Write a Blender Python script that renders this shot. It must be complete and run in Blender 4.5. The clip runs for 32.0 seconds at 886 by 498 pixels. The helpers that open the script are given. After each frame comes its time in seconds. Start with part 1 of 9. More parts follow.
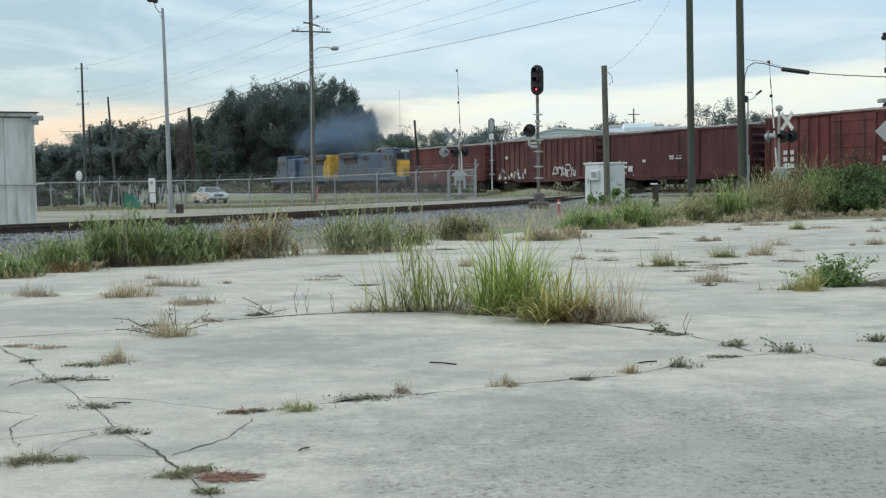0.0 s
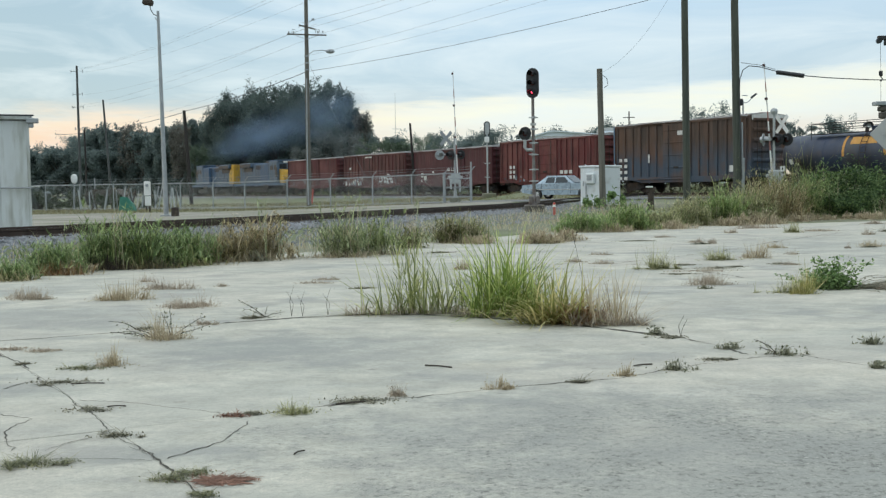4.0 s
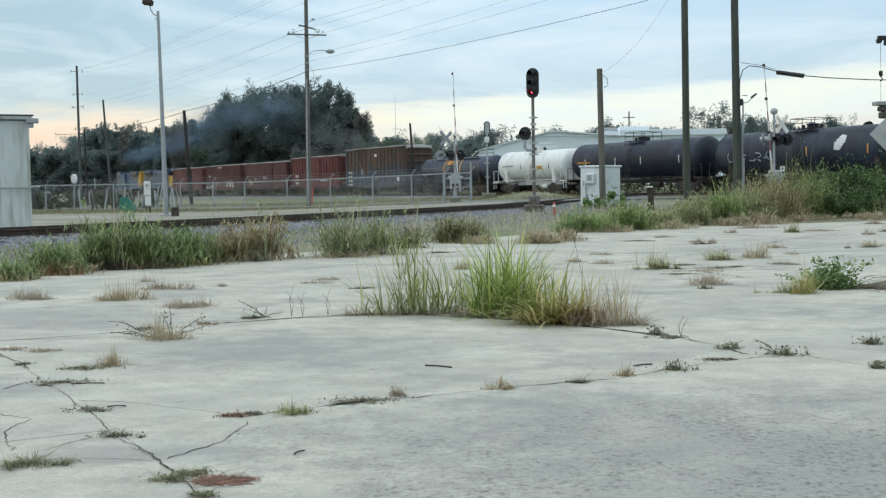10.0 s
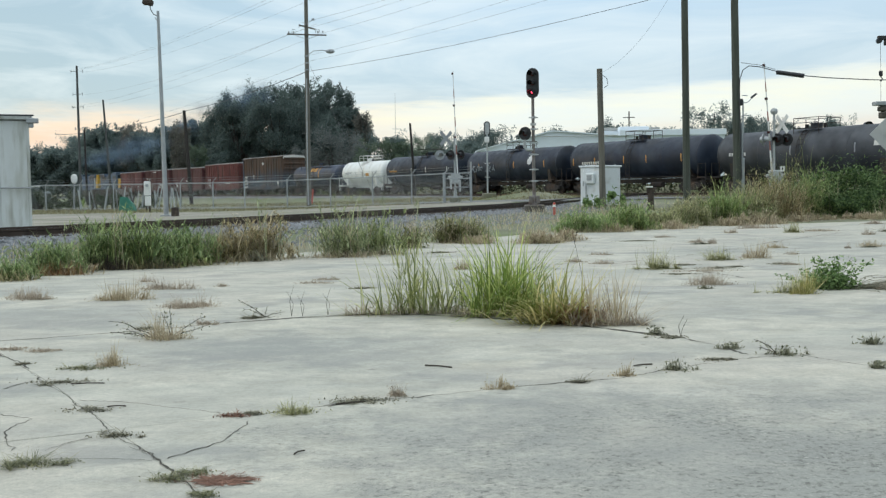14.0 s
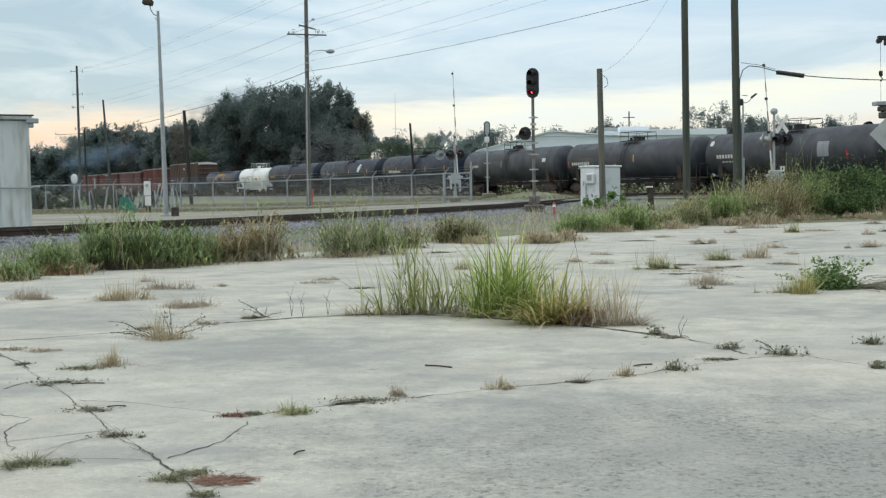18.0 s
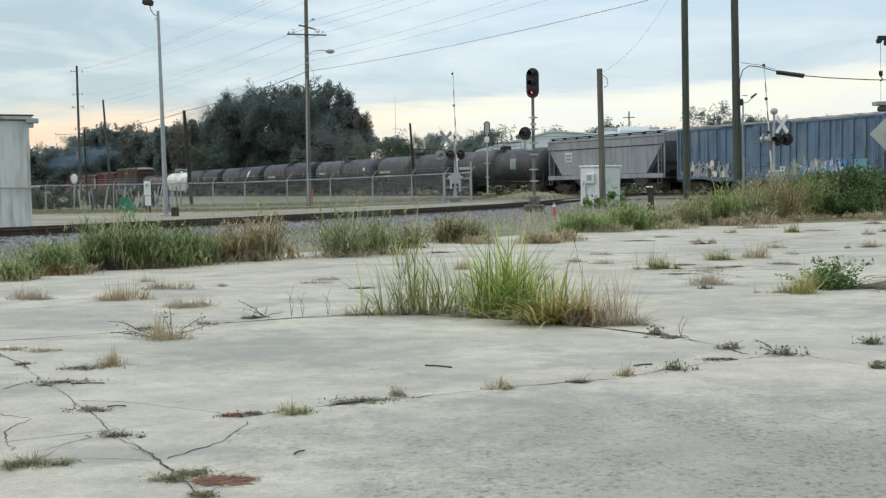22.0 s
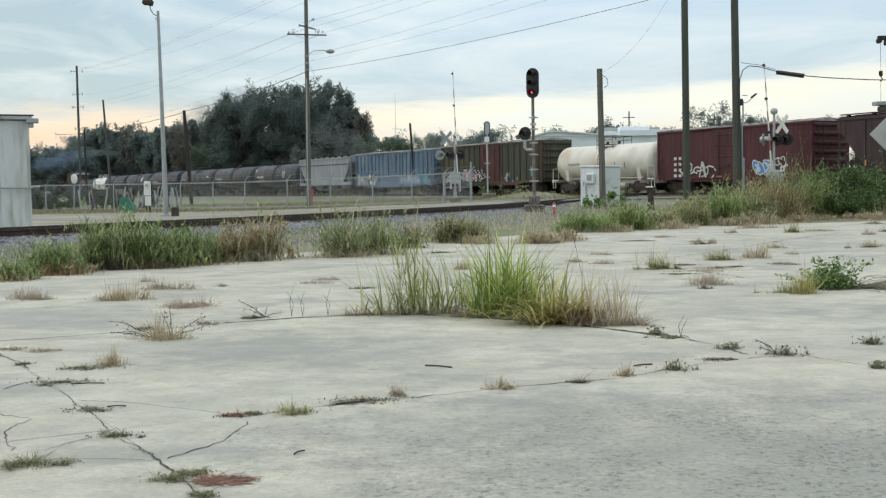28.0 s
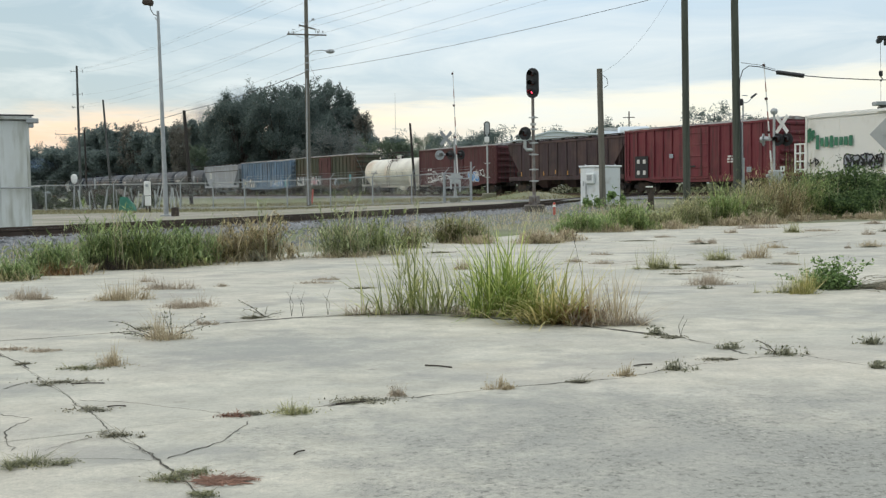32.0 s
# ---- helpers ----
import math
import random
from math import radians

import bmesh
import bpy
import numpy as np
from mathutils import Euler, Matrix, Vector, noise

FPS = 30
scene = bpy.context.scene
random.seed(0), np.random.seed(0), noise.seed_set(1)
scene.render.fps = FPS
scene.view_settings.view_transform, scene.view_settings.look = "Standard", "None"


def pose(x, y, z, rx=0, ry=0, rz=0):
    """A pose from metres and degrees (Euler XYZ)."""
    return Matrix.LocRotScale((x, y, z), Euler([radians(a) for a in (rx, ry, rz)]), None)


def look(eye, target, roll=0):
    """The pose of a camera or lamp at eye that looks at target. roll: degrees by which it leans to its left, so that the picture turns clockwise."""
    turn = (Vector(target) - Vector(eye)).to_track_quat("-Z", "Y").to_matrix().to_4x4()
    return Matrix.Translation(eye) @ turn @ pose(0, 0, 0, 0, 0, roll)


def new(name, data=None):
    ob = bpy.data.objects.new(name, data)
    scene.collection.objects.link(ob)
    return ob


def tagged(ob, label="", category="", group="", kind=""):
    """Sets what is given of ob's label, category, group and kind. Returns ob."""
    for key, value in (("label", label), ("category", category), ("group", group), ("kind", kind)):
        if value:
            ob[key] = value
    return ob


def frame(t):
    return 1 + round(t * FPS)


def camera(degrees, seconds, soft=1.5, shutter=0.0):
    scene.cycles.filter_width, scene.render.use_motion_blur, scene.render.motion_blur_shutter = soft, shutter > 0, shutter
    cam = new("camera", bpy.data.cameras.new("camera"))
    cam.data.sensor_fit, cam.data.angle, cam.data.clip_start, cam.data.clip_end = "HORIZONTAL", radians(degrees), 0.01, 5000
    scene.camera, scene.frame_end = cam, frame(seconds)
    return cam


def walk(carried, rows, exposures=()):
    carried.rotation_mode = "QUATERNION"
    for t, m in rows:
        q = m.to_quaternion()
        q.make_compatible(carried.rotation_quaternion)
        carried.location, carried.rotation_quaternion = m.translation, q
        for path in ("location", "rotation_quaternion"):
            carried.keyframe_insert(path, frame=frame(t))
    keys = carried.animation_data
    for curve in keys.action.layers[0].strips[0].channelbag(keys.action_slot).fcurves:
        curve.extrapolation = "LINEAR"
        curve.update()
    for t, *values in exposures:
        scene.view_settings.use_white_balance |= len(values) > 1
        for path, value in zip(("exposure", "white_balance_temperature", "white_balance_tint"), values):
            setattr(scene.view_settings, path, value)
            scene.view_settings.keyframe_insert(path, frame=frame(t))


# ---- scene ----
# The camera stands still on its rest; a small turn of the mount settles in the first seconds.
cam = camera(43.8, 32.0, 1.3)
EYE = Vector((0.0, 0.0, 1.40))
LEFT, DROP = (0.41, 0.40, 0.29, 0.21, 0.13, 0.08, 0.03), (0.26, 0.17, 0.09, 0.05, 0.0, 0.0, 0.0)


def aim(left, drop):
    return look(EYE, EYE + Vector((-left, 100.0, -5.52 - drop)), -0.84)


walk(cam, [(0.5 * i, aim(a, b)) for i, (a, b) in enumerate(zip(LEFT, DROP))]
     + [(3.5, aim(0, 0)), (4.5, aim(0, 0)), (14.0, aim(0, 0)), (32.0, aim(0, 0))],
     [(0.0, -0.02, 6150, 5), (3.0, -0.02, 6220, 6), (6.0, -0.01, 6050, 5), (9.0, 0.01, 6030, 5), (13.0, 0.01, 6150, 6), (20.0, 0.03, 6370, 8), (24.0, 0.03, 6450, 9), (28.0, 0.04, 6480, 8), (32.0, 0.05, 6560, 9)])

# ---- world: thin overcast at dusk, a clear warm band along the horizon ----
world = bpy.data.worlds.new("world")
scene.world = world
world.use_nodes = True
wn, wl = world.node_tree.nodes, world.node_tree.links
wn.clear()


w_out, w_bg = wn.new("ShaderNodeOutputWorld"), wn.new("ShaderNodeBackground")
w_sky = wn.new("ShaderNodeTexSky")
w_sky.sky_type, w_sky.sun_disc = "NISHITA", False
w_sky.sun_elevation, w_sky.sun_rotation = radians(8), radians(-60)
w_co, w_sep = wn.new("ShaderNodeTexCoord"), wn.new("ShaderNodeSeparateXYZ")
wl.new(w_co.outputs["Generated"], w_sep.inputs[0])


def sky_ramp(stops):
    node = wn.new("ShaderNodeValToRGB")
    el = node.color_ramp.elements
    while len(el) < len(stops):
        el.new(0.5)
    for e, (p, c) in zip(el, stops):
        e.position, e.color = p, (*c, 1)
    return node


def w_span(src, lo, hi, smooth=True):
    n = wn.new("ShaderNodeMapRange")
    n.interpolation_type = "SMOOTHSTEP" if smooth else "LINEAR"
    n.inputs["From Min"].default_value, n.inputs["From Max"].default_value = lo, hi
    wl.new(src, n.inputs[0])
    return n.outputs[0]


def w_blend(fac, a, b):
    n = wn.new("ShaderNodeMix")
    n.data_type = "RGBA"
    for sock, src in (("Factor", fac), ("A", a), ("B", b)):
        wl.new(src, n.inputs[sock])
    return n.outputs["Result"]


# by height: peach band in the west, cream in the east, plain cloud behind
TOP = ((0.30, (0.58, 0.68, 0.76)), (1.0, (1.50, 1.55, 1.56)))
west = sky_ramp(((0.0, (0.62, 0.40, 0.36)), (0.045, (0.70, 0.46, 0.40)), (0.062, (0.80, 0.55, 0.44)), (0.076, (0.84, 0.66, 0.53)), (0.084, (0.58, 0.58, 0.57)), (0.092, (0.36, 0.47, 0.55)), (0.17, (0.355, 0.47, 0.555)), (0.24, (0.44, 0.545, 0.625))) + TOP)
east = sky_ramp(((0.0, (0.74, 0.62, 0.54)), (0.040, (0.82, 0.76, 0.68)), (0.054, (0.85, 0.85, 0.78)), (0.066, (0.97, 0.91, 0.72)), (0.074, (0.88, 0.85, 0.74)), (0.082, (0.53, 0.63, 0.71)), (0.17, (0.54, 0.67, 0.80))) + TOP)
rear = sky_ramp(((0.0, (0.34, 0.38, 0.41)), (0.10, (0.42, 0.50, 0.56))) + TOP)
w_tilt = wn.new("ShaderNodeMath")      # the clear band climbs a little towards the east
w_tilt.operation = "MULTIPLY_ADD"
w_tilt.inputs[1].default_value = -0.045
wl.new(w_sep.outputs["X"], w_tilt.inputs[0])
wl.new(w_sep.outputs["Z"], w_tilt.inputs[2])
w_edge_map, w_edge, w_lift = wn.new("ShaderNodeMapping"), wn.new("ShaderNodeTexNoise"), wn.new("ShaderNodeMath")
w_edge_map.inputs["Scale"].default_value = (3.0, 3.0, 26.0)
for k, v in (("Scale", 2.6), ("Detail", 7.0), ("Roughness", 0.6)):
    w_edge.inputs[k].default_value = v
w_lift.operation = "MULTIPLY_ADD"
w_lift.inputs[1].default_value = 0.034
wl.new(w_co.outputs["Generated"], w_edge_map.inputs[0])
wl.new(w_edge_map.outputs[0], w_edge.inputs["Vector"])
wl.new(w_edge.outputs[0], w_lift.inputs[0])
w_base = wn.new("ShaderNodeMath")
w_base.operation = "SUBTRACT"
w_base.inputs[1].default_value = 0.017
wl.new(w_tilt.outputs[0], w_base.inputs[0])
wl.new(w_base.outputs[0], w_lift.inputs[2])
for node in (west, east, rear):
    wl.new(w_lift.outputs[0], node.inputs[0])
w_front = w_blend(w_span(w_sep.outputs["X"], -0.42, 0.10), west.outputs[0], east.outputs[0])
w_ramp = w_blend(w_span(w_sep.outputs["Y"], -0.1, 0.5), rear.outputs[0], w_front)
# long cloud streaks
w_map = wn.new("ShaderNodeMapping")
w_map.inputs["Scale"].default_value = (2.6, 2.6, 14.0)
wl.new(w_co.outputs["Generated"], w_map.inputs[0])
w_noise = wn.new("ShaderNodeTexNoise")
for k, v in (("Scale", 1.9), ("Detail", 8.0), ("Roughness", 0.58), ("Distortion", 0.8)):
    w_noise.inputs[k].default_value = v
wl.new(w_map.outputs[0], w_noise.inputs["Vector"])
w_cl = wn.new("ShaderNodeMapRange")
for k, v in (("From Min", 0.42), ("From Max", 0.72), ("To Min", 0.0), ("To Max", 0.75)):
    w_cl.inputs[k].default_value = v
wl.new(w_noise.outputs[0], w_cl.inputs[0])
w_mix = wn.new("ShaderNodeMix")
w_mix.data_type = "RGBA"
w_mix.inputs["B"].default_value = (0.78, 0.83, 0.86, 1)
wl.new(w_cl.outputs[0], w_mix.inputs["Factor"])
wl.new(w_ramp, w_mix.inputs["A"])
w_add = wn.new("ShaderNodeMix")
w_add.data_type, w_add.blend_type = "RGBA", "ADD"
w_add.inputs["Factor"].default_value = 0.03
wl.new(w_mix.outputs["Result"], w_add.inputs["A"])
wl.new(w_sky.outputs[0], w_add.inputs["B"])
wl.new(w_add.outputs["Result"], w_bg.inputs[0])
w_bg.inputs[1].default_value = 1.0
wl.new(w_bg.outputs[0], w_out.inputs[0])

sun_data = bpy.data.lights.new("sun", "SUN")
sun_data.energy, sun_data.angle, sun_data.color = 0.6, radians(25), (1.0, 0.96, 0.92)
sun = new("sun", sun_data)
sun.matrix_world = look((-60, 30, 70), (0, 30, 0))
# ---- materials ----


def surf(name, col, rough=0.8, metal=0.0, var=0.2, scale=2.0, fine=40.0, bump=0.15, dirt=None, dirt_at=0.55, dirt_soft=0.12,
         dirt_scale=1.5, stretch=(1, 1, 1), pieces=0.0, wear=None, wear_at=0.55, wear_scale=0.4, jitter=0.0, low=None):
    """A painted, weathered or raw surface: colour grain at two scales, stains of a second colour, fine relief."""
    m = bpy.data.materials.new(name)
    m.use_nodes = True
    n, l = m.node_tree.nodes, m.node_tree.links
    b = n["Principled BSDF"]
    b.inputs["Roughness"].default_value, b.inputs["Metallic"].default_value = rough, metal
    co, mp = n.new("ShaderNodeTexCoord"), n.new("ShaderNodeMapping")
    mp.inputs["Scale"].default_value = stretch
    where = co.outputs["Object"]
    if jitter:      # each piece weathers in its own way
        info, sc, ad = n.new("ShaderNodeObjectInfo"), n.new("ShaderNodeVectorMath"), n.new("ShaderNodeVectorMath")
        sc.operation = "SCALE"
        sc.inputs[0].default_value = (1.0, 0.7, 0.4)
        l.new(info.outputs["Random"], sc.inputs["Scale"])
        grow = n.new("ShaderNodeVectorMath")
        grow.operation = "SCALE"
        grow.inputs["Scale"].default_value = jitter
        l.new(sc.outputs[0], grow.inputs[0])
        l.new(where, ad.inputs[0])
        l.new(grow.outputs[0], ad.inputs[1])
        where = ad.outputs[0]
    l.new(where, mp.inputs[0])

    def tex(s, detail=4.0, raw=False):
        t = n.new("ShaderNodeTexNoise")
        t.inputs["Scale"].default_value, t.inputs["Detail"].default_value = s, detail
        l.new((where if raw else mp.outputs[0]), t.inputs["Vector"])
        return t.outputs[0]

    def blend(fac, a, c):
        x = n.new("ShaderNodeMix")
        x.data_type = "RGBA"
        for sock, val in (("A", a), ("B", c)):
            if isinstance(val, tuple):
                x.inputs[sock].default_value = (*val, 1)
            else:
                l.new(val, x.inputs[sock])
        l.new(fac, x.inputs["Factor"])
        return x.outputs["Result"]

    def span(src, lo, hi, a=0.0, c=1.0):
        r = n.new("ShaderNodeMapRange")
        for k, v in (("From Min", lo), ("From Max", hi), ("To Min", a), ("To Max", c)):
            r.inputs[k].default_value = v
        l.new(src, r.inputs[0])
        return r.outputs[0]

    dark = tuple(c * (1 - var) for c in col)
    lite = tuple(min(0.95, c * (1 + var)) for c in col)
    base = blend(span(tex(scale), 0.3, 0.7), dark, lite)
    base = blend(span(tex(fine, 3.0, True), 0.25, 0.75, 0.0, 0.5), base, tuple(c * (1 - 1.3 * min(var, 0.5)) for c in col))
    if pieces:
        g = n.new("ShaderNodeNewGeometry")
        base = blend(span(g.outputs["Random Per Island"], 0, 1, 0, pieces), base, tuple(min(1, c * 1.9) for c in col))
    if dirt:
        base = blend(span(tex(dirt_scale, 7.0), dirt_at - dirt_soft, dirt_at + dirt_soft), base, dirt)
    if low:         # a second paint towards the foot, with a ragged edge
        sep, add = n.new("ShaderNodeSeparateXYZ"), n.new("ShaderNodeMath")
        add.operation = "MULTIPLY_ADD"
        add.inputs[1].default_value = 2.6
        l.new(co.outputs["Object"], sep.inputs[0])
        l.new(tex(0.9, 8.0), add.inputs[0])
        l.new(sep.outputs["Z"], add.inputs[2])
        base = blend(span(add.outputs[0], low[1], low[2]), low[0], base)
    if wear:
        base = blend(span(tex(wear_scale, 8.0, True), wear_at - 0.09, wear_at + 0.12, 0.0, 0.85), base, wear)
    l.new(base, b.inputs["Base Color"])
    if bump:
        bp = n.new("ShaderNodeBump")
        bp.inputs["Strength"].default_value, bp.inputs["Distance"].default_value = bump, 0.02
        l.new(tex(fine, 5.0, True), bp.inputs["Height"])
        l.new(bp.outputs[0], b.inputs["Normal"])
    rr = span(tex(scale * 3), 0.3, 0.7, max(0.05, rough - 0.1), min(1, rough + 0.1))
    l.new(rr, b.inputs["Roughness"])
    return m


def concrete_material():
    """Old yard concrete: broad grey stains, mottling, sand grain, dark pits; one worn stretch with open aggregate."""
    m = bpy.data.materials.new("concrete")
    m.use_nodes = True
    n, l = m.node_tree.nodes, m.node_tree.links
    b = n["Principled BSDF"]
    co = n.new("ShaderNodeTexCoord")

    def tex(scale, detail, rough=0.6, stretch=(1, 1, 1), turn=0.0):
        mp, t = n.new("ShaderNodeMapping"), n.new("ShaderNodeTexNoise")
        mp.inputs["Scale"].default_value, mp.inputs["Rotation"].default_value = stretch, (0, 0, turn)
        for k, v in (("Scale", scale), ("Detail", detail), ("Roughness", rough)):
            t.inputs[k].default_value = v
        l.new(co.outputs["Object"], mp.inputs[0])
        l.new(mp.outputs[0], t.inputs["Vector"])
        return t.outputs[0]

    def span(src, lo, hi, a=0.0, c=1.0):
        r = n.new("ShaderNodeMapRange")
        for k, v in (("From Min", lo), ("From Max", hi), ("To Min", a), ("To Max", c)):
            r.inputs[k].default_value = v
        l.new(src, r.inputs[0])
        return r.outputs[0]

    def calc(op, a, c):
        r = n.new("ShaderNodeMath")
        r.operation = op
        for i, v in enumerate((a, c)):
            if isinstance(v, (int, float)):
                r.inputs[i].default_value = v
            else:
                l.new(v, r.inputs[i])
        return r.outputs[0]

    def mix(fac, a, c):
        x = n.new("ShaderNodeMix")
        x.data_type = "RGBA"
        for sock, val in (("A", a), ("B", c)):
            if isinstance(val, tuple):
                x.inputs[sock].default_value = (*val, 1)
            else:
                l.new(val, x.inputs[sock])
        l.new(fac, x.inputs["Factor"])
        return x.outputs["Result"]

    # drifting grey smears, long across the slab
    mott = tex(2.2, 9, 0.68, (1.0, 1.1, 1), 0.5)
    col = mix(span(mott, 0.38, 0.62), (0.40, 0.382, 0.318), (0.585, 0.556, 0.462))
    broad = tex(0.5, 6, 0.6, (0.9, 1.15, 1), -0.3)
    col = mix(span(broad, 0.49, 0.60, 0.0, 0.5), col, (0.315, 0.315, 0.285))
    smear = tex(0.95, 6, 0.58, (0.75, 1.0, 1), -0.35)
    patchy = tex(5.5, 8, 0.72, (0.8, 1.15, 1), 0.9)
    col = mix(span(patchy, 0.53, 0.66, 0.0, 0.45), col, (0.30, 0.30, 0.27))
    col = mix(span(smear, 0.53, 0.63, 0.0, 0.7), col, (0.25, 0.253, 0.24))
    wash = tex(0.7, 5, 0.6, (0.8, 1.3, 1), 0.2)
    col = mix(span(wash, 0.54, 0.66, 0.0, 0.5), col, (0.63, 0.61, 0.52))
    warm = tex(0.9, 5, 0.6)
    col = mix(span(warm, 0.56, 0.70, 0.0, 0.5), col, (0.49, 0.45, 0.35))
    drift = tex(0.33, 7, 0.62, (0.55, 1.2, 1), 0.35)
    col = mix(span(drift, 0.50, 0.62, 0.0, 0.36), col, (0.315, 0.32, 0.285))
    blotch = tex(1.7, 8, 0.7, (0.5, 1.3, 1), -0.15)
    col = mix(span(blotch, 0.55, 0.64, 0.0, 0.30), col, (0.27, 0.272, 0.25))
    rosy = tex(0.42, 6, 0.6, (0.7, 1.1, 1), 0.6)
    col = mix(span(rosy, 0.47, 0.6, 0.0, 0.30), col, (0.50, 0.445, 0.375))
    # worn stretches near the front
    def stretch_of(cx, cy, far, near):
        dist = n.new("ShaderNodeVectorMath")
        dist.operation = "DISTANCE"
        dist.inputs[1].default_value = (cx, cy, 0)
        l.new(co.outputs["Object"], dist.inputs[0])
        return span(calc("ADD", dist.outputs["Value"], calc("SUBTRACT", calc("MULTIPLY", tex(2.3, 9, 0.78), 4.2), 0.9)), far, near)

    worn = calc("MAXIMUM", stretch_of(1.7, 5.2, 3.7, 2.2), calc("MULTIPLY", stretch_of(-0.3, 6.1, 2.2, 1.3), 0.7))
    col = mix(calc("MULTIPLY", worn, 0.5), col, (0.275, 0.28, 0.255))
    # scuffed smudges
    for cx, cy, far, near in ((-1.1, 9.4, 2.5, 1.5), (-1.75, 9.9, 2.3, 1.4), (-0.5, 9.2, 2.2, 1.4), (0.3, 6.7, 2.2, 1.3), (0.9, 6.9, 2.2, 1.4), (2.4, 7.3, 2.2, 1.3), (1.55, 5.0, 2.2, 1.4), (2.1, 5.6, 2.1, 1.3), (-0.1, 5.7, 2.1, 1.3), (-2.1, 9.1, 2.1, 1.3), (-1.7, 9.7, 2.2, 1.4), (-1.6, 10.3, 1.9, 1.3), (-4.4, 12.3, 2.8, 1.6), (-5.1, 12.6, 2.6, 1.6), (-3.6, 12.2, 2.3, 1.4), (1.0, 14.5, 2.8, 1.6), (3.4, 12.6, 2.6, 1.5), (-6.0, 16.4, 2.6, 1.5), (8.7, 23.0, 3.4, 1.7), (5.9, 23.0, 3.2, 1.6), (8.4, 26.0, 3.2, 1.6)):
        col = mix(calc("MULTIPLY", stretch_of(cx, cy, far, near), 0.4), col, (0.27, 0.272, 0.25))
    ragged = span(tex(1.3, 9, 0.75), 0.44, 0.58)
    worn = calc("MULTIPLY", worn, calc("ADD", 0.4, calc("MULTIPLY", ragged, 1.2)))
    grain = tex(24, 8, 0.78)
    coarse = calc("ADD", 0.46, calc("MULTIPLY", worn, 0.6))
    col = mix(calc("MULTIPLY", span(grain, 0.40, 0.58, 0.7, 0.0), coarse), col, (0.23, 0.23, 0.205))
    sand = tex(95, 4, 0.7)
    col = mix(calc("MULTIPLY", span(sand, 0.38, 0.52, 0.5, 0.0), coarse), col, (0.20, 0.20, 0.18))
    pits = tex(21, 9, 0.82)
    col = mix(calc("MULTIPLY", span(pits, 0.475, 0.41), calc("ADD", 0.14, calc("MULTIPLY", worn, 0.83))), col, (0.12, 0.12, 0.105))
    hollows = tex(9, 9, 0.8)
    col = mix(calc("MULTIPLY", span(hollows, 0.44, 0.36), calc("MULTIPLY", worn, 0.7)), col, (0.13, 0.128, 0.11))
    chips = tex(40, 3, 0.6)
    col = mix(calc("MULTIPLY", span(chips, 0.60, 0.70), calc("ADD", 0.06, calc("MULTIPLY", worn, 0.3))), col, (0.62, 0.60, 0.53))
    spots = tex(6.5, 4, 0.6)
    col = mix(span(spots, 0.34, 0.26, 0.0, 0.6), col, (0.17, 0.165, 0.15))
    l.new(col, b.inputs["Base Color"])
    b.inputs["Roughness"].default_value = 0.93
    bp = n.new("ShaderNodeBump")
    bp.inputs["Strength"].default_value, bp.inputs["Distance"].default_value = 0.2, 0.008
    l.new(calc("ADD", calc("MULTIPLY", grain, 0.7), calc("ADD", calc("MULTIPLY", pits, 0.35), calc("MULTIPLY", mott, 0.7))), bp.inputs["Height"])
    l.new(bp.outputs[0], b.inputs["Normal"])
    return m


STREAK = (2.2, 2.2, 0.22)
RUST = (0.10, 0.035, 0.016)
M = {"concrete": concrete_material()}
M["crack"] = surf("crack_dirt", (0.075, 0.068, 0.055), 1.0, var=0.4, scale=6, fine=80)
M["soil"] = surf("soil", (0.22, 0.20, 0.165), 1.0, var=0.35, scale=3, fine=50, bump=0.4)
M["clay"] = surf("red_clay", (0.23, 0.125, 0.085), 1.0, var=0.4, scale=8, fine=90, bump=0.5)
M["ground"] = surf("dry_ground", (0.20, 0.195, 0.13), 1.0, var=0.35, scale=0.25, fine=9, bump=0.5,
                   dirt=(0.11, 0.14, 0.05), dirt_at=0.5, dirt_soft=0.1, dirt_scale=0.12)
M["ballast"] = surf("ballast", (0.22, 0.225, 0.235), 0.95, var=0.4, scale=9, fine=35, bump=0.9)
M["stone"] = surf("ballast_stone", (0.225, 0.23, 0.242), 0.95, var=0.3, scale=9, fine=30, bump=0.3, pieces=0.5)
M["asphalt"] = surf("asphalt", (0.16, 0.16, 0.155), 0.95, var=0.2, scale=0.6, fine=40, bump=0.3)
M["pale_pave"] = surf("pale_pavement", (0.285, 0.265, 0.225), 0.95, var=0.2, scale=0.4, fine=20, bump=0.2, dirt=(0.165, 0.16, 0.105), dirt_at=0.52, dirt_soft=0.07, dirt_scale=0.5, stretch=(0.35, 1.6, 1))
M["tie"] = surf("tie_wood", (0.07, 0.055, 0.045), 0.95, var=0.35, scale=3, fine=30, bump=0.5)
M["rail"] = surf("rail_steel", (0.075, 0.055, 0.045), 0.55, 0.6, var=0.3, scale=4, fine=40)
M["pole_wood"] = surf("pole_wood", (0.15, 0.14, 0.118), 0.95, var=0.3, scale=2, fine=30, bump=0.5, stretch=(6, 6, 0.3))
M["pole_green"] = surf("treated_pole_wood", (0.072, 0.08, 0.064), 0.95, var=0.28, scale=2, fine=30, bump=0.5, stretch=(6, 6, 0.3))
M["pole_grey"] = surf("grey_pole_wood", (0.085, 0.088, 0.088), 0.95, var=0.25, scale=2, fine=30, bump=0.5, stretch=(6, 6, 0.3))
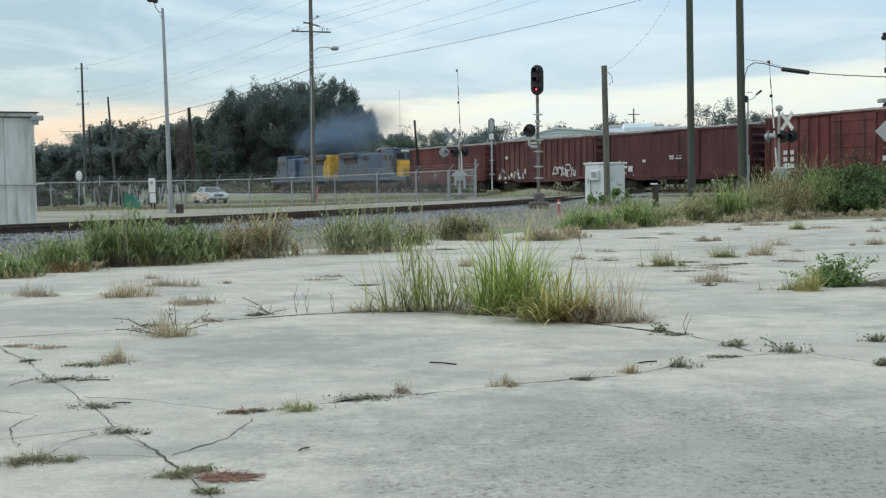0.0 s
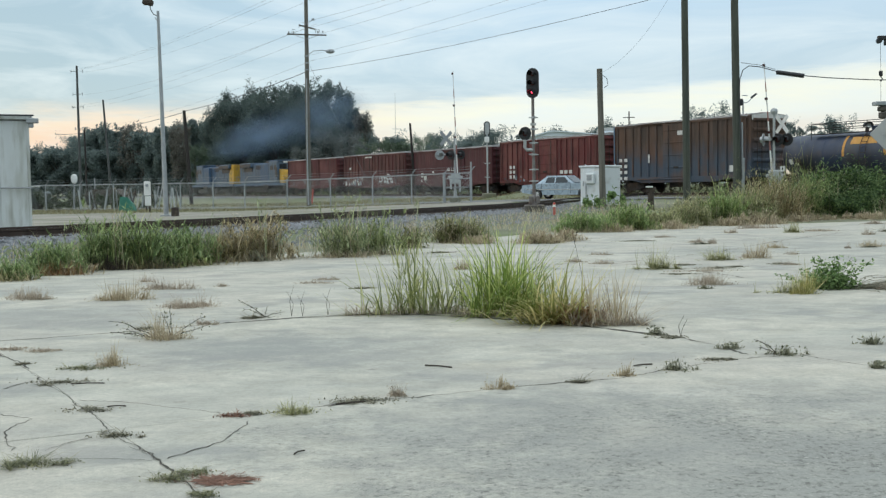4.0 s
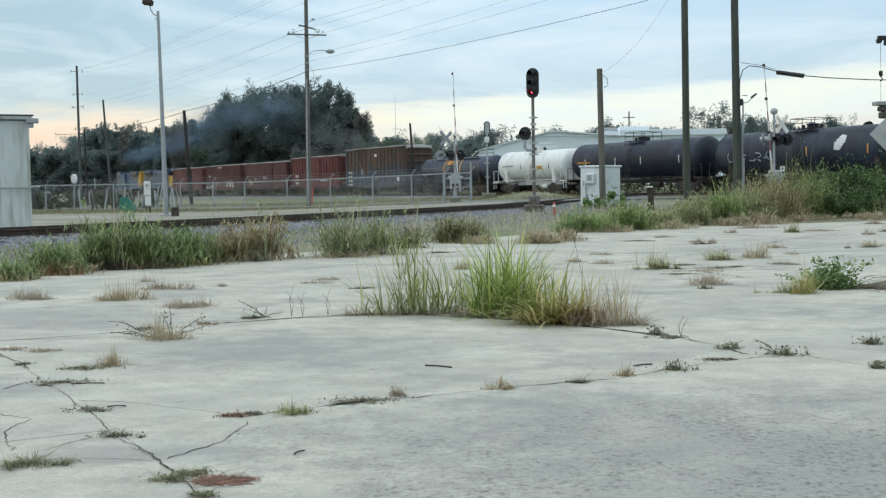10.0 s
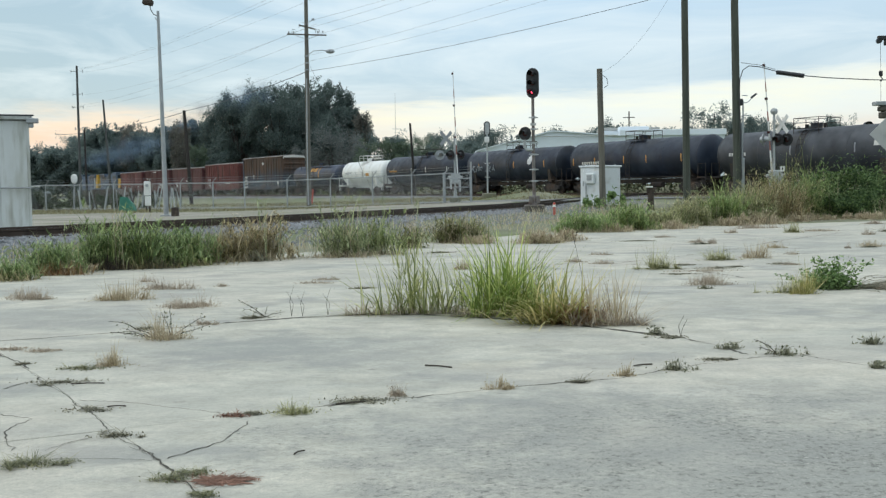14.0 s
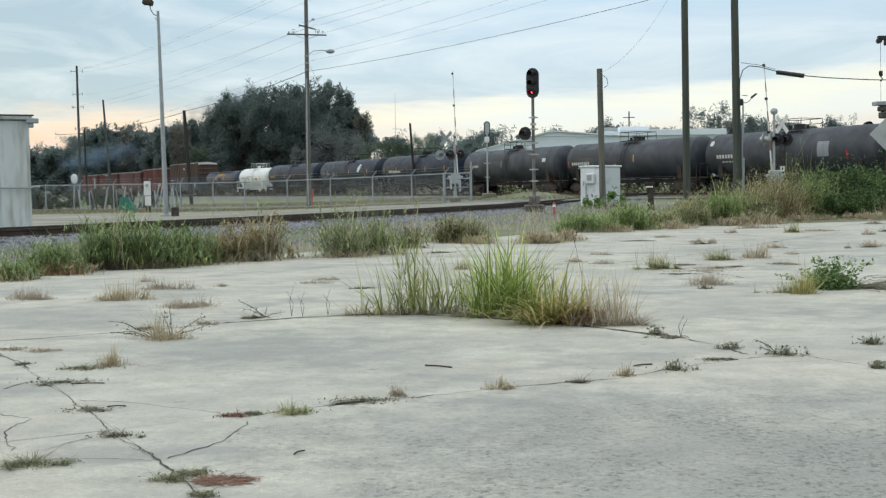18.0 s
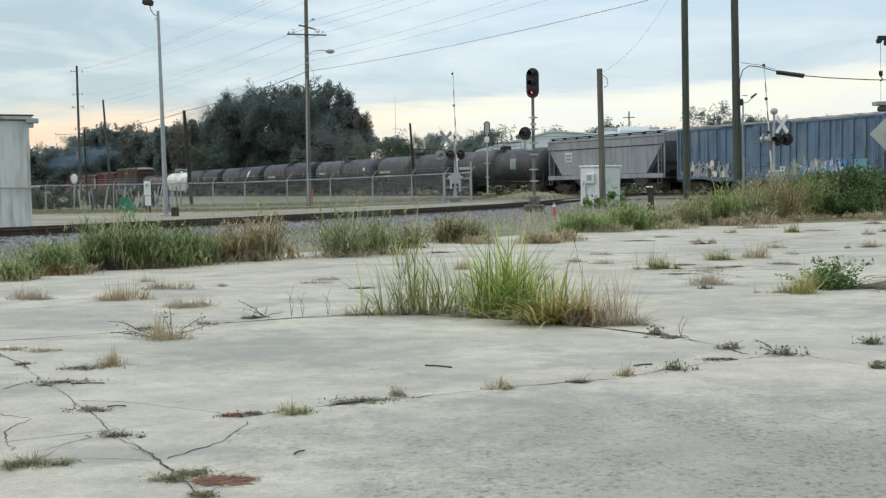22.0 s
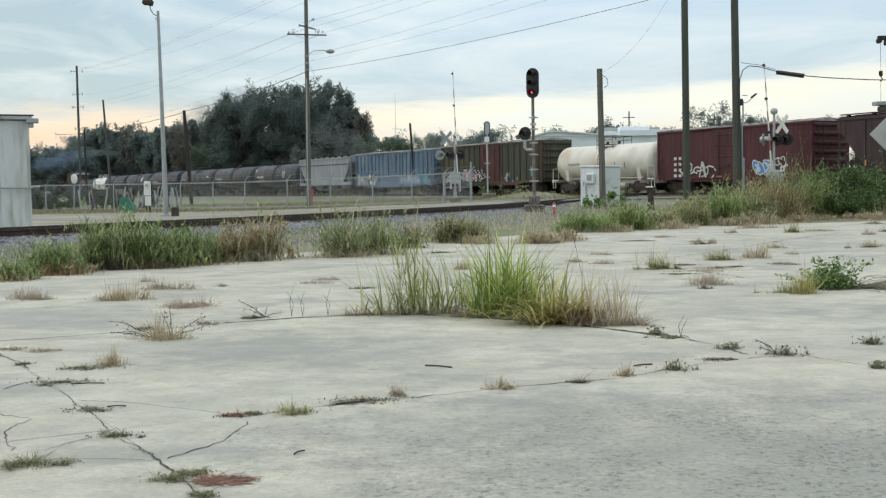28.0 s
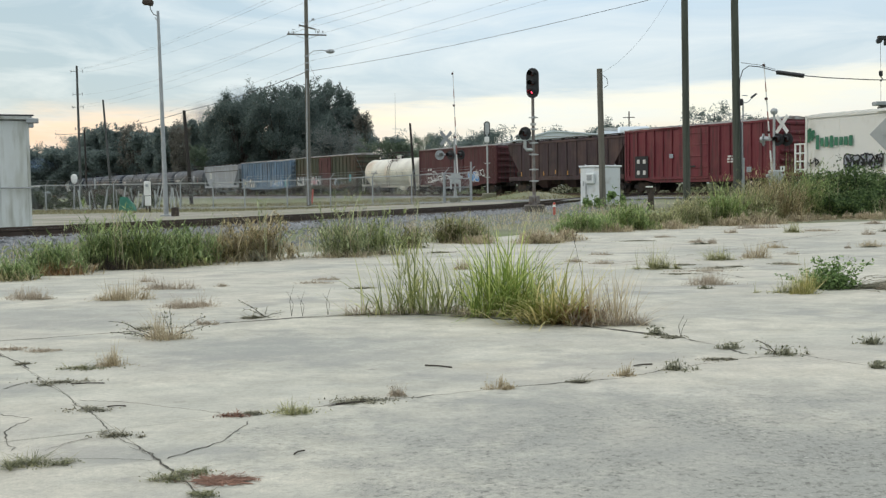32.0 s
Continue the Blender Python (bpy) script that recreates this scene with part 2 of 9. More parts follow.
M["pole_dark"] = surf("dark_pole_wood", (0.035, 0.03, 0.028), 0.95, var=0.3, scale=2, fine=30, bump=0.5, stretch=(6, 6, 0.3))
M["galv"] = surf("galvanised_steel", (0.36, 0.38, 0.39), 0.5, 0.5, var=0.15, scale=3, fine=60, bump=0.08)
# wire colour raised above bare steel to bring in haze before the train
M["net_wire"] = surf("chain_link_wire", (0.56, 0.58, 0.57), 0.55, 0.2, var=0.15, scale=3)
M["alu"] = surf("silver_paint", (0.42, 0.44, 0.44), 0.55, 0.3, var=0.15, scale=5, fine=60, bump=0.08, dirt=(0.2, 0.17, 0.14), dirt_at=0.68)
M["black"] = surf("black_paint", (0.018, 0.018, 0.02), 0.5, var=0.3, scale=6, fine=50, bump=0.05)
M["wire_grey"] = surf("weathered_wire", (0.17, 0.18, 0.19), 0.6, var=0.2)
M["cable"] = surf("cable", (0.05, 0.053, 0.058), 0.7, var=0.2)
M["cab_white"] = surf("cabinet_paint", (0.66, 0.69, 0.70), 0.55, 0.1, var=0.06, scale=2, fine=50, bump=0.05, dirt=(0.38, 0.37, 0.34), dirt_at=0.68)
M["shed"] = surf("shed_paint", (0.60, 0.63, 0.62), 0.7, var=0.09, scale=1.2, fine=30, bump=0.08, dirt=(0.37, 0.38, 0.34), dirt_at=0.58,
                 dirt_soft=0.1, dirt_scale=2.4, stretch=(1.8, 1.8, 0.3), wear=(0.50, 0.52, 0.48), wear_at=0.60, wear_scale=1.1, jitter=12.0)
M["white"] = surf("white_paint", (0.74, 0.74, 0.72), 0.6, var=0.08, scale=5, fine=60, bump=0.05, dirt=(0.4, 0.38, 0.33), dirt_at=0.7)
M["red"] = surf("red_paint", (0.42, 0.03, 0.025), 0.6, var=0.15, scale=5)
M["faded_red"] = surf("faded_red_paint_stripe", (0.30, 0.13, 0.11), 0.7, var=0.2, scale=5)
M["orange"] = surf("orange_plastic", (0.46, 0.085, 0.06), 0.5, var=0.1, scale=5)
M["yellow"] = surf("yellow_paint", (0.50, 0.29, 0.025), 0.5, var=0.15, scale=3, dirt=(0.14, 0.09, 0.04), dirt_at=0.66)
M["sign_back"] = surf("sign_aluminium", (0.44, 0.44, 0.42), 0.6, 0.2, var=0.08, scale=2)
M["van_green"] = surf("dark_green_paint", (0.02, 0.035, 0.028), 0.5, var=0.15)
M["green_box"] = surf("green_plastic", (0.035, 0.17, 0.12), 0.6, var=0.15)
M["warehouse"] = surf("warehouse_metal", (0.74, 0.79, 0.83), 0.6, var=0.05, scale=0.5, fine=8, bump=0.1)
M["bark"] = surf("bark", (0.09, 0.08, 0.068), 1.0, var=0.3, scale=3, fine=20, bump=0.6)
M["glass"] = surf("dark_glass", (0.03, 0.036, 0.04), 0.12, var=0.1, bump=0)
M["rubber"] = surf("tyre_rubber", (0.025, 0.025, 0.025), 0.9, var=0.2)
M["lens"] = surf("dark_lens", (0.05, 0.012, 0.012), 0.15, var=0.1, bump=0)
M["car_paint"] = surf("silver_blue_paint", (0.34, 0.41, 0.47), 0.3, 0.25, var=0.05, scale=2, bump=0.02)
M["chrome"] = surf("chrome", (0.55, 0.55, 0.55), 0.2, 0.9, var=0.05)
M["mast_worn"] = surf("worn_mast", (0.20, 0.185, 0.175), 0.6, 0.2, var=0.25, scale=5, fine=60, bump=0.1, dirt=(0.13, 0.085, 0.065), dirt_at=0.58, dirt_scale=3)
M["stained_base"] = surf("stained_base", (0.12, 0.105, 0.09), 0.95, var=0.35, scale=4, fine=40, bump=0.4, dirt=(0.24, 0.22, 0.19), dirt_at=0.6)
M["stick"] = surf("dead_wood", (0.055, 0.045, 0.035), 1.0, var=0.3)

# train paints
def paint(name, col, dirt, wear, rough=0.75, var=0.22, dirt_at=0.55, wear_at=0.54, wear_scale=0.45, bump=0.08, low=None):
    """Old rolling-stock paint: vertical streaks of grime, broad worn or rusty stretches."""
    return surf(name, col, rough, var=var, scale=1.2, fine=18, bump=bump, dirt=dirt, dirt_at=dirt_at, dirt_soft=0.09, dirt_scale=1.5, stretch=STREAK,
                wear=wear, wear_at=wear_at, wear_scale=wear_scale, jitter=40.0, low=low)


M["box_red"] = paint("oxide_red_paint", (0.096, 0.018, 0.022), (0.050, 0.017, 0.017), (0.12, 0.036, 0.034))
M["box_faded"] = paint("faded_brown_paint", (0.104, 0.033, 0.032), (0.056, 0.025, 0.023), (0.135, 0.055, 0.047), 0.8, dirt_at=0.53)
M["box_orange"] = paint("faded_red_paint", (0.124, 0.027, 0.026), (0.060, 0.021, 0.020), (0.16, 0.053, 0.044), 0.8, dirt_at=0.53)
M["box_dark"] = paint("maroon_paint", (0.064, 0.0115, 0.0165), (0.038, 0.010, 0.011), (0.082, 0.02, 0.022), 0.7, 0.16, dirt_at=0.57)
M["box_brown"] = paint("rusty_brown_paint", (0.092, 0.060, 0.044), (0.052, 0.036, 0.028), (0.105, 0.055, 0.034), 0.85, 0.25, dirt_at=0.52, wear_at=0.55, bump=0.15, low=((0.052, 0.068, 0.092), 3.4, 4.9))
M["box_lowblue"] = paint("faded_blue_paint", (0.062, 0.078, 0.105), (0.085, 0.06, 0.047), (0.045, 0.055, 0.075), 0.85, 0.25, dirt_at=0.53, bump=0.15)
M["box_blue"] = paint("blue_paint", (0.105, 0.18, 0.275), (0.072, 0.10, 0.14), (0.15, 0.20, 0.255), 0.7, 0.18, dirt_at=0.53)
M["box_green"] = paint("olive_paint", (0.052, 0.062, 0.038), (0.04, 0.034, 0.026), (0.088, 0.05, 0.034), 0.8, 0.24, dirt_at=0.55, wear_at=0.53, wear_scale=0.3)
M["box_bright"] = paint("bright_red_paint", (0.130, 0.014, 0.023), (0.066, 0.013, 0.016), (0.15, 0.029, 0.034), 0.65, 0.17, dirt_at=0.57)
M["hopper_grey"] = paint("grey_paint", (0.285, 0.305, 0.335), (0.19, 0.20, 0.215), (0.22, 0.23, 0.25), 0.75, 0.12, dirt_at=0.57)
M["hopper_brown"] = paint("brown_paint", (0.048, 0.028, 0.033), (0.036, 0.024, 0.024), (0.085, 0.05, 0.042), 0.8, 0.25, dirt_at=0.55)
# blue-grey of base and dirt patches also carries sky reflection and distance haze
M["tank_black"] = surf("tank_black", (0.014, 0.022, 0.041), 0.5, var=0.25, scale=0.8, fine=20, bump=0.03, dirt=(0.033, 0.042, 0.060), dirt_at=0.60, dirt_scale=0.8, stretch=(0.8, 1.2, 0.8),
                       wear=(0.010, 0.013, 0.02), wear_at=0.55, wear_scale=0.5, jitter=40.0)
M["tank_black"].node_tree.nodes["Principled BSDF"].inputs["Specular IOR Level"].default_value = 0.3
M["tank_sooty"] = surf("sooty_tank", (0.030, 0.035, 0.045), 0.6, var=0.25, scale=0.8, fine=20, bump=0.03, dirt=(0.055, 0.061, 0.072), dirt_at=0.53, dirt_scale=0.8, stretch=(0.8, 1.2, 0.8),
                       wear=(0.017, 0.02, 0.027), wear_at=0.57, wear_scale=0.5, jitter=40.0)
M["tank_navy"] = surf("tank_navy", (0.020, 0.034, 0.072), 0.5, var=0.25, scale=0.8, fine=20, bump=0.05, dirt=(0.05, 0.05, 0.052), dirt_at=0.55, dirt_scale=0.9, stretch=(0.8, 1.2, 0.6),
                      wear=(0.012, 0.014, 0.022), wear_at=0.52, wear_scale=0.5)
M["tank_white"] = surf("tank_white", (0.70, 0.71, 0.69), 0.45, var=0.07, scale=0.8, fine=20, bump=0.04, dirt=(0.48, 0.46, 0.41), dirt_at=0.64, dirt_scale=0.9, stretch=STREAK)
M["tank_cream"] = surf("tank_cream", (0.66, 0.635, 0.56), 0.5, var=0.08, scale=0.8, fine=20, bump=0.05, dirt=(0.42, 0.30, 0.19), dirt_at=0.66, dirt_soft=0.12, dirt_scale=0.5, stretch=(0.9, 0.9, 0.5), wear=(0.50, 0.47, 0.41), wear_at=0.55, wear_scale=0.6)
M["reefer"] = surf("reefer_white", (0.68, 0.67, 0.62), 0.6, var=0.05, scale=0.8, fine=20, bump=0.04, dirt=(0.52, 0.50, 0.44), dirt_at=0.64, dirt_scale=0.9, stretch=(1.0, 1.0, 0.6))
M["roof_galv"] = surf("roof_galvanised", (0.42, 0.42, 0.42), 0.6, 0.2, var=0.2, scale=1, fine=20, dirt=(0.17, 0.12, 0.10), dirt_at=0.55)
M["under"] = surf("grimy_steel", (0.030, 0.026, 0.024), 0.85, var=0.35, scale=4, fine=40, bump=0.2, dirt=(0.07, 0.045, 0.03), dirt_at=0.6)
M["loco_grey"] = surf("loco_grey", (0.072, 0.115, 0.175), 0.6, var=0.15, scale=1, fine=20, dirt=(0.07, 0.08, 0.095), dirt_at=0.56, stretch=STREAK)
M["loco_blue"] = surf("loco_blue", (0.04, 0.085, 0.16), 0.6, var=0.15, scale=1, fine=20, dirt=(0.08, 0.10, 0.13), dirt_at=0.6, stretch=STREAK)
M["stencil"] = surf("stencil_white", (0.58, 0.57, 0.54), 0.8, var=0.12, scale=8)
M["stencil_black"] = surf("stencil_black", (0.02, 0.02, 0.022), 0.8, var=0.12, scale=8)
M["graf_white"] = surf("spray_white", (0.60, 0.60, 0.60), 0.7, var=0.1, scale=6)
M["graf_blue"] = surf("spray_blue", (0.07, 0.23, 0.50), 0.7, var=0.12, scale=6)
M["graf_pink"] = surf("spray_pink", (0.50, 0.12, 0.18), 0.7, var=0.12, scale=6)
M["graf_dull"] = surf("weathered_spray", (0.29, 0.33, 0.36), 0.8, var=0.2, scale=6)
M["mark_orange"] = surf("ochre_paint", (0.50, 0.26, 0.06), 0.7, var=0.15, scale=6)
M["mark_tan"] = surf("tan_spray", (0.24, 0.17, 0.11), 0.8, var=0.2, scale=6)
M["mark_green"] = surf("green_paint", (0.035, 0.16, 0.09), 0.7, var=0.12, scale=6)
M["mark_teal"] = surf("teal_paint", (0.12, 0.30, 0.32), 0.7, var=0.1, scale=6)


def leafy(name, col, spread=0.6, rough=0.75, thin=0.25):
    """Leaves and blades: colour varied blade by blade, some light passing through."""
    m = bpy.data.materials.new(name)
    m.use_nodes = True
    n, l = m.node_tree.nodes, m.node_tree.links
    b = n["Principled BSDF"]
    g, r = n.new("ShaderNodeNewGeometry"), n.new("ShaderNodeValToRGB")
    cs = [tuple(c * k for c in col[0]) for k in (1 - spread * 0.6, 1.0)] + [tuple(c * k for c in col[-1]) for k in (1.0, 1 + spread * 0.5)]
    while len(r.color_ramp.elements) < 4:
        r.color_ramp.elements.new(0.5)
    for el, p, c in zip(r.color_ramp.elements, (0.0, 0.4, 0.72, 1.0), cs):
        el.position, el.color = p, (*c, 1)
    l.new(g.outputs["Random Per Island"], r.inputs[0])
    l.new(r.outputs[0], b.inputs["Base Color"])
    b.inputs["Roughness"].default_value = rough
    tr, mx = n.new("ShaderNodeBsdfTranslucent"), n.new("ShaderNodeMixShader")
    l.new(r.outputs[0], tr.inputs[0])
    mx.inputs[0].default_value = thin
    l.new(b.outputs[0], mx.inputs[1])
    l.new(tr.outputs[0], mx.inputs[2])
    l.new(mx.outputs[0], n["Material Output"].inputs[0])
    return m


M["grass_bright"] = leafy("bright_grass", ((0.23, 0.325, 0.075), (0.49, 0.535, 0.18)), thin=0.4)
M["grass_grey"] = leafy("grey_green_grass", ((0.25, 0.29, 0.105), (0.48, 0.48, 0.23)), thin=0.4)
M["grass_yellow"] = leafy("yellowing_grass", ((0.32, 0.33, 0.10), (0.58, 0.51, 0.24)), thin=0.4)
M["grass_dry"] = leafy("dry_grass", ((0.42, 0.35, 0.235), (0.60, 0.52, 0.37)), 0.35, thin=0.45)
M["grass_dead"] = leafy("dead_weeds", ((0.42, 0.355, 0.28), (0.56, 0.495, 0.40)), 0.3, thin=0.5)
M["weed_green"] = leafy("weed_leaves", ((0.13, 0.215, 0.07), (0.27, 0.38, 0.145)), thin=0.4)
M["bush_dark"] = leafy("dark_bush_leaves", ((0.045, 0.085, 0.028), (0.14, 0.21, 0.07)))
M["grass_weed"] = leafy("weed_grass", ((0.19, 0.245, 0.085), (0.39, 0.43, 0.18)), thin=0.35)
M["grass_lush"] = leafy("fresh_weed_grass", ((0.25, 0.32, 0.10), (0.46, 0.49, 0.20)), thin=0.45)
M["weed_fresh"] = leafy("fresh_weed_leaves", ((0.20, 0.29, 0.10), (0.37, 0.46, 0.185)), thin=0.45)
M["grass_pale"] = leafy("pale_weed_grass", ((0.25, 0.30, 0.14), (0.44, 0.47, 0.26)))
M["grass_brown"] = leafy("olive_brown_grass", ((0.27, 0.225, 0.11), (0.46, 0.38, 0.21)), thin=0.35)
M["grass_scrub"] = leafy("scrub_leaves", ((0.05, 0.06, 0.03), (0.11, 0.10, 0.055)))
# darker copy of the bush leaves, with shade put into the colour
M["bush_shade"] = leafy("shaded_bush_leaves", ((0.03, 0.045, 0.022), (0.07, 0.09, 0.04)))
M["weed_olive"] = leafy("olive_weed_leaves", ((0.15, 0.16, 0.08), (0.27, 0.26, 0.145)))
M["weed_pale"] = leafy("pale_tuft_blades", ((0.27, 0.28, 0.13), (0.46, 0.44, 0.25)))
M["weed_dull"] = leafy("dull_weed_leaves", ((0.165, 0.172, 0.11), (0.30, 0.29, 0.20)))
M["grass_tan"] = leafy("tan_weed_leaves", ((0.30, 0.25, 0.13), (0.50, 0.42, 0.245)), thin=0.35)
M["grass_rust"] = leafy("rust_dead_grass", ((0.23, 0.12, 0.055), (0.38, 0.23, 0.11)))
M["grass_mat"] = leafy("dead_grass_mat", ((0.16, 0.155, 0.105), (0.28, 0.26, 0.185)))
M["weed_soft"] = leafy("soft_weed_leaves", ((0.16, 0.235, 0.085), (0.34, 0.41, 0.18)), thin=0.35)
M["bush_olive"] = leafy("olive_weeds", ((0.155, 0.165, 0.06), (0.29, 0.27, 0.125)))
M["grass_verge"] = leafy("verge_grass_blades", ((0.17, 0.16, 0.08), (0.26, 0.225, 0.125)), thin=0.4)
# distant leaves: air haze is mixed into the colour, paler and bluer
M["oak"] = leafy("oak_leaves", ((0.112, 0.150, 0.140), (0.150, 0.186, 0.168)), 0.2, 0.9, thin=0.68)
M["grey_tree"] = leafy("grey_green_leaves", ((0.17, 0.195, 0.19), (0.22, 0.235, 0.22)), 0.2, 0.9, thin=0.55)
M["oak_hazed"] = leafy("hazed_tree_leaves", ((0.152, 0.198, 0.190), (0.20, 0.242, 0.224)), 0.2, 0.9, thin=0.68)
M["oak_dry"] = leafy("autumn_leaves", ((0.15, 0.148, 0.128), (0.195, 0.185, 0.158)), 0.3, thin=0.5)
M["shrub_far"] = leafy("light_shrub_leaves", ((0.12, 0.165, 0.11), (0.165, 0.205, 0.145)), 0.3, thin=0.5)


def glowing(name, col, strength):
    m = bpy.data.materials.new(name)
    m.use_nodes = True
    b = m.node_tree.nodes["Principled BSDF"]
    b.inputs["Base Color"].default_value = (*col, 1)
    b.inputs["Emission Color"].default_value, b.inputs["Emission Strength"].default_value = (*col, 1), strength
    return m


M["red_lamp"] = glowing("red_signal_lamp", (1.0, 0.06, 0.12), 4.0)


def haze_material(name, col, alpha):
    """Diesel smoke: clear at the rim of each billow, thicker in the middle and where the noise is high."""
    m = bpy.data.materials.new(name)
    m.use_nodes = True
    n, l = m.node_tree.nodes, m.node_tree.links
    n.remove(n["Principled BSDF"])
    d, t, mx = n.new("ShaderNodeBsdfDiffuse"), n.new("ShaderNodeBsdfTransparent"), n.new("ShaderNodeMixShader")
    d.inputs[0].default_value = (*col, 1)
    co, no, mr = n.new("ShaderNodeTexCoord"), n.new("ShaderNodeTexNoise"), n.new("ShaderNodeMapRange")
    no.inputs["Scale"].default_value, no.inputs["Detail"].default_value = 1.6, 4.0
    for k, v in (("From Min", 0.32), ("From Max", 0.62), ("To Min", 0.25), ("To Max", 1.0)):
        mr.inputs[k].default_value = v
    flat, ln, rim, mu, mu2 = n.new("ShaderNodeVectorMath"), n.new("ShaderNodeVectorMath"), n.new("ShaderNodeMapRange"), n.new("ShaderNodeMath"), n.new("ShaderNodeMath")
    flat.operation, ln.operation, mu.operation, mu2.operation = "MULTIPLY", "LENGTH", "MULTIPLY", "MULTIPLY"
    flat.inputs[1].default_value = (1, 0, 1)
    rim.interpolation_type = "SMOOTHSTEP"
    for k, v in (("From Min", 0.92), ("From Max", 0.1), ("To Min", 0.0), ("To Max", 1.0)):
        rim.inputs[k].default_value = v
    l.new(co.outputs["Object"], no.inputs["Vector"])
    l.new(co.outputs["Object"], flat.inputs[0])
    l.new(flat.outputs[0], ln.inputs[0])
    l.new(ln.outputs["Value"], rim.inputs[0])
    l.new(no.outputs[0], mr.inputs[0])
    l.new(mr.outputs[0], mu.inputs[0])
    l.new(rim.outputs[0], mu.inputs[1])
    l.new(mu.outputs[0], mu2.inputs[0])
    mu2.inputs[1].default_value = alpha
    l.new(mu2.outputs[0], mx.inputs[0])
    l.new(t.outputs[0], mx.inputs[1])
    l.new(d.outputs[0], mx.inputs[2])
    l.new(mx.outputs[0], n["Material Output"].inputs[0])
    return m


M["smoke"] = haze_material("diesel_smoke", (0.185, 0.25, 0.345), 0.56)
# ---- mesh tools ----


class Shape:
    """Collects corners and faces of one mesh."""

    def __init__(self):
        self.v, self.f = [], []

    def put(self, vs, fs):
        o = len(self.v)
        self.v += [tuple(p) for p in vs]
        self.f += [tuple(o + i for i in q) for q in fs]
        return self

    def box(self, x, y, z, sx, sy, sz, c=0.0, m=None):
        """Box by centre and size, its edges chamfered by c."""
        hx, hy, hz = sx / 2, sy / 2, sz / 2
        c = min(c, hx * 0.9, hy * 0.9, hz * 0.9)
        if c <= 0:
            vs = [(i * hx, j * hy, k * hz) for i in (-1, 1) for j in (-1, 1) for k in (-1, 1)]
            fs = [(0, 1, 3, 2), (4, 6, 7, 5), (0, 4, 5, 1), (2, 3, 7, 6), (0, 2, 6, 4), (1, 5, 7, 3)]
        else:
            idx, vs, fs = {}, [], []
            for i in (-1, 1):
                for j in (-1, 1):
                    for k in (-1, 1):
                        for a in range(3):
                            p = [i * (hx - c), j * (hy - c), k * (hz - c)]
                            p[a] = (i * hx, j * hy, k * hz)[a]
                            idx[i, j, k, a] = len(vs)
                            vs.append(p)
            for a in range(3):
                b, d = (a + 1) % 3, (a + 2) % 3
                for s in (-1, 1):
                    q = []
                    for u, w in ((-1, -1), (1, -1), (1, 1), (-1, 1)):
                        key = [0, 0, 0]
                        key[a], key[b], key[d] = s, u, w
                        q.append(idx[key[0], key[1], key[2], a])
                    fs.append(tuple(q) if s > 0 else tuple(q[::-1]))
                for u in (-1, 1):
                    for w in (-1, 1):
                        q = []
                        for s, ax in ((-1, b), (1, b), (1, d), (-1, d)):
                            key = [0, 0, 0]
                            key[a], key[b], key[d] = s, u, w
                            q.append(idx[key[0], key[1], key[2], ax])
                        fs.append(tuple(q))
            for i in (-1, 1):
                for j in (-1, 1):
                    for k in (-1, 1):
                        fs.append(tuple(idx[i, j, k, a] for a in range(3)))
        if m is None:
            vs = [(x + p[0], y + p[1], z + p[2]) for p in vs]
        else:
            vs = [m @ Vector((x + p[0], y + p[1], z + p[2])) for p in vs]
        return self.put(vs, fs)

    def rod(self, a, b, r0, r1=None, n=8, caps=True):
        """Round bar from a to b."""
        a, b = Vector(a), Vector(b)
        r1 = r0 if r1 is None else r1
        d = (b - a).normalized()
        u = d.orthogonal().normalized()
        w = d.cross(u)
        vs = []
        for p, r in ((a, r0), (b, r1)):
            for i in range(n):
                t = 2 * math.pi * i / n
                vs.append(p + u * (r * math.cos(t)) + w * (r * math.sin(t)))
        fs = [(i, (i + 1) % n, n + (i + 1) % n, n + i) for i in range(n)]
        if caps:
            fs += [tuple(range(n))[::-1], tuple(range(n, 2 * n))]
        return self.put(vs, fs)

    def pipe(self, pts, r, n=5, r_end=None):
        """A bent round bar through the points, in one piece."""
        pts = [Vector(p) for p in pts]
        k, u, o = len(pts), None, len(self.v)
        for i, p in enumerate(pts):
            d = (pts[min(k - 1, i + 1)] - pts[max(0, i - 1)]).normalized()
            u = d.orthogonal() if u is None else u - d * u.dot(d)
            u = (u if u.length > 1e-4 else d.orthogonal()).normalized()
            w, q = d.cross(u), r if r_end is None else r + (r_end - r) * i / (k - 1)
            for j in range(n):
                t = 2 * math.pi * j / n
                self.v.append(tuple(p + u * (q * math.cos(t)) + w * (q * math.sin(t))))
        for i in range(k - 1):
            self.f += [(o + i * n + j, o + i * n + (j + 1) % n, o + (i + 1) * n + (j + 1) % n, o + (i + 1) * n + j) for j in range(n)]
        self.f += [tuple(o + j for j in range(n))[::-1], tuple(o + (k - 1) * n + j for j in range(n))]
        return self

    def lathe(self, prof, n=20, axis="x", at=(0, 0, 0), arc=1.0, start=0.0):
        """Turned body: prof is (along, radius) pairs."""
        vs, k = [], len(prof)
        m = n if arc >= 1 else n + 1
        for i in range(m):
            t = start + 2 * math.pi * arc * i / n
            for a, r in prof:
                c, s = r * math.cos(t), r * math.sin(t)
                p = {"x": (a, c, s), "y": (c, a, s), "z": (c, s, a)}[axis]
                vs.append((p[0] + at[0], p[1] + at[1], p[2] + at[2]))
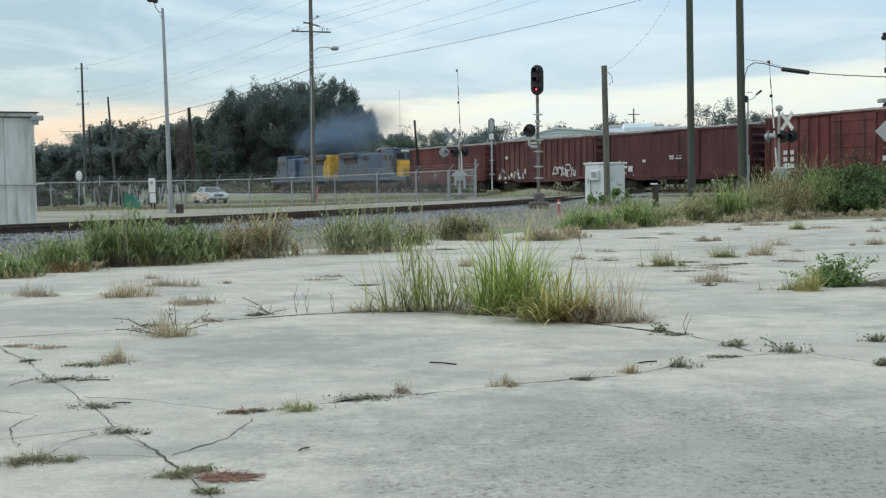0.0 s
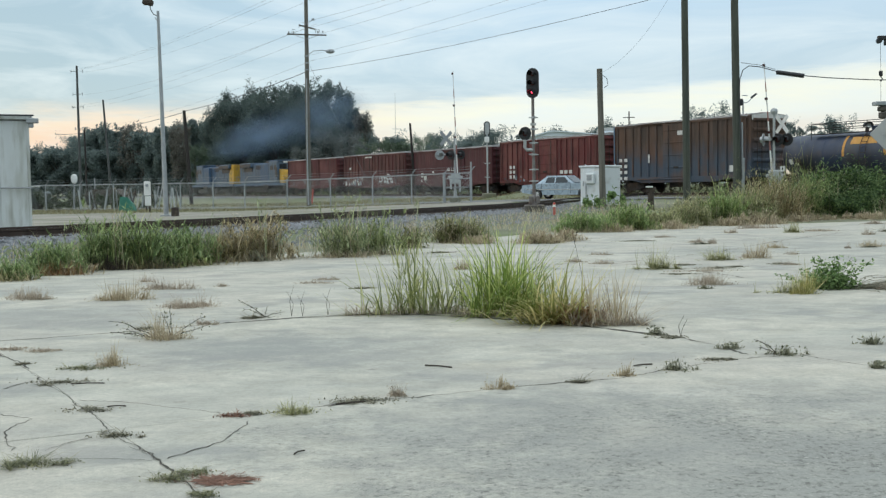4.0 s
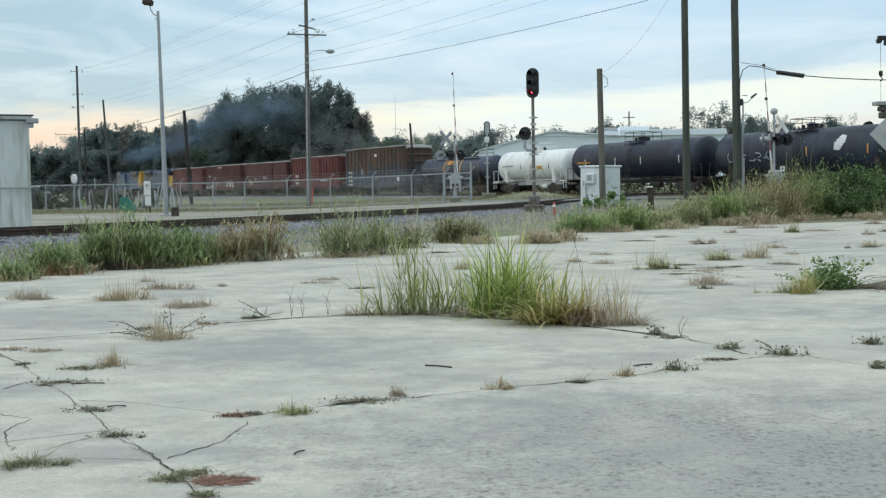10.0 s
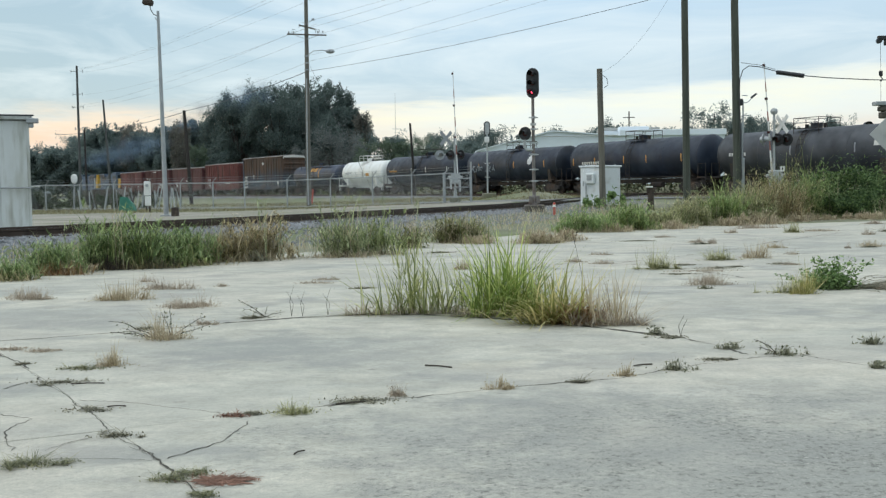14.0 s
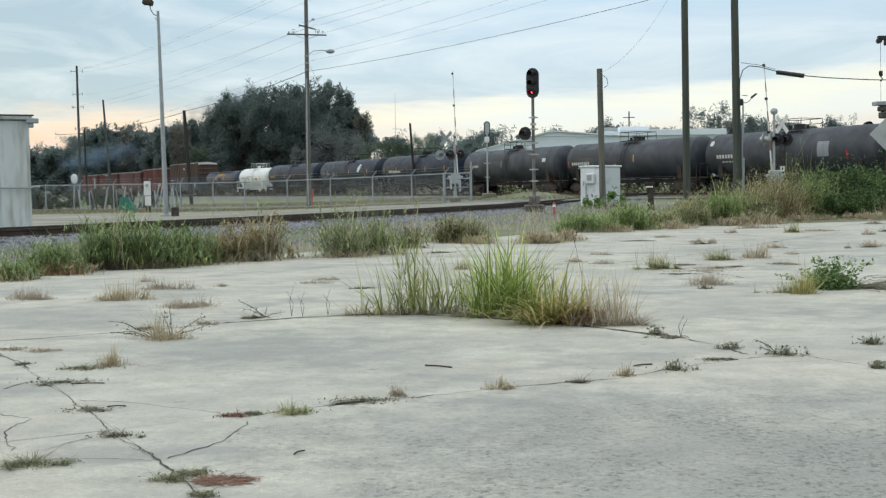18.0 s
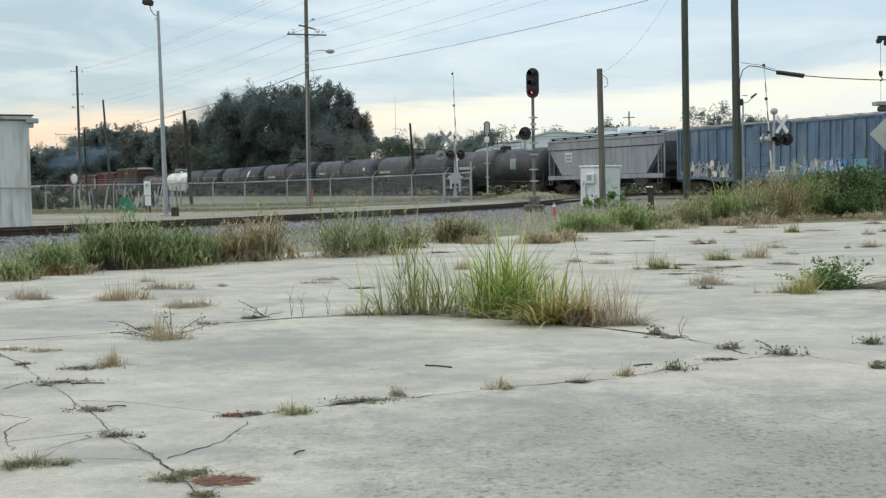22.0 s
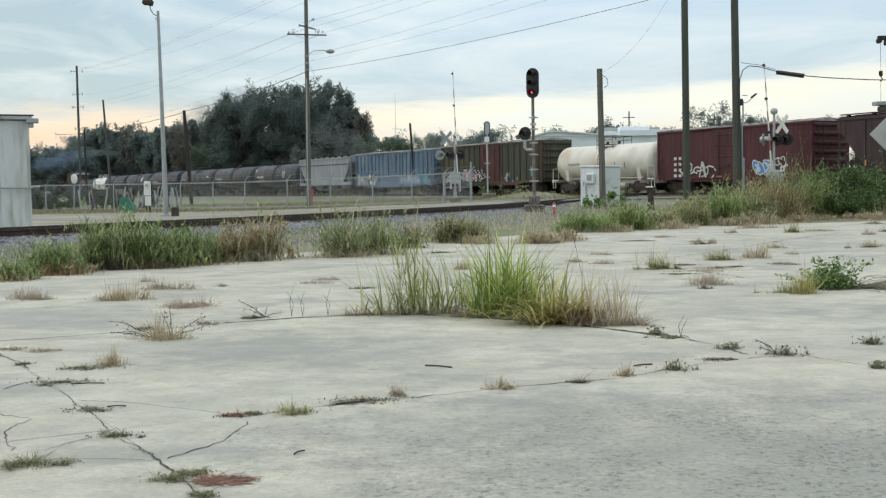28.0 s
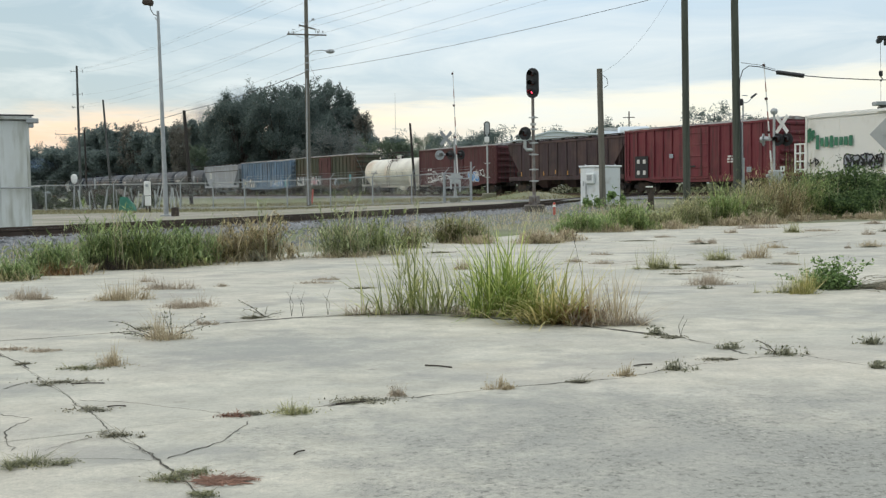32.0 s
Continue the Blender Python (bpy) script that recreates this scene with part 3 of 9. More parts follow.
        fs = [(i * k + j, ((i + 1) % m) * k + j, ((i + 1) % m) * k + j + 1, i * k + j + 1)
              for i in range(n) for j in range(k - 1)]
        return self.put(vs, fs)

    def slab(self, poly, a, b, axis="y"):
        """A flat outline pushed from a to b along an axis. For y the outline is in (x, z), for z in (x, y), for x in (y, z)."""
        k = len(poly)
        put = {"y": lambda p, q: (p[0], q, p[1]), "z": lambda p, q: (p[0], p[1], q), "x": lambda p, q: (q, p[0], p[1])}[axis]
        vs = [put(p, a) for p in poly] + [put(p, b) for p in poly]
        fs = [tuple(range(k))[::-1], tuple(range(k, 2 * k))] + [(i, (i + 1) % k, k + (i + 1) % k, k + i) for i in range(k)]
        return self.put(vs, fs)

    def ribbon(self, pts, w, y, depth=0.012):
        """A painted stroke on a side wall: points in (x, z) on the plane y."""
        for (x0, z0), (x1, z1) in zip(pts, pts[1:]):
            dx, dz = x1 - x0, z1 - z0
            d = math.hypot(dx, dz) or 1
            nx, nz, ex, ez = -dz / d * w / 2, dx / d * w / 2, dx / d * w * 0.3, dz / d * w * 0.3
            self.slab([(x0 + nx - ex, z0 + nz - ez), (x0 - nx - ex, z0 - nz - ez), (x1 - nx + ex, z1 - nz + ez), (x1 + nx + ex, z1 + nz + ez)], y, y + depth)
        return self

    def mesh(self, name, smooth=False):
        me = bpy.data.meshes.new(name)
        me.from_pydata(self.v, [], self.f)
        if smooth:
            me.polygons.foreach_set("use_smooth", [True] * len(me.polygons))
            me.set_sharp_from_angle(angle=0.7)
        me.validate()
        me.update()
        return me


def part(name, shape, material, parent=None, label="", smooth=False):
    """One mesh object under a thing or a part (or at top level)."""
    me = shape if isinstance(shape, bpy.types.Mesh) else shape.mesh(name, smooth)
    if material is not None and not me.materials:
        me.materials.append(M[material])
    ob = new(name, me)
    if parent is not None:
        ob.parent = parent
    if label:
        ob["label"] = label
    return ob


def thing(name, label, category, group="", kind="", at=None):
    ob = new(name)
    if at is not None:
        ob.matrix_basis = at
    return tagged(ob, label, category, group, kind)


def solid(name, shape, material, label, category="", group="", kind="", at=None, smooth=False):
    ob = part(name, shape, material, None, "", smooth)
    if at is not None:
        ob.matrix_basis = at
    return tagged(ob, label, category, group, kind)


def ease(x, a, b):
    t = min(1.0, max(0.0, (x - a) / (b - a)))
    return t * t * (3 - 2 * t)


# ---- the plan: two tracks that cross, a road between them ----
# Main line: near face of the train along s, with the direction of travel away to the north-west.
HEAD, BEND, EASE = radians(30.3956), 0.00033489, -6.70993e-6


def _heading(s):
    c = min(260.0, max(-110.0, s))
    return HEAD + BEND * c + 0.5 * EASE * c * c


MAIN = {}
for sign in (1, -1):
    px, py = -11.9129, 127.5259
    MAIN[0] = (px, py)
    for i in range(1, 441):
        a = _heading(sign * (i - 0.5))
        px, py = px - sign * math.sin(a), py + sign * math.cos(a)
        MAIN[sign * i] = (px, py)


def main_line(s, side=0.0):
    """Point of the main line and its heading. side: metres to the far side of the train's near face."""
    i = math.floor(s)
    a, b, t = MAIN[i], MAIN[i + 1], s - i
    h = _heading(s)
    return a[0] + (b[0] - a[0]) * t + math.cos(h) * side, a[1] + (b[1] - a[1]) * t + math.sin(h) * side, h


RAIL_Z, MID = 0.82, 1.52
# Branch line in front of the camera, from the shed to the crossing
BRANCH = [(-25.0, 4.0), (-10.2, 25.3), (-5.1, 33.9), (-0.4, 43.4), (4.6, 54.6), (8.8, 66.0), (14.5, 83.0), (22.0, 108.0), (34.0, 150.0), (48.0, 200.0)]


def branch_z(y):
    return 0.62 + 0.2 * ease(y, 50, 80)


def spline(pts, step):
    out = []
    for i in range(len(pts) - 1):
        p0, p1, p2, p3 = pts[max(0, i - 1)], pts[i], pts[i + 1], pts[min(len(pts) - 1, i + 2)]
        n = max(1, int(math.dist(p1, p2) / step))
        for j in range(n):
            t = j / n
            out.append(tuple(0.5 * (2 * b + (c - a) * t + (2 * a - 5 * b + 4 * c - d) * t * t + (3 * b - a - 3 * c + d) * t ** 3)
                             for a, b, c, d in zip(p0, p1, p2, p3)))
    return out + [pts[-1]]


BR = spline(BRANCH, 1.0)
MAINPTS = [main_line(s, MID)[:2] for s in range(-230, 420, 2)]
BR_A, MAIN_A = np.array(BR), np.array(MAINPTS)


def off_line(arr, x, y):
    return float(np.sqrt(((arr - (x, y)) ** 2).sum(1).min()))


ROAD = spline([(-140.0, 128.0), (-60.0, 102.0), (-18.0, 84.0), (-5.5, 77.0), (2.5, 70.0), (8.0, 64.5), (16.0, 62.0), (30.0, 62.0), (60.0, 66.0)], 2.0)
ROAD_A = np.array(ROAD)


def yard_z(x, y):
    """Height of the land apart from tracks and slab."""
    far = ease(y - 1.36 * x, 28, 40)
    return far * (0.16 + 0.42 * ease(x, -16, 8) * ease(y, 40, 62)) - 0.02


def land_z(x, y):
    z = yard_z(x, y)
    d = off_line(BR_A, x, y)
    z += max(0.0, branch_z(y) - 0.30 - z) * (1 - ease(d, 1.7, 3.4))
    d = off_line(MAIN_A, x, y)
    z += max(0.0, RAIL_Z - 0.32 - z) * (1 - ease(d, 1.8, 5.5))
    z += 0.50 * math.exp(-((x - 6.4) / 2.6) ** 2 - ((y - 79) / 3.2) ** 2)
    d = off_line(ROAD_A, x, y)
    z += (max(z, 0.66 * ease(x, 2, 8) * (1 - ease(d, 3.0, 5.5))) - z)
    return z
# ---- ground, tracks, slab ----
rng = random.Random(11)


def sheet(name, xs, ys, zf, material, label, category="ground"):
    nx, s = len(xs), Shape()
    s.v = [(x, y, zf(x, y)) for y in ys for x in xs]
    s.f = [(j * nx + i, j * nx + i + 1, (j + 1) * nx + i + 1, (j + 1) * nx + i) for j in range(len(ys) - 1) for i in range(nx - 1)]
    return solid(name, s, material, label, category, kind="structure", smooth=True)


def axis_steps(lo, hi, a, b, step, far):
    mid = [a + step * i for i in range(int((b - a) / step) + 1)]
    out, d = [], step
    p = mid[-1]
    while p < hi:
        d *= far
        p += d
        out.append(min(p, hi))
    left, d, p = [], step, mid[0]
    while p > lo:
        d *= far
        p -= d
        left.append(max(p, lo))
    return left[::-1] + mid + out


EDGE = ((-7.6, 18.6), (4.7, 35.6), (40.0, 48.0))


def on_slab(x, y, grow=0.0):
    (x0, y0), (x1, y1), (x2, y2) = EDGE
    return ((y - y0) * (x1 - x0) - (x - x0) * (y1 - y0) < grow * 20) and ((y - y1) * (x2 - x1) - (x - x1) * (y2 - y1) < grow * 36)


def ground_z(x, y):
    z = land_z(x, y)
    return z - 0.10 if on_slab(x, y) else z + 0.02 * noise.noise((x * 0.7, y * 0.7, 0))


sheet("ground", axis_steps(-2500, 2500, -34, 40, 0.9, 1.16), axis_steps(-400, 2600, 2, 112, 0.9, 1.16), ground_z, "ground",
      "dry sandy ground with patchy grass reaching the horizon")


def strip(name, pts, width, zf, material, label, category, lift=0.02, k=5, width_end=None):
    s = Shape()
    for i, p in enumerate(pts):
        a, b = pts[max(0, i - 1)], pts[min(len(pts) - 1, i + 1)]
        d = Vector((b[0] - a[0], b[1] - a[1], 0)).normalized()
        for j in range(k):
            o = (j / (k - 1) - 0.5) * (width if width_end is None else width + (width_end - width) * i / (len(pts) - 1))
            x, y = p[0] - d.y * o, p[1] + d.x * o
            s.v.append((x, y, zf(x, y) + lift))
    s.f = [(i * k + j, i * k + j + 1, (i + 1) * k + j + 1, (i + 1) * k + j) for i in range(len(pts) - 1) for j in range(k - 1)]
    return solid(name, s, material, label, category, kind="structure", smooth=True)


strip("road", ROAD, 6.4, lambda x, y: land_z(x, y), "asphalt", "worn grey asphalt road over the track crossing", "road", 0.03)
# sandy lot between the branch track and the fence
lot, cols, rows_ = Shape(), 60, 22
br_y = lambda x: float(np.interp(x, BR_A[:, 0], BR_A[:, 1]))
for i in range(cols + 1):
    x = -100 + 104 * (i / cols) ** 0.7
    y0, y1 = br_y(x) + 3.0 + 0.5 * max(0, x + 6) if x > -25 else 3.0, 66.0 - 0.15 * max(-4, x)
    y1 = max(y1, y0 + 0.5)
    for j in range(rows_ + 1):
        y = y0 + (y1 - y0) * j / rows_
        lot.v.append((x, y, land_z(x, y) + 0.035))
lot.f = [(i * (rows_ + 1) + j, (i + 1) * (rows_ + 1) + j, (i + 1) * (rows_ + 1) + j + 1, i * (rows_ + 1) + j + 1) for i in range(cols) for j in range(rows_)]
solid("pavement", lot, "pale_pave", "pale sandy concrete lot between track and fence", "pavement", kind="structure", smooth=True)


def track(name, pts, zf, label, s_lo, s_hi):
    """Ballast bed, ties and two rails along a line."""
    bed = Shape()
    prof = ((-2.35, -0.62), (-1.6, -0.20), (0.0, -0.19), (1.75, -0.20), (2.9, -0.62))
    k, frames = len(prof), []
    for i, p in enumerate(pts):
        a, b = pts[max(0, i - 1)], pts[min(len(pts) - 1, i + 1)]
        d = Vector((b[0] - a[0], b[1] - a[1], 0)).normalized()
        frames.append((Vector((p[0], p[1], zf(p[1]))), d, Vector((-d.y, d.x, 0))))
        for o, z in prof:
            q = frames[-1][0] + frames[-1][2] * o
            bed.v.append((q.x, q.y, q.z + z))
    bed.f = [(i * k + j, i * k + j + 1, (i + 1) * k + j + 1, (i + 1) * k + j) for i in range(len(pts) - 1) for j in range(k - 1)]
    root = thing(name, label, "railway track", kind="structure")
    part("ballast_bed", bed, "ballast", root)
    rprof = ((-0.036, 0.0), (-0.036, -0.04), (-0.01, -0.06), (-0.01, -0.14), (-0.07, -0.165), (-0.07, -0.18),
             (0.07, -0.18), (0.07, -0.165), (0.01, -0.14), (0.01, -0.06), (0.036, -0.04), (0.036, 0.0))
    for side in (-0.755, 0.755):
        r, n = Shape(), len(rprof)
        for c, d, w in frames:
            for o, z in rprof:
                q = c + w * (side + o)
                r.v.append((q.x, q.y, q.z + z))
        r.f = [(i * n + j, i * n + (j + 1) % n, (i + 1) * n + (j + 1) % n, (i + 1) * n + j) for i in range(len(pts) - 1) for j in range(n)]
        part("rail", r, "rail", root, "dark rusty steel rail")
    tie = Shape().box(0, 0, 0, 2.55, 0.23, 0.16, 0.012).mesh("tie")
    acc, last, count = 0.0, None, 0
    for i in range(len(pts) - 1):
        (c, d, w), (c2, _, _) = frames[i], frames[i + 1]
        seg, t = (c2 - c).length, 0.0
        while acc < seg:
            p = c.lerp(c2, acc / seg)
            if s_lo <= p.y <= s_hi and abs(p.x) < 0.55 * p.y + 4:
                ob = part("tie", tie, "tie", root)
                ob.matrix_basis = Matrix.Translation((p.x, p.y, p.z - 0.245)) @ Matrix.Rotation(math.atan2(w.y, w.x) + rng.uniform(-0.02, 0.02), 4, "Z")
                count += 1
            acc += 0.56
        acc -= seg
    return root


track("branch_track", BR, branch_z, "single railway track on grey ballast in weeds", 18, 84)
track("main_track", [main_line(s, MID)[:2] for s in range(-380, 400, 4)], lambda y: RAIL_Z, "main railway track on low ballast bed", 55, 110)

# loose stones on the near shoulder of the branch ballast
stones = Shape()
ico = [(0, 0, 1), (0.9, 0, -0.2), (-0.45, 0.8, -0.2), (-0.45, -0.8, -0.2), (0.2, 0.3, -1)]
icf = [(0, 1, 2), (0, 2, 3), (0, 3, 1), (4, 2, 1), (4, 3, 2), (4, 1, 3)]
for i in range(11000):
    t = rng.random() ** 1.4
    j = int(t * (len(BR) - 2) * 0.36) + 14
    a, b = BR[j], BR[j + 1]
    d = Vector((b[0] - a[0], b[1] - a[1], 0)).normalized()
    o, u = -rng.uniform(0.7, 4.6), rng.random()
    x, y = a[0] + (b[0] - a[0]) * u - d.y * o, a[1] + (b[1] - a[1]) * u + d.x * o
    if on_slab(x, y):
        continue
    top = branch_z(y) - 0.19 - 0.42 * min(1.0, max(0.0, (-o - 1.6) / 0.75))
    z = max(top, land_z(x, y))
    r = rng.uniform(0.03, 0.085)
    m = Matrix.Translation((x, y, z)) @ Euler((rng.random() * 6, rng.random() * 6, rng.random() * 6)).to_matrix().to_4x4() @ Matrix.Diagonal((r, r * rng.uniform(0.6, 1), r * rng.uniform(0.5, 0.9), 1))
    stones.put([m @ Vector(p) for p in ico], icf)
solid("ballast_stones", stones, "stone", "loose grey ballast stones beside the branch track", "stones", kind="stuff")

# concrete yard in poured panels, with open joints
U, N = Vector((0.8878, 0.4602, 0)), Vector((-0.4602, 0.8878, 0))


def clip(poly, a, b):
    """Keeps the part of a polygon to the right of the line from a to b."""
    out = []
    side = lambda p: (p[1] - a[1]) * (b[0] - a[0]) - (p[0] - a[0]) * (b[1] - a[1])
    for i, p in enumerate(poly):
        q = poly[(i + 1) % len(poly)]
        sp, sq = side(p), side(q)
        if sp <= 0:
            out.append(p)
        if sp * sq < 0:
            t = sp / (sp - sq)
            out.append((p[0] + (q[0] - p[0]) * t, p[1] + (q[1] - p[1]) * t))
    return out


yard = thing("concrete_yard", "old cracked pale grey concrete yard with weedy joints", "pavement", kind="structure")
base = Shape()
for iu in range(-5, 9):
    for iv in range(-4, 9):
        u0, u1 = 1.15 + 5.3 * iu, 1.15 + 5.3 * (iu + 1)
        n0, n1 = 6.65 + 4.77 * iv, 6.65 + 4.77 * (iv + 1)
        g = 0.0006
        ring = []
        for (ua, na), (ub, nb) in (((u0 + g, n0 + g), (u1 - g, n0 + g)), ((u1 - g, n0 + g), (u1 - g, n1 - g)), ((u1 - g, n1 - g), (u0 + g, n1 - g)), ((u0 + g, n1 - g), (u0 + g, n0 + g))):
            for j in range(12):
                t = j / 12
                uu, nn = ua + (ub - ua) * t, na + (nb - na) * t
                w = 0.018 * noise.noise((uu * 2.3, nn * 2.3, 3.0)) if j else 0
                p = U * (uu + w - (0.055 if nn < 8.2 else 0.08) * (nn - 8.2)) + N * (nn + w)
                ring.append((p.x, p.y))
        ring = clip(clip(ring, EDGE[0], EDGE[1]), EDGE[1], EDGE[2])
        if len(ring) < 4:
            continue
        cx, cy = sum(p[0] for p in ring) / len(ring), sum(p[1] for p in ring) / len(ring)
        tilt, lift = (rng.uniform(-0.0006, 0.0006), rng.uniform(-0.0006, 0.0006)), rng.uniform(-0.003, 0.001)
        zt = lambda p: lift + tilt[0] * (p[0] - cx) + tilt[1] * (p[1] - cy)
        s, k = Shape(), len(ring)
        inner = [(p[0] + (cx - p[0]) * 0.0015, p[1] + (cy - p[1]) * 0.0015) for p in ring]
        s.v = [(p[0], p[1], -0.16) for p in ring] + [(p[0], p[1], zt(p) - 0.004) for p in ring] + [(p[0], p[1], zt(p)) for p in inner]
        s.f = [(i, (i + 1) % k, k + (i + 1) % k, k + i) for i in range(k)] + [(k + i, k + (i + 1) % k, 2 * k + (i + 1) % k, 2 * k + i) for i in range(k)] + [tuple(range(2 * k, 3 * k))]
        part("panel", s, "concrete", yard)
bed = Shape()
ring = clip(clip([(-60, -40), (60, -40), (60, 70), (-60, 70)], EDGE[0], EDGE[1]), EDGE[1], EDGE[2])
bed.slab(ring, -0.20, -0.016, "z")
part("joint_soil", bed, "soil", yard, "dark soil in the joints")


def crack(pts, w, seed, wob=0.03, mat="crack"):
    """A winding crack filled with dirt, in world x, y."""
    r = random.Random(seed)
    line = []
    for (x0, y0), (x1, y1) in zip(pts, pts[1:]):
        n = max(3, int(math.hypot(x1 - x0, y1 - y0) / 0.035))
        for j in range(n):
            t = j / n
            x, y = x0 + (x1 - x0) * t, y0 + (y1 - y0) * t
            k = Vector((x * 2.1, y * 2.1, seed * 3.7))
            line.append((x + wob * noise.noise(k) + 0.016 * noise.noise(k * 6) + r.gauss(0, 0.006), y + wob * noise.noise(k + Vector((9, 4, 0))) + 0.016 * noise.noise(k * 6 + Vector((5, 8, 0))) + r.gauss(0, 0.006)))
    s = Shape()
    for i, p in enumerate(line):
        a, b = line[max(0, i - 1)], line[min(len(line) - 1, i + 1)]
        d = Vector((b[0] - a[0], b[1] - a[1], 0)).normalized()
        ww = w * max(0.12, 0.7 + 1.7 * noise.noise((p[0] * 3.3, p[1] * 3.3, seed))) * r.uniform(0.6, 1.25) * (0.2 if i in (0, len(line) - 1) else 1)
        s.v += [(p[0] - d.y * ww, p[1] + d.x * ww, 0.0025), (p[0], p[1], 0.0035), (p[0] + d.y * ww, p[1] - d.x * ww, 0.0025)]
    s.f = [q for i in range(len(line) - 1) for q in ((3 * i, 3 * i + 1, 3 * i + 4, 3 * i + 3), (3 * i + 1, 3 * i + 2, 3 * i + 5, 3 * i + 4))]
    part("crack", s, mat, yard, "dirt-filled crack")


crack([(-4.45, 10.5), (-3.88, 9.56), (-3.49, 9.06), (-3.08, 8.29), (-2.59, 7.51), (-2.17, 6.79), (-1.91, 6.3), (-1.73, 6.05), (-1.37, 5.45), (-1.05, 4.9)], 0.005, 1)
crack([(-4.6, 10.3), (-4.04, 10.58), (-3.08, 11.11), (-2.37, 11.63), (-1.64, 12.0), (-0.86, 12.28), (0.09, 11.99), (0.85, 11.49), (1.53, 10.8), (1.86, 10.39), (2.17, 10.0), (2.38, 9.57), (2.5, 8.94)], 0.008, 2)
crack([(-4.6, 10.3), (-4.04, 10.58), (-3.08, 11.11), (-2.4, 11.62)], 0.020, 21)
crack([(-2.37, 11.65), (-1.64, 12.04), (-0.86, 12.3), (-0.2, 12.2)], 0.045, 22)
crack([(-0.3, 12.2), (0.09, 12.0), (0.85, 11.5), (1.4, 11.0), (1.86, 10.42), (2.17, 10.03)], 0.04, 23)
crack([(-1.24, 6.78), (-0.94, 7.0), (-0.74, 7.1), (-0.33, 7.3), (-0.01, 7.41), (0.5, 7.67), (0.85, 7.82), (1.25, 7.93), (1.6, 8.22), (2.0, 8.53), (2.49, 8.82), (2.92, 8.87), (3.26, 8.3), (3.9, 7.2)], 0.0065, 3, 0.02)
crack([(-0.76, 7.08), (-0.52, 7.2), (-0.3, 7.31)], 0.018, 24, 0.02)
crack([(-1.21, 6.66), (-1.25, 6.13), (-1.4, 5.88), (-1.49, 5.7)], 0.0038, 4)
crack([(-2.5, 7.4), (-2.07, 7.27), (-1.76, 7.1), (-1.46, 6.9), (-1.24, 6.78)], 0.003, 5)
crack([(-3.0, 7.0), (-2.83, 6.94), (-2.56, 6.77), (-2.6, 6.48), (-2.47, 6.17), (-2.36, 5.93)], 0.0038, 6)
crack([(-2.02, 6.27), (-2.13, 6.13), (-2.19, 5.92)], 0.003, 7)
crack([(-3.2, 7.86), (-3.18, 7.97), (-3.1, 8.2)], 0.006, 8)
crack([(-1.73, 6.0), (-1.49, 5.7), (-2.1, 5.75)], 0.0018, 25)
crack([(2.2, 19.9), (2.75, 20.13), (3.61, 19.21), (4.2, 17.5), (4.51, 16.37)], 0.020, 9)
crack([(3.25, 20.02), (5.76, 22.9), (8.2, 26.8), (11.53, 31.3)], 0.020, 10)
crack([(-1.0, 14.0), (-0.2, 15.2), (0.6, 17.2), (2.2, 19.9)], 0.014, 12)
crack([(5.5, 27.0), (9.0, 28.5), (14.0, 30.5)], 0.02, 13)
# ---- the train ----
# Each car: origin at its middle on the rail, x along the direction of travel, y towards the camera's side.
HALF = 1.5
wheel_mesh = Shape().lathe([(-0.07, 0.02), (-0.07, 0.40), (-0.05, 0.46), (0.05, 0.44), (0.07, 0.40), (0.07, 0.02)], 16, "y").mesh("wheel", True)
frame_shape = Shape()
for y in (-1.0, 1.0):
    frame_shape.slab([(-1.2, 0.40), (-1.2, 0.62), (-0.75, 0.66), (-0.4, 0.78), (0.4, 0.78), (0.75, 0.66), (1.2, 0.62), (1.2, 0.40), (0.95, 0.36), (0.45, 0.20), (-0.45, 0.20), (-0.95, 0.36)], y - 0.09, y + 0.09)
    for x in (-0.88, 0.88):
        frame_shape.rod((x, y * 0.98, 0.46), (x, y * 1.14, 0.46), 0.14, n=8)
    for x in (-0.15, 0, 0.15):
        frame_shape.rod((x, y * 1.06, 0.28), (x, y * 1.06, 0.66), 0.06, n=6)
frame_shape.box(0, 0, 0.56, 0.5, 2.0, 0.3, 0.02)
truck_mesh = frame_shape.mesh("truck", True)
coupler_mesh = Shape().box(0, 0, 0.86, 0.75, 0.16, 0.2, 0.03).box(0.4, 0, 0.86, 0.2, 0.26, 0.28, 0.05).mesh("coupler")


def running_gear(root, length, inset=1.75):
    for x in (length / 2 - inset, -length / 2 + inset):
        tr = part("truck", truck_mesh, "under", root)
        tr.location.x = x
        for dx in (-0.88, 0.88):
            for y in (-0.755, 0.755):
                w = part("wheel", wheel_mesh, "under", tr)
                w.location = (dx, y, 0.46)
    for s in (1, -1):
        c = part("coupler", coupler_mesh, "under", root)
        c.matrix_basis = Matrix.Translation((s * (length / 2 + 0.2), 0, 0)) @ Matrix.Rotation(0 if s > 0 else math.pi, 4, "Z")


def ladder(x, y, z0, z1, w=0.42, out=0.08, axis="x"):
    s = Shape()
    for k in (-w / 2, w / 2):
        p = (x + k, y + out) if axis == "x" else (x + out, y + k)
        s.rod((*p, z0), (*p, z1), 0.02, n=5)
    n = max(2, int((z1 - z0) / 0.42))
    for i in range(n + 1):
        z = z0 + (z1 - z0) * i / n
        a, b = ((x - w / 2, y + out, z), (x + w / 2, y + out, z)) if axis == "x" else ((x + out, y - w / 2, z), (x + out, y + w / 2, z))
        s.rod(a, b, 0.018, n=5)
    return s


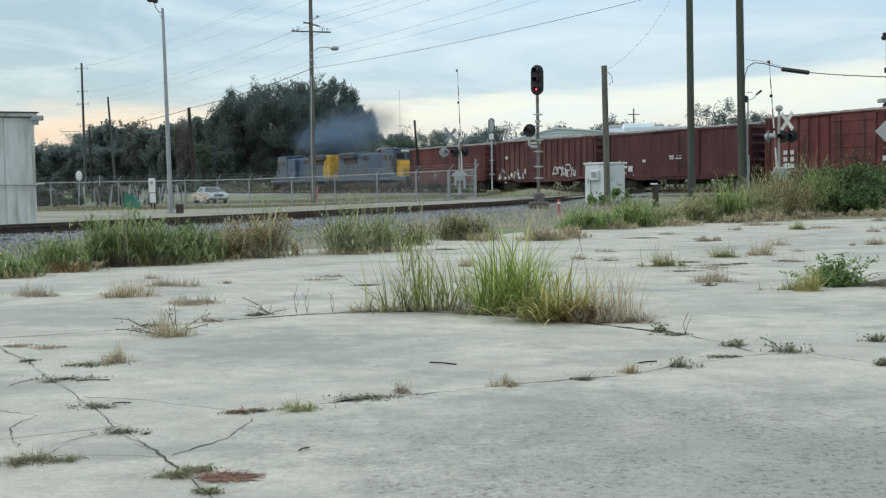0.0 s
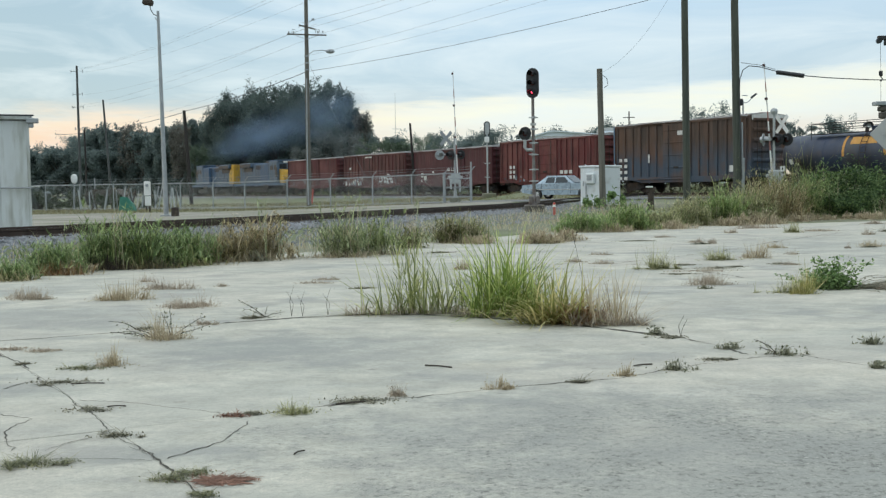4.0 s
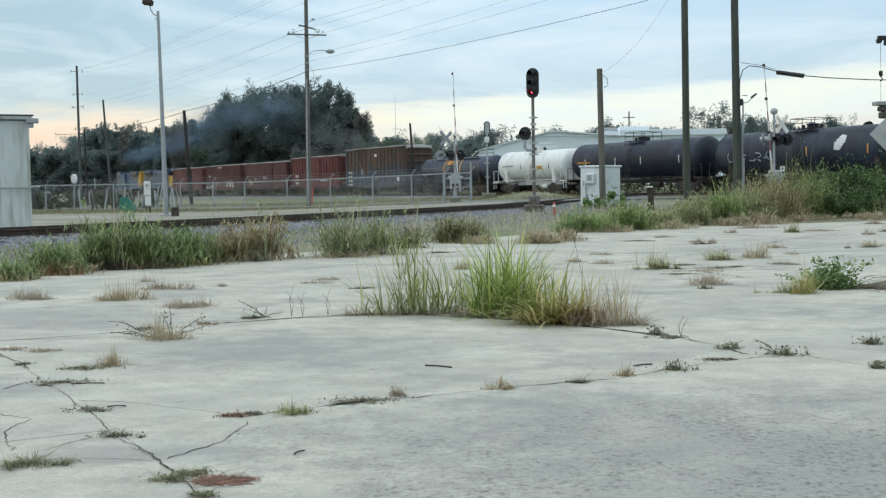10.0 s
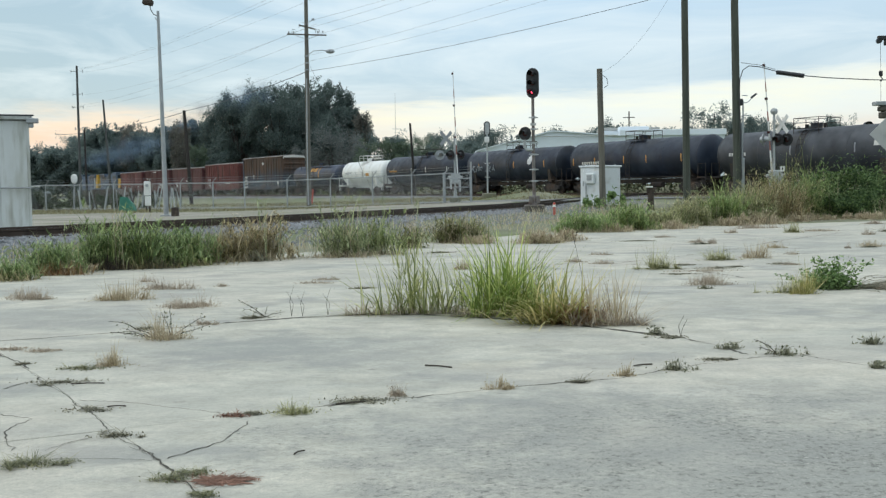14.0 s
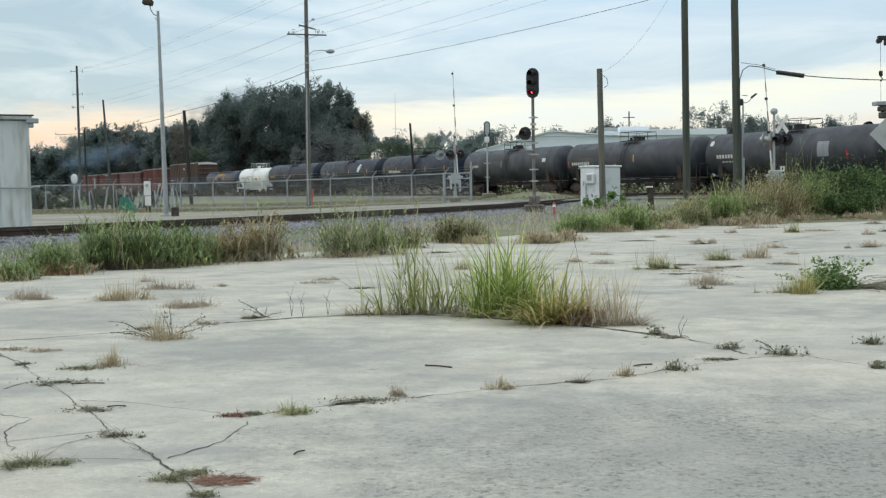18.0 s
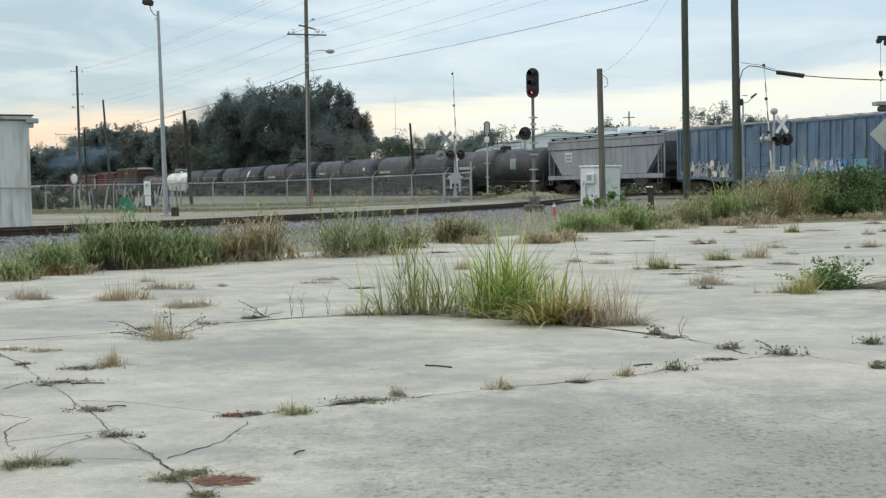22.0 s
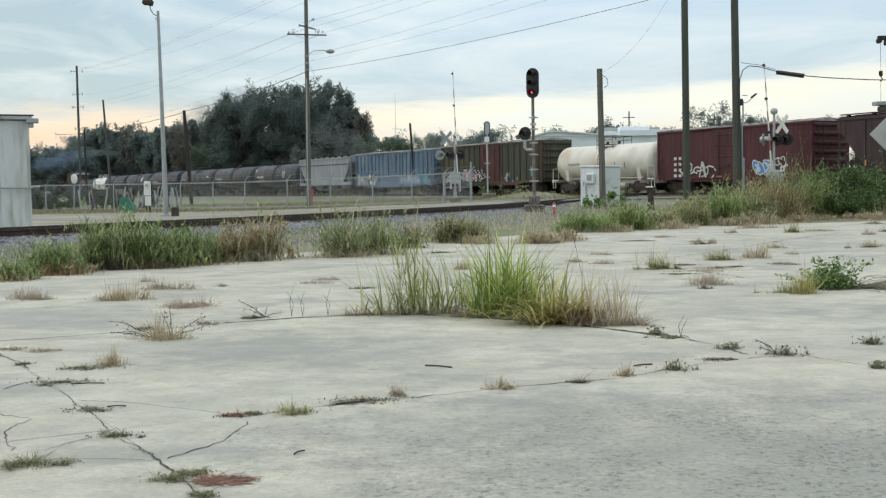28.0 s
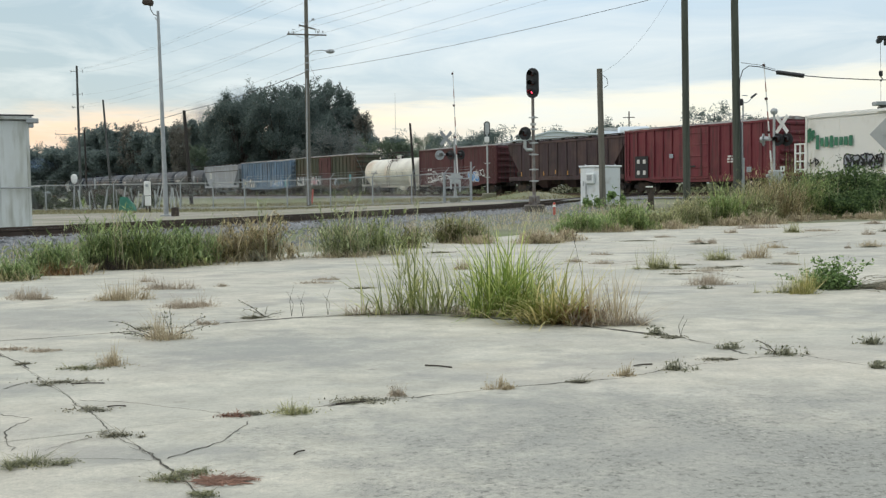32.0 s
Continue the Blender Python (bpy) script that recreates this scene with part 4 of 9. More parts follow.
def scrawl(x0, x1, z0, z1, seed, letters):
    """Strokes of spray paint that form no letters."""
    r = random.Random(seed)
    strokes, w = [], (x1 - x0) / letters
    for i in range(letters):
        cx = x0 + w * (i + 0.5)
        zc, hh = (z0 + z1) / 2, (z1 - z0) / 2
        for _ in range(2):
            pts, a0, turn = [], r.uniform(0, 6.28), r.choice((-1, 1)) * r.uniform(1.5, 4.5)
            ox, oz, kx, kz = r.uniform(-0.3, 0.3) * w, r.uniform(-0.4, 0.4) * hh, r.uniform(0.25, 0.7), r.uniform(0.25, 0.7)
            for j in range(6):
                t = a0 + turn * j / 5
                pts.append((cx + ox + kx * w * math.cos(t), zc + oz + kz * hh * math.sin(t)))
            strokes.append(pts)
        for _ in range(2):
            a = cx + r.uniform(-0.5, 0.5) * w
            pts = [(a, zc + hh * r.uniform(-1, -0.3))]
            for _ in range(r.randint(1, 2)):
                pts.append((pts[-1][0] + r.uniform(-0.5, 0.5) * w, zc + hh * r.uniform(-0.9, 1.0)))
            strokes.append(pts)
    return strokes


def graffiti(root, x0, x1, z0, z1, seed, letters, colour="graf_white", w=0.13, fill=None, y=None):
    y = HALF + 0.088 if y is None else y
    if fill:
        f = Shape()
        for k, pts in enumerate(scrawl(x0, x1, z0, z1, seed, letters)[::4]):
            c = (sum(p[0] for p in pts) / len(pts), sum(p[1] for p in pts) / len(pts))
            f.slab([(c[0] + (p[0] - c[0]) * 0.96, c[1] + (p[1] - c[1]) * 0.96) for p in pts], y + 0.0015 * k, y + 0.004 + 0.0015 * k)
        part("graffiti_fill", f, fill, root, "spray-painted fill")
    s = Shape()
    for pts in scrawl(x0, x1, z0, z1, seed, letters):
        s.ribbon(pts, w, y + 0.012, 0.004)
    tagged(part("graffiti", s, colour, root, "sprayed scrawl that cannot be read"), kind="stuff")


def bubble_graffiti(root, x0, x1, z0, z1, seed, n, fill, line, second=None, w=0.07):
    """Swollen sprayed shapes in a row, each outlined and crossed by strokes; they form no letters."""
    r, y = random.Random(seed), HALF + 0.09
    f, g, o = Shape(), Shape(), Shape()
    wd = (x1 - x0) / n
    for i in range(n):
        cx, cz = x0 + wd * (i + 0.5), (z0 + z1) / 2 + r.uniform(-0.06, 0.06) * (z1 - z0)
        ph, ring = r.uniform(0, 6), []
        for k in range(14):
            t = 2 * math.pi * k / 14
            q = 1 + 0.35 * noise.noise((math.cos(t) * 1.6 + ph, math.sin(t) * 1.6, seed * 1.3))
            box = max(abs(math.cos(t)), abs(math.sin(t)))
            ring.append((cx + wd * 0.5 * q * math.cos(t) / box ** 0.6 + 0.3 * wd * math.sin(t) * math.sin(ph), cz + (z1 - z0) * 0.46 * q * math.sin(t) / box ** 0.6))
        ring = [(px, max(z0 - 0.08, pz)) for px, pz in ring]
        (g if second and i % 3 == 1 else f).slab(ring, y + 0.003 * i, y + 0.003 * i + 0.004)
        top = y + 0.003 * i + 0.006
        o.ribbon(ring + ring[:1], w, top, 0.004)
        for _ in range(4):
            a, b = r.uniform(-0.4, 0.4) * wd, r.uniform(0.1, 0.35) * (z1 - z0)
            pts = [(cx + a, cz - b)] + [(cx + r.uniform(-0.35, 0.35) * wd, cz + r.uniform(-0.3, 0.35) * (z1 - z0)) for _ in range(2)]
            o.ribbon(pts, w * 1.1, top, 0.004)
    tagged(part("graffiti_fill", f, fill, root, "spray-painted fill"), kind="stuff")
    if g.f:
        tagged(part("graffiti_fill", g, second, root, "spray-painted fill"), kind="stuff")
    tagged(part("graffiti", o, line, root, "sprayed outlines that cannot be read"), kind="stuff")


def smears(root, x0, x1, z0, z1, seed, n, colours):
    """Half-faded blotches of old spray paint along the foot of a side."""
    r, sets = random.Random(seed), {c: Shape() for c in colours}
    for i in range(n):
        cx, cz, w, h = r.uniform(x0, x1), z0 + (z1 - z0) * r.random() ** 1.3 * 0.75, r.uniform(0.06, 0.22), (z1 - z0) * r.uniform(0.08, 0.3)
        ring = [(cx + w * (0.6 + 0.6 * r.random()) * math.cos(t), max(z0, cz + h * (0.6 + 0.7 * r.random()) * math.sin(t))) for t in [2 * math.pi * k / 9 for k in range(9)]]
        sets[colours[i % len(colours)]].slab(ring, HALF + 0.088 + 0.0003 * i, HALF + 0.089 + 0.0003 * i)
    for c, sh in sets.items():
        if sh.f:
            tagged(part("graffiti", sh, c, root, "faded sprayed patches that cannot be read"), kind="stuff")


def marks(root, bars, material="stencil", y=None, depth=0.008, name="stencil"):
    """Painted blocks on the near side: (x, z, width, height)."""
    y = HALF + 0.09 if y is None else y
    for x, z, w, h in bars:
        s = Shape().slab([(x - w / 2, z - h / 2), (x + w / 2, z - h / 2), (x + w / 2, z + h / 2), (x - w / 2, z + h / 2)], y, y + depth)
        part(name, s, material, root)


def data_blocks(r, x, z, w, rows, h=0.11):
    out = []
    for i in range(rows):
        n, cx = r.randint(2, 4), x - w / 2
        for j in range(n):
            ww = w / n * r.uniform(0.55, 0.85)
            out.append((cx + ww / 2, z - i * h * 1.6, ww, h))
            cx += w / n
    return out


def boxcar(label, length, top, paint, roof="roof_galv", ribs=14, door=3.0, door_x=0.0, door_paint=None, seed=0, ends="ribs", plain=False,
           front_edge=None, end_cap=None):
    """A boxcar: ribbed or plain steel sides, a sliding door, corrugated ends, a low peaked roof."""
    r = random.Random(seed)
    root = thing("boxcar", label, "railway car", "cars of the train")
    sill, eave = 1.02, top - 0.22
    body = Shape().box(0, 0, (sill + eave) / 2, length, 2 * HALF, eave - sill, 0.03)
    part("body", body, paint, root)
    rs = Shape().slab([(-HALF - 0.06, eave), (-HALF - 0.06, eave + 0.06), (0, top), (HALF + 0.06, eave + 0.06), (HALF + 0.06, eave)], -length / 2 - 0.04, length / 2 + 0.04, "x")
    for i in range(15):
        x = -length / 2 + length * (i + 0.5) / 15
        rs.slab([(-HALF - 0.07, eave + 0.05), (-HALF - 0.07, eave + 0.09), (0, top + 0.04), (HALF + 0.07, eave + 0.09), (HALF + 0.07, eave + 0.05), (0, top - 0.02)], x - 0.05, x + 0.05, "x")
    part("roof", rs, roof, root, "low peaked sheet-metal roof")
    # sills, posts and ribs of the sides
    side = Shape()
    for y in (HALF + 0.03, -HALF - 0.03):
        side.box(0, y, sill + 0.03, length, 0.08, 0.22, 0.01).box(0, y, eave - 0.06, length, 0.07, 0.14, 0.01)
        for x in (-length / 2 + 0.08, length / 2 - 0.08):
            side.box(x, y, (sill + eave) / 2, 0.14, 0.07, eave - sill, 0.01)
        side.slab([(-length * 0.36, sill - 0.05), (length * 0.36, sill - 0.05), (length * 0.27, sill - 0.26), (-length * 0.27, sill - 0.26)], y - 0.03, y + 0.03)
    part("side_sill", side, paint, root)
    if not plain:
        rib = Shape().slab([(-0.06, 0), (-0.05, 0.085), (0.05, 0.085), (0.06, 0)], sill + 0.14, eave - 0.13, "z").mesh("side_rib")
        for i in range(ribs):
            x = -length / 2 + length * (i + 0.5) / ribs
            if abs(x - door_x) > door / 2 + 0.1:
                ob = part("side_rib", rib, paint, root)
                ob.location = (x, HALF, 0)
    else:
        for i in range(1, 6):
            x = -length / 2 + length * i / 6
            if abs(x - door_x) > door / 2:
                ob = part("panel_seam", Shape().box(x, HALF + 0.004, (sill + eave) / 2, 0.05, 0.02, eave - sill - 0.3), paint, root)
    dm = Shape().box(door_x, HALF + 0.05, (sill + eave) / 2, door, 0.09, eave - sill - 0.2, 0.02)
    for z in (0.2, 0.42, 0.64, 0.86):
        dm.box(door_x, HALF + 0.1, sill + (eave - sill) * z, door - 0.2, 0.05, 0.09, 0.015)
    dr = part("door", dm, door_paint or paint, root, "sliding door")
    lock = Shape()
    for dx in (-door * 0.28, door * 0.28):
        lock.rod((door_x + dx, HALF + 0.15, sill + 0.15), (door_x + dx, HALF + 0.15, eave - 0.2), 0.025, n=5)
    lock.box(door_x, HALF + 0.15, sill + 0.8, 0.5, 0.05, 0.12, 0.01)
    part("lock_bar", lock, "under", dr)
    for z in (sill - 0.02, eave - 0.02):
        part("door_track", Shape().box(door_x + door * 0.5, HALF + 0.1, z, door * 2.0, 0.08, 0.07, 0.01), paint, root)
    # ends
    for sx in (-1, 1):
        e = Shape()
        n = 6
        for i in range(n):
            z = sill + (eave - sill) * (i + 0.6) / n
            e.slab([(0, -0.16), (0.10, -0.05), (0.10, 0.05), (0, 0.16)], -HALF + 0.12, HALF - 0.12, "y")
            m = [(sx * (length / 2 + p[0]), p[1], p[2] + z) for p in e.v[-8:]]
            e.v[-8:] = m
        part("end_corrugation", e, end_cap if (end_cap and sx < 0) else paint, root)
        part("end_ladder", ladder(sx * length / 2, 0.95, sill, eave - 0.3, out=sx * 0.17, axis="y"), "under", root)
    part("side_ladder", ladder(length / 2 - 0.55, HALF, sill - 0.2, eave * 0.55, out=0.10), paint, root)
    part("side_ladder", ladder(-length / 2 + 0.5, HALF, sill - 0.2, eave - 0.2, out=0.10), paint, root)
    if front_edge:
        part("corner_post", Shape().box(length / 2 - 0.07, HALF + 0.075, (sill + eave) / 2, 0.14, 0.03, eave - sill, 0.01), front_edge, root, "blue corner post")
    if end_cap:
        part("end_cap", Shape().slab([(-HALF + 0.02, eave - 0.28), (-HALF + 0.02, eave + 0.02), (0, top - 0.03), (HALF - 0.02, eave + 0.02), (HALF - 0.02, eave - 0.28)], -length / 2 - 0.05, -length / 2 - 0.02, "x"), "stencil", root, "white-painted top of the end wall")
    part("underframe", Shape().box(0, 0, 0.88, length - 0.3, 0.7, 0.3, 0.02).box(1.0, 0.5, 0.62, 1.4, 0.6, 0.4, 0.04).rod((-2.4, 0.4, 0.6), (-1.2, 0.4, 0.6), 0.2, n=10), "under", root)
    running_gear(root, length)
    return root, sill, eave


def tank_car(label, length, radius, mid_z, paint, seed=0, walk_part="under", dome=False, heads=0.55, patches=(), plat="under", rust_ring=False, long_walk=False):
    """A tank car: welded tank with domed heads, manway and railed platform, end platforms, ladders."""
    root = thing("tank_car", label, "railway car", "cars of the train")
    hl = length / 2
    prof = [(-hl, 0.01)] + [(-hl + heads * (1 - math.cos(t)), radius * math.sin(t)) for t in (0.3, 0.6, 0.9, 1.2, 1.4)] + [(-hl + heads, radius)]
    prof = prof + [(-x, r) for x, r in prof[::-1]]
    tank = part("tank", Shape().lathe(prof, 40, "x", (0, 0, mid_z)), paint, root, smooth=True)
    for i in range(5):
        x = -hl + heads + (length - 2 * heads) * i / 4
        part("weld_band", Shape().lathe([(x - 0.04, radius - 0.005), (x - 0.03, radius + 0.01), (x + 0.03, radius + 0.01), (x + 0.04, radius - 0.005)], 40, "x", (0, 0, mid_z)), paint, tank, smooth=True)
    top = mid_z + radius
    # manway, valves and platform
    part("manway", Shape().lathe([(top - 0.1, 0.36), (top + 0.22, 0.36), (top + 0.24, 0.40), (top + 0.3, 0.40), (top + 0.34, 0.1), (top + 0.35, 0.0)], 14, "z"), paint if not dome else "black", root, smooth=True)
    for dx in (-0.75, 0.7):
        part("valve", Shape().rod((dx, 0.1, top - 0.05), (dx, 0.1, top + 0.25), 0.11, n=8), "under", root)
    w = 4.2 if long_walk else 1.0
    for y in (0.72, -0.72):
        part("platform", Shape().box(0, y, top - 0.02, 2 * w, 0.34, 0.05, 0.01), walk_part, root)
    for y in (0.92, -0.92):
        for x in (-w, 0, w):
            part("railing_post", Shape().rod((x, y, top - 0.35), (x, y, top + 0.62), 0.022, n=5), walk_part, root)
        for z in (0.32, 0.62):
            part("railing_bar", Shape().rod((-w, y, top + z), (w, y, top + z), 0.022, n=5), walk_part, root)
    for x in (-w, w):
        part("railing_bar", Shape().rod((x, -0.92, top + 0.62), (x, 0.92, top + 0.62), 0.022, n=5), walk_part, root)
    lad = Shape()
    for dx in (-0.22, 0.22):
        pts = [(dx, (radius + 0.1) * math.sin(t), mid_z + (radius + 0.1) * math.cos(t)) for t in (0.6, 0.9, 1.2, 1.5)] + [(dx, radius + 0.1, 0.9)]
        lad.pipe(pts, 0.022)
    for i in range(9):
        z = 1.0 + i * 0.32
        d = z - mid_z
        y = radius + 0.1 if d < 0.15 else math.sqrt(max(0.05, (radius + 0.1) ** 2 - d * d))
        lad.rod((-0.22, y, z), (0.22, y, z), 0.018, n=5)
    part("ladder", lad, walk_part, root)
    # saddles, sill, end platforms and hand rails
    for sx in (-1, 1):
        sd = Shape().slab([(-1.2, 1.0), (1.2, 1.0), (1.35, mid_z - 0.25), (0.7, mid_z - radius * 0.8), (-0.7, mid_z - radius * 0.8), (-1.35, mid_z - 0.25)], sx * (hl - 1.7) - 0.2, sx * (hl - 1.7) + 0.2, "x")
        part("saddle", sd, plat, root)
        e = sx * (hl + 0.15)
        part("end_platform", Shape().box(e - sx * 0.3, 0, 1.06, 0.9, 2.8, 0.09, 0.01).box(e + sx * 0.1, 0, 1.0, 0.08, 2.8, 0.2, 0.01), plat, root)
        for y in (-1.35, 1.35):
            h = Shape().pipe([(e - sx * 0.7, y, 1.05), (e - sx * 0.7, y, 2.0), (e + sx * 0.05, y, 2.0), (e + sx * 0.05, y, 0.45), (e - sx * 0.3, y, 0.45), (e - sx * 0.3, y, 1.05)], 0.03)
            part("hand_rail", h, plat, root)
    part("centre_sill", Shape().box(0, 0, 0.9, length, 0.5, 0.32, 0.02), plat, root)
    side = Shape()
    for y in (1.2, -1.2):
        side.pipe([(-hl + 1.2, y, 1.16), (hl - 1.2, y, 1.16)], 0.03)
    side.rod((-hl * 0.35, 0.5, 0.62), (-hl * 0.2, 0.5, 0.62), 0.2, n=10).rod((0, 0, 0.6), (0, 0, mid_z - radius), 0.17, n=10)
    part("brake_gear", side, plat, root)
    # painted panels follow the curve of the tank
    for name, mat, x, z, ww, hh in patches:
        t0 = math.asin(max(-1, min(1, (z - hh / 2 - mid_z) / radius)))
        t1 = math.asin(max(-1, min(1, (z + hh / 2 - mid_z) / radius)))
        pc, n = Shape(), 5
        for i in range(n + 1):
            t = t0 + (t1 - t0) * i / n
            for xx in (x - ww / 2, x + ww / 2):
                pc.v.append((xx, (radius + 0.012) * math.cos(t), mid_z + (radius + 0.012) * math.sin(t)))
        pc.f = [(2 * i, 2 * i + 1, 2 * i + 3, 2 * i + 2) for i in range(n)]
        part(name, pc, mat, root)
    running_gear(root, length + 0.5, 1.9)
    return root


def tank_scrawl(root, radius, mid_z, x0, x1, z0, z1, seed, n, material="graf_dull"):
    """A sprayed line that wanders over the curve of the tank."""
    s = Shape()
    for pts in scrawl(x0, x1, z0, z1, seed, n)[::2]:
        s.pipe([(x, (radius + 0.012) * math.cos(t), mid_z + (radius + 0.012) * math.sin(t)) for x, t in [(x, math.asin(max(-0.95, min(0.95, (z - mid_z) / radius)))) for x, z in pts]], 0.035, 4)
    tagged(part("graffiti", s, material, root, "sprayed scrawl that cannot be read"), kind="stuff")


def bar_rows(x, z, w, h=0.2, n=8, mat="stencil", gap=0.32):
    """Blocks in the place of a car's lettering on a tank."""
    return [("stencil", mat, x + w / 2 - (i + 0.5) * w / n, z, w / n * (1 - gap), h) for i in range(n)]


def hopper_car(label, length, top, paint, roof_paint, seed=0, ribs=0, flat_roof=True, ochre=False):
    """A covered hopper: sloping end sheets, hatches in a row on the roof, outlet gates below."""
    root = thing("hopper_car", label, "railway car", "cars of the train")
    hl, sill, eave = length / 2, 1.12, top - 0.25
    out = [(-hl + 0.15, eave), (hl - 0.15, eave), (hl - 0.15, eave - 0.55), (hl - 2.15, sill + 0.35), (-hl + 2.15, sill + 0.35), (-hl + 0.15, eave - 0.55)]
    part("body", Shape().slab(out, -HALF, HALF), paint, root)
    for sy in (-1, 1):
        part("side_sill", Shape().box(0, sy * (HALF - 0.02), sill + 0.15, length - 0.5, 0.14, 0.34, 0.02), paint, root)
        part("top_rail", Shape().box(0, sy * HALF, eave - 0.06, length - 0.25, 0.1, 0.16, 0.02), roof_paint, root)
    if not ribs:
        part("side_seam", Shape().rod((-hl + 0.3, HALF + 0.02, eave - 0.75), (hl - 0.3, HALF + 0.02, eave - 0.75), 0.035, n=6), "under", root)
    rs = Shape().slab([(-HALF, eave), (-HALF + 0.25, eave + 0.14), (HALF - 0.25, eave + 0.14), (HALF, eave)], -hl + 0.15, hl - 0.15, "x")
    part("roof", rs, roof_paint, root)
    n = 9
    for i in range(n):
        x = -hl + length * (i + 0.5) / n
        part("running_board_bracket", Shape().box(x, HALF - 0.1, eave + 0.12, 0.1, 0.3, 0.14, 0.01), "under", root)
    part("running_board", Shape().box(0, HALF - 0.2, eave + 0.22, length - 0.6, 0.35, 0.05, 0.01), "under", root)
    for i in range(6):
        x = -hl + length * (i + 0.5) / 6
        part("hatch", Shape().box(x, -0.2, eave + 0.2, length / 7, 0.6, 0.12, 0.03), roof_paint, root)
    for i in range(ribs):
        x = -hl + 2.2 + (length - 4.4) * i / (ribs - 1)
        part("side_rib", Shape().box(x, HALF + 0.03, (sill + eave) / 2, 0.09, 0.08, eave - sill - 0.3, 0.01), paint, root)
    for i in range(3):
        x = -hl * 0.5 + hl * 0.5 * i
        part("outlet", Shape().put([(x + a * w, b * w * 0.9, z) for z, w in ((sill + 0.36, 1.2), (0.5, 0.45)) for a, b in ((-1, -1), (1, -1), (1, 1), (-1, 1))],
                                   [(0, 1, 5, 4), (1, 2, 6, 5), (2, 3, 7, 6), (3, 0, 4, 7), (4, 5, 6, 7)]), paint, root)
    for sx in (-1, 1):
        for y in (HALF - 0.1, -HALF + 0.1):
            part("end_post", Shape().rod((sx * (hl - 0.25), y, sill), (sx * (hl - 0.25), y, eave - 0.4), 0.06, n=6), paint, root)
            part("end_post", Shape().rod((sx * (hl - 0.9), y, sill), (sx * (hl - 0.9), y, eave - 1.3), 0.045, n=6), paint, root)
        part("end_ladder", ladder(sx * (hl - 0.6), HALF, sill - 0.4, eave - 0.1, 0.4, 0.04), paint, root)
        part("brake_rigging", Shape().box(sx * (hl - 1.5), 0, 1.75, 0.9, 2.2, 1.1, 0.05).rod((sx * (hl - 0.6), -0.8, 1.7), (sx * (hl - 0.6), 0.8, 1.7), 0.22, n=8), "under", root)
        part("end_deck", Shape().box(sx * (hl - 0.9), 0, sill, 1.8, 2.6, 0.16, 0.02), "under", root)
    part("centre_sill", Shape().box(0, 0, 0.92, length, 0.5, 0.32, 0.02), "under", root)
    if ochre:
        bars = [(hl - 2.3 - i * (length - 4.6) / 7, sill + 0.55 + 0.1 * (i % 2), 0.10, 0.34) for i in range(8)]
        marks(root, bars, "mark_orange", HALF + 0.08, name="ochre_stripe")
    running_gear(root, length)
    return root


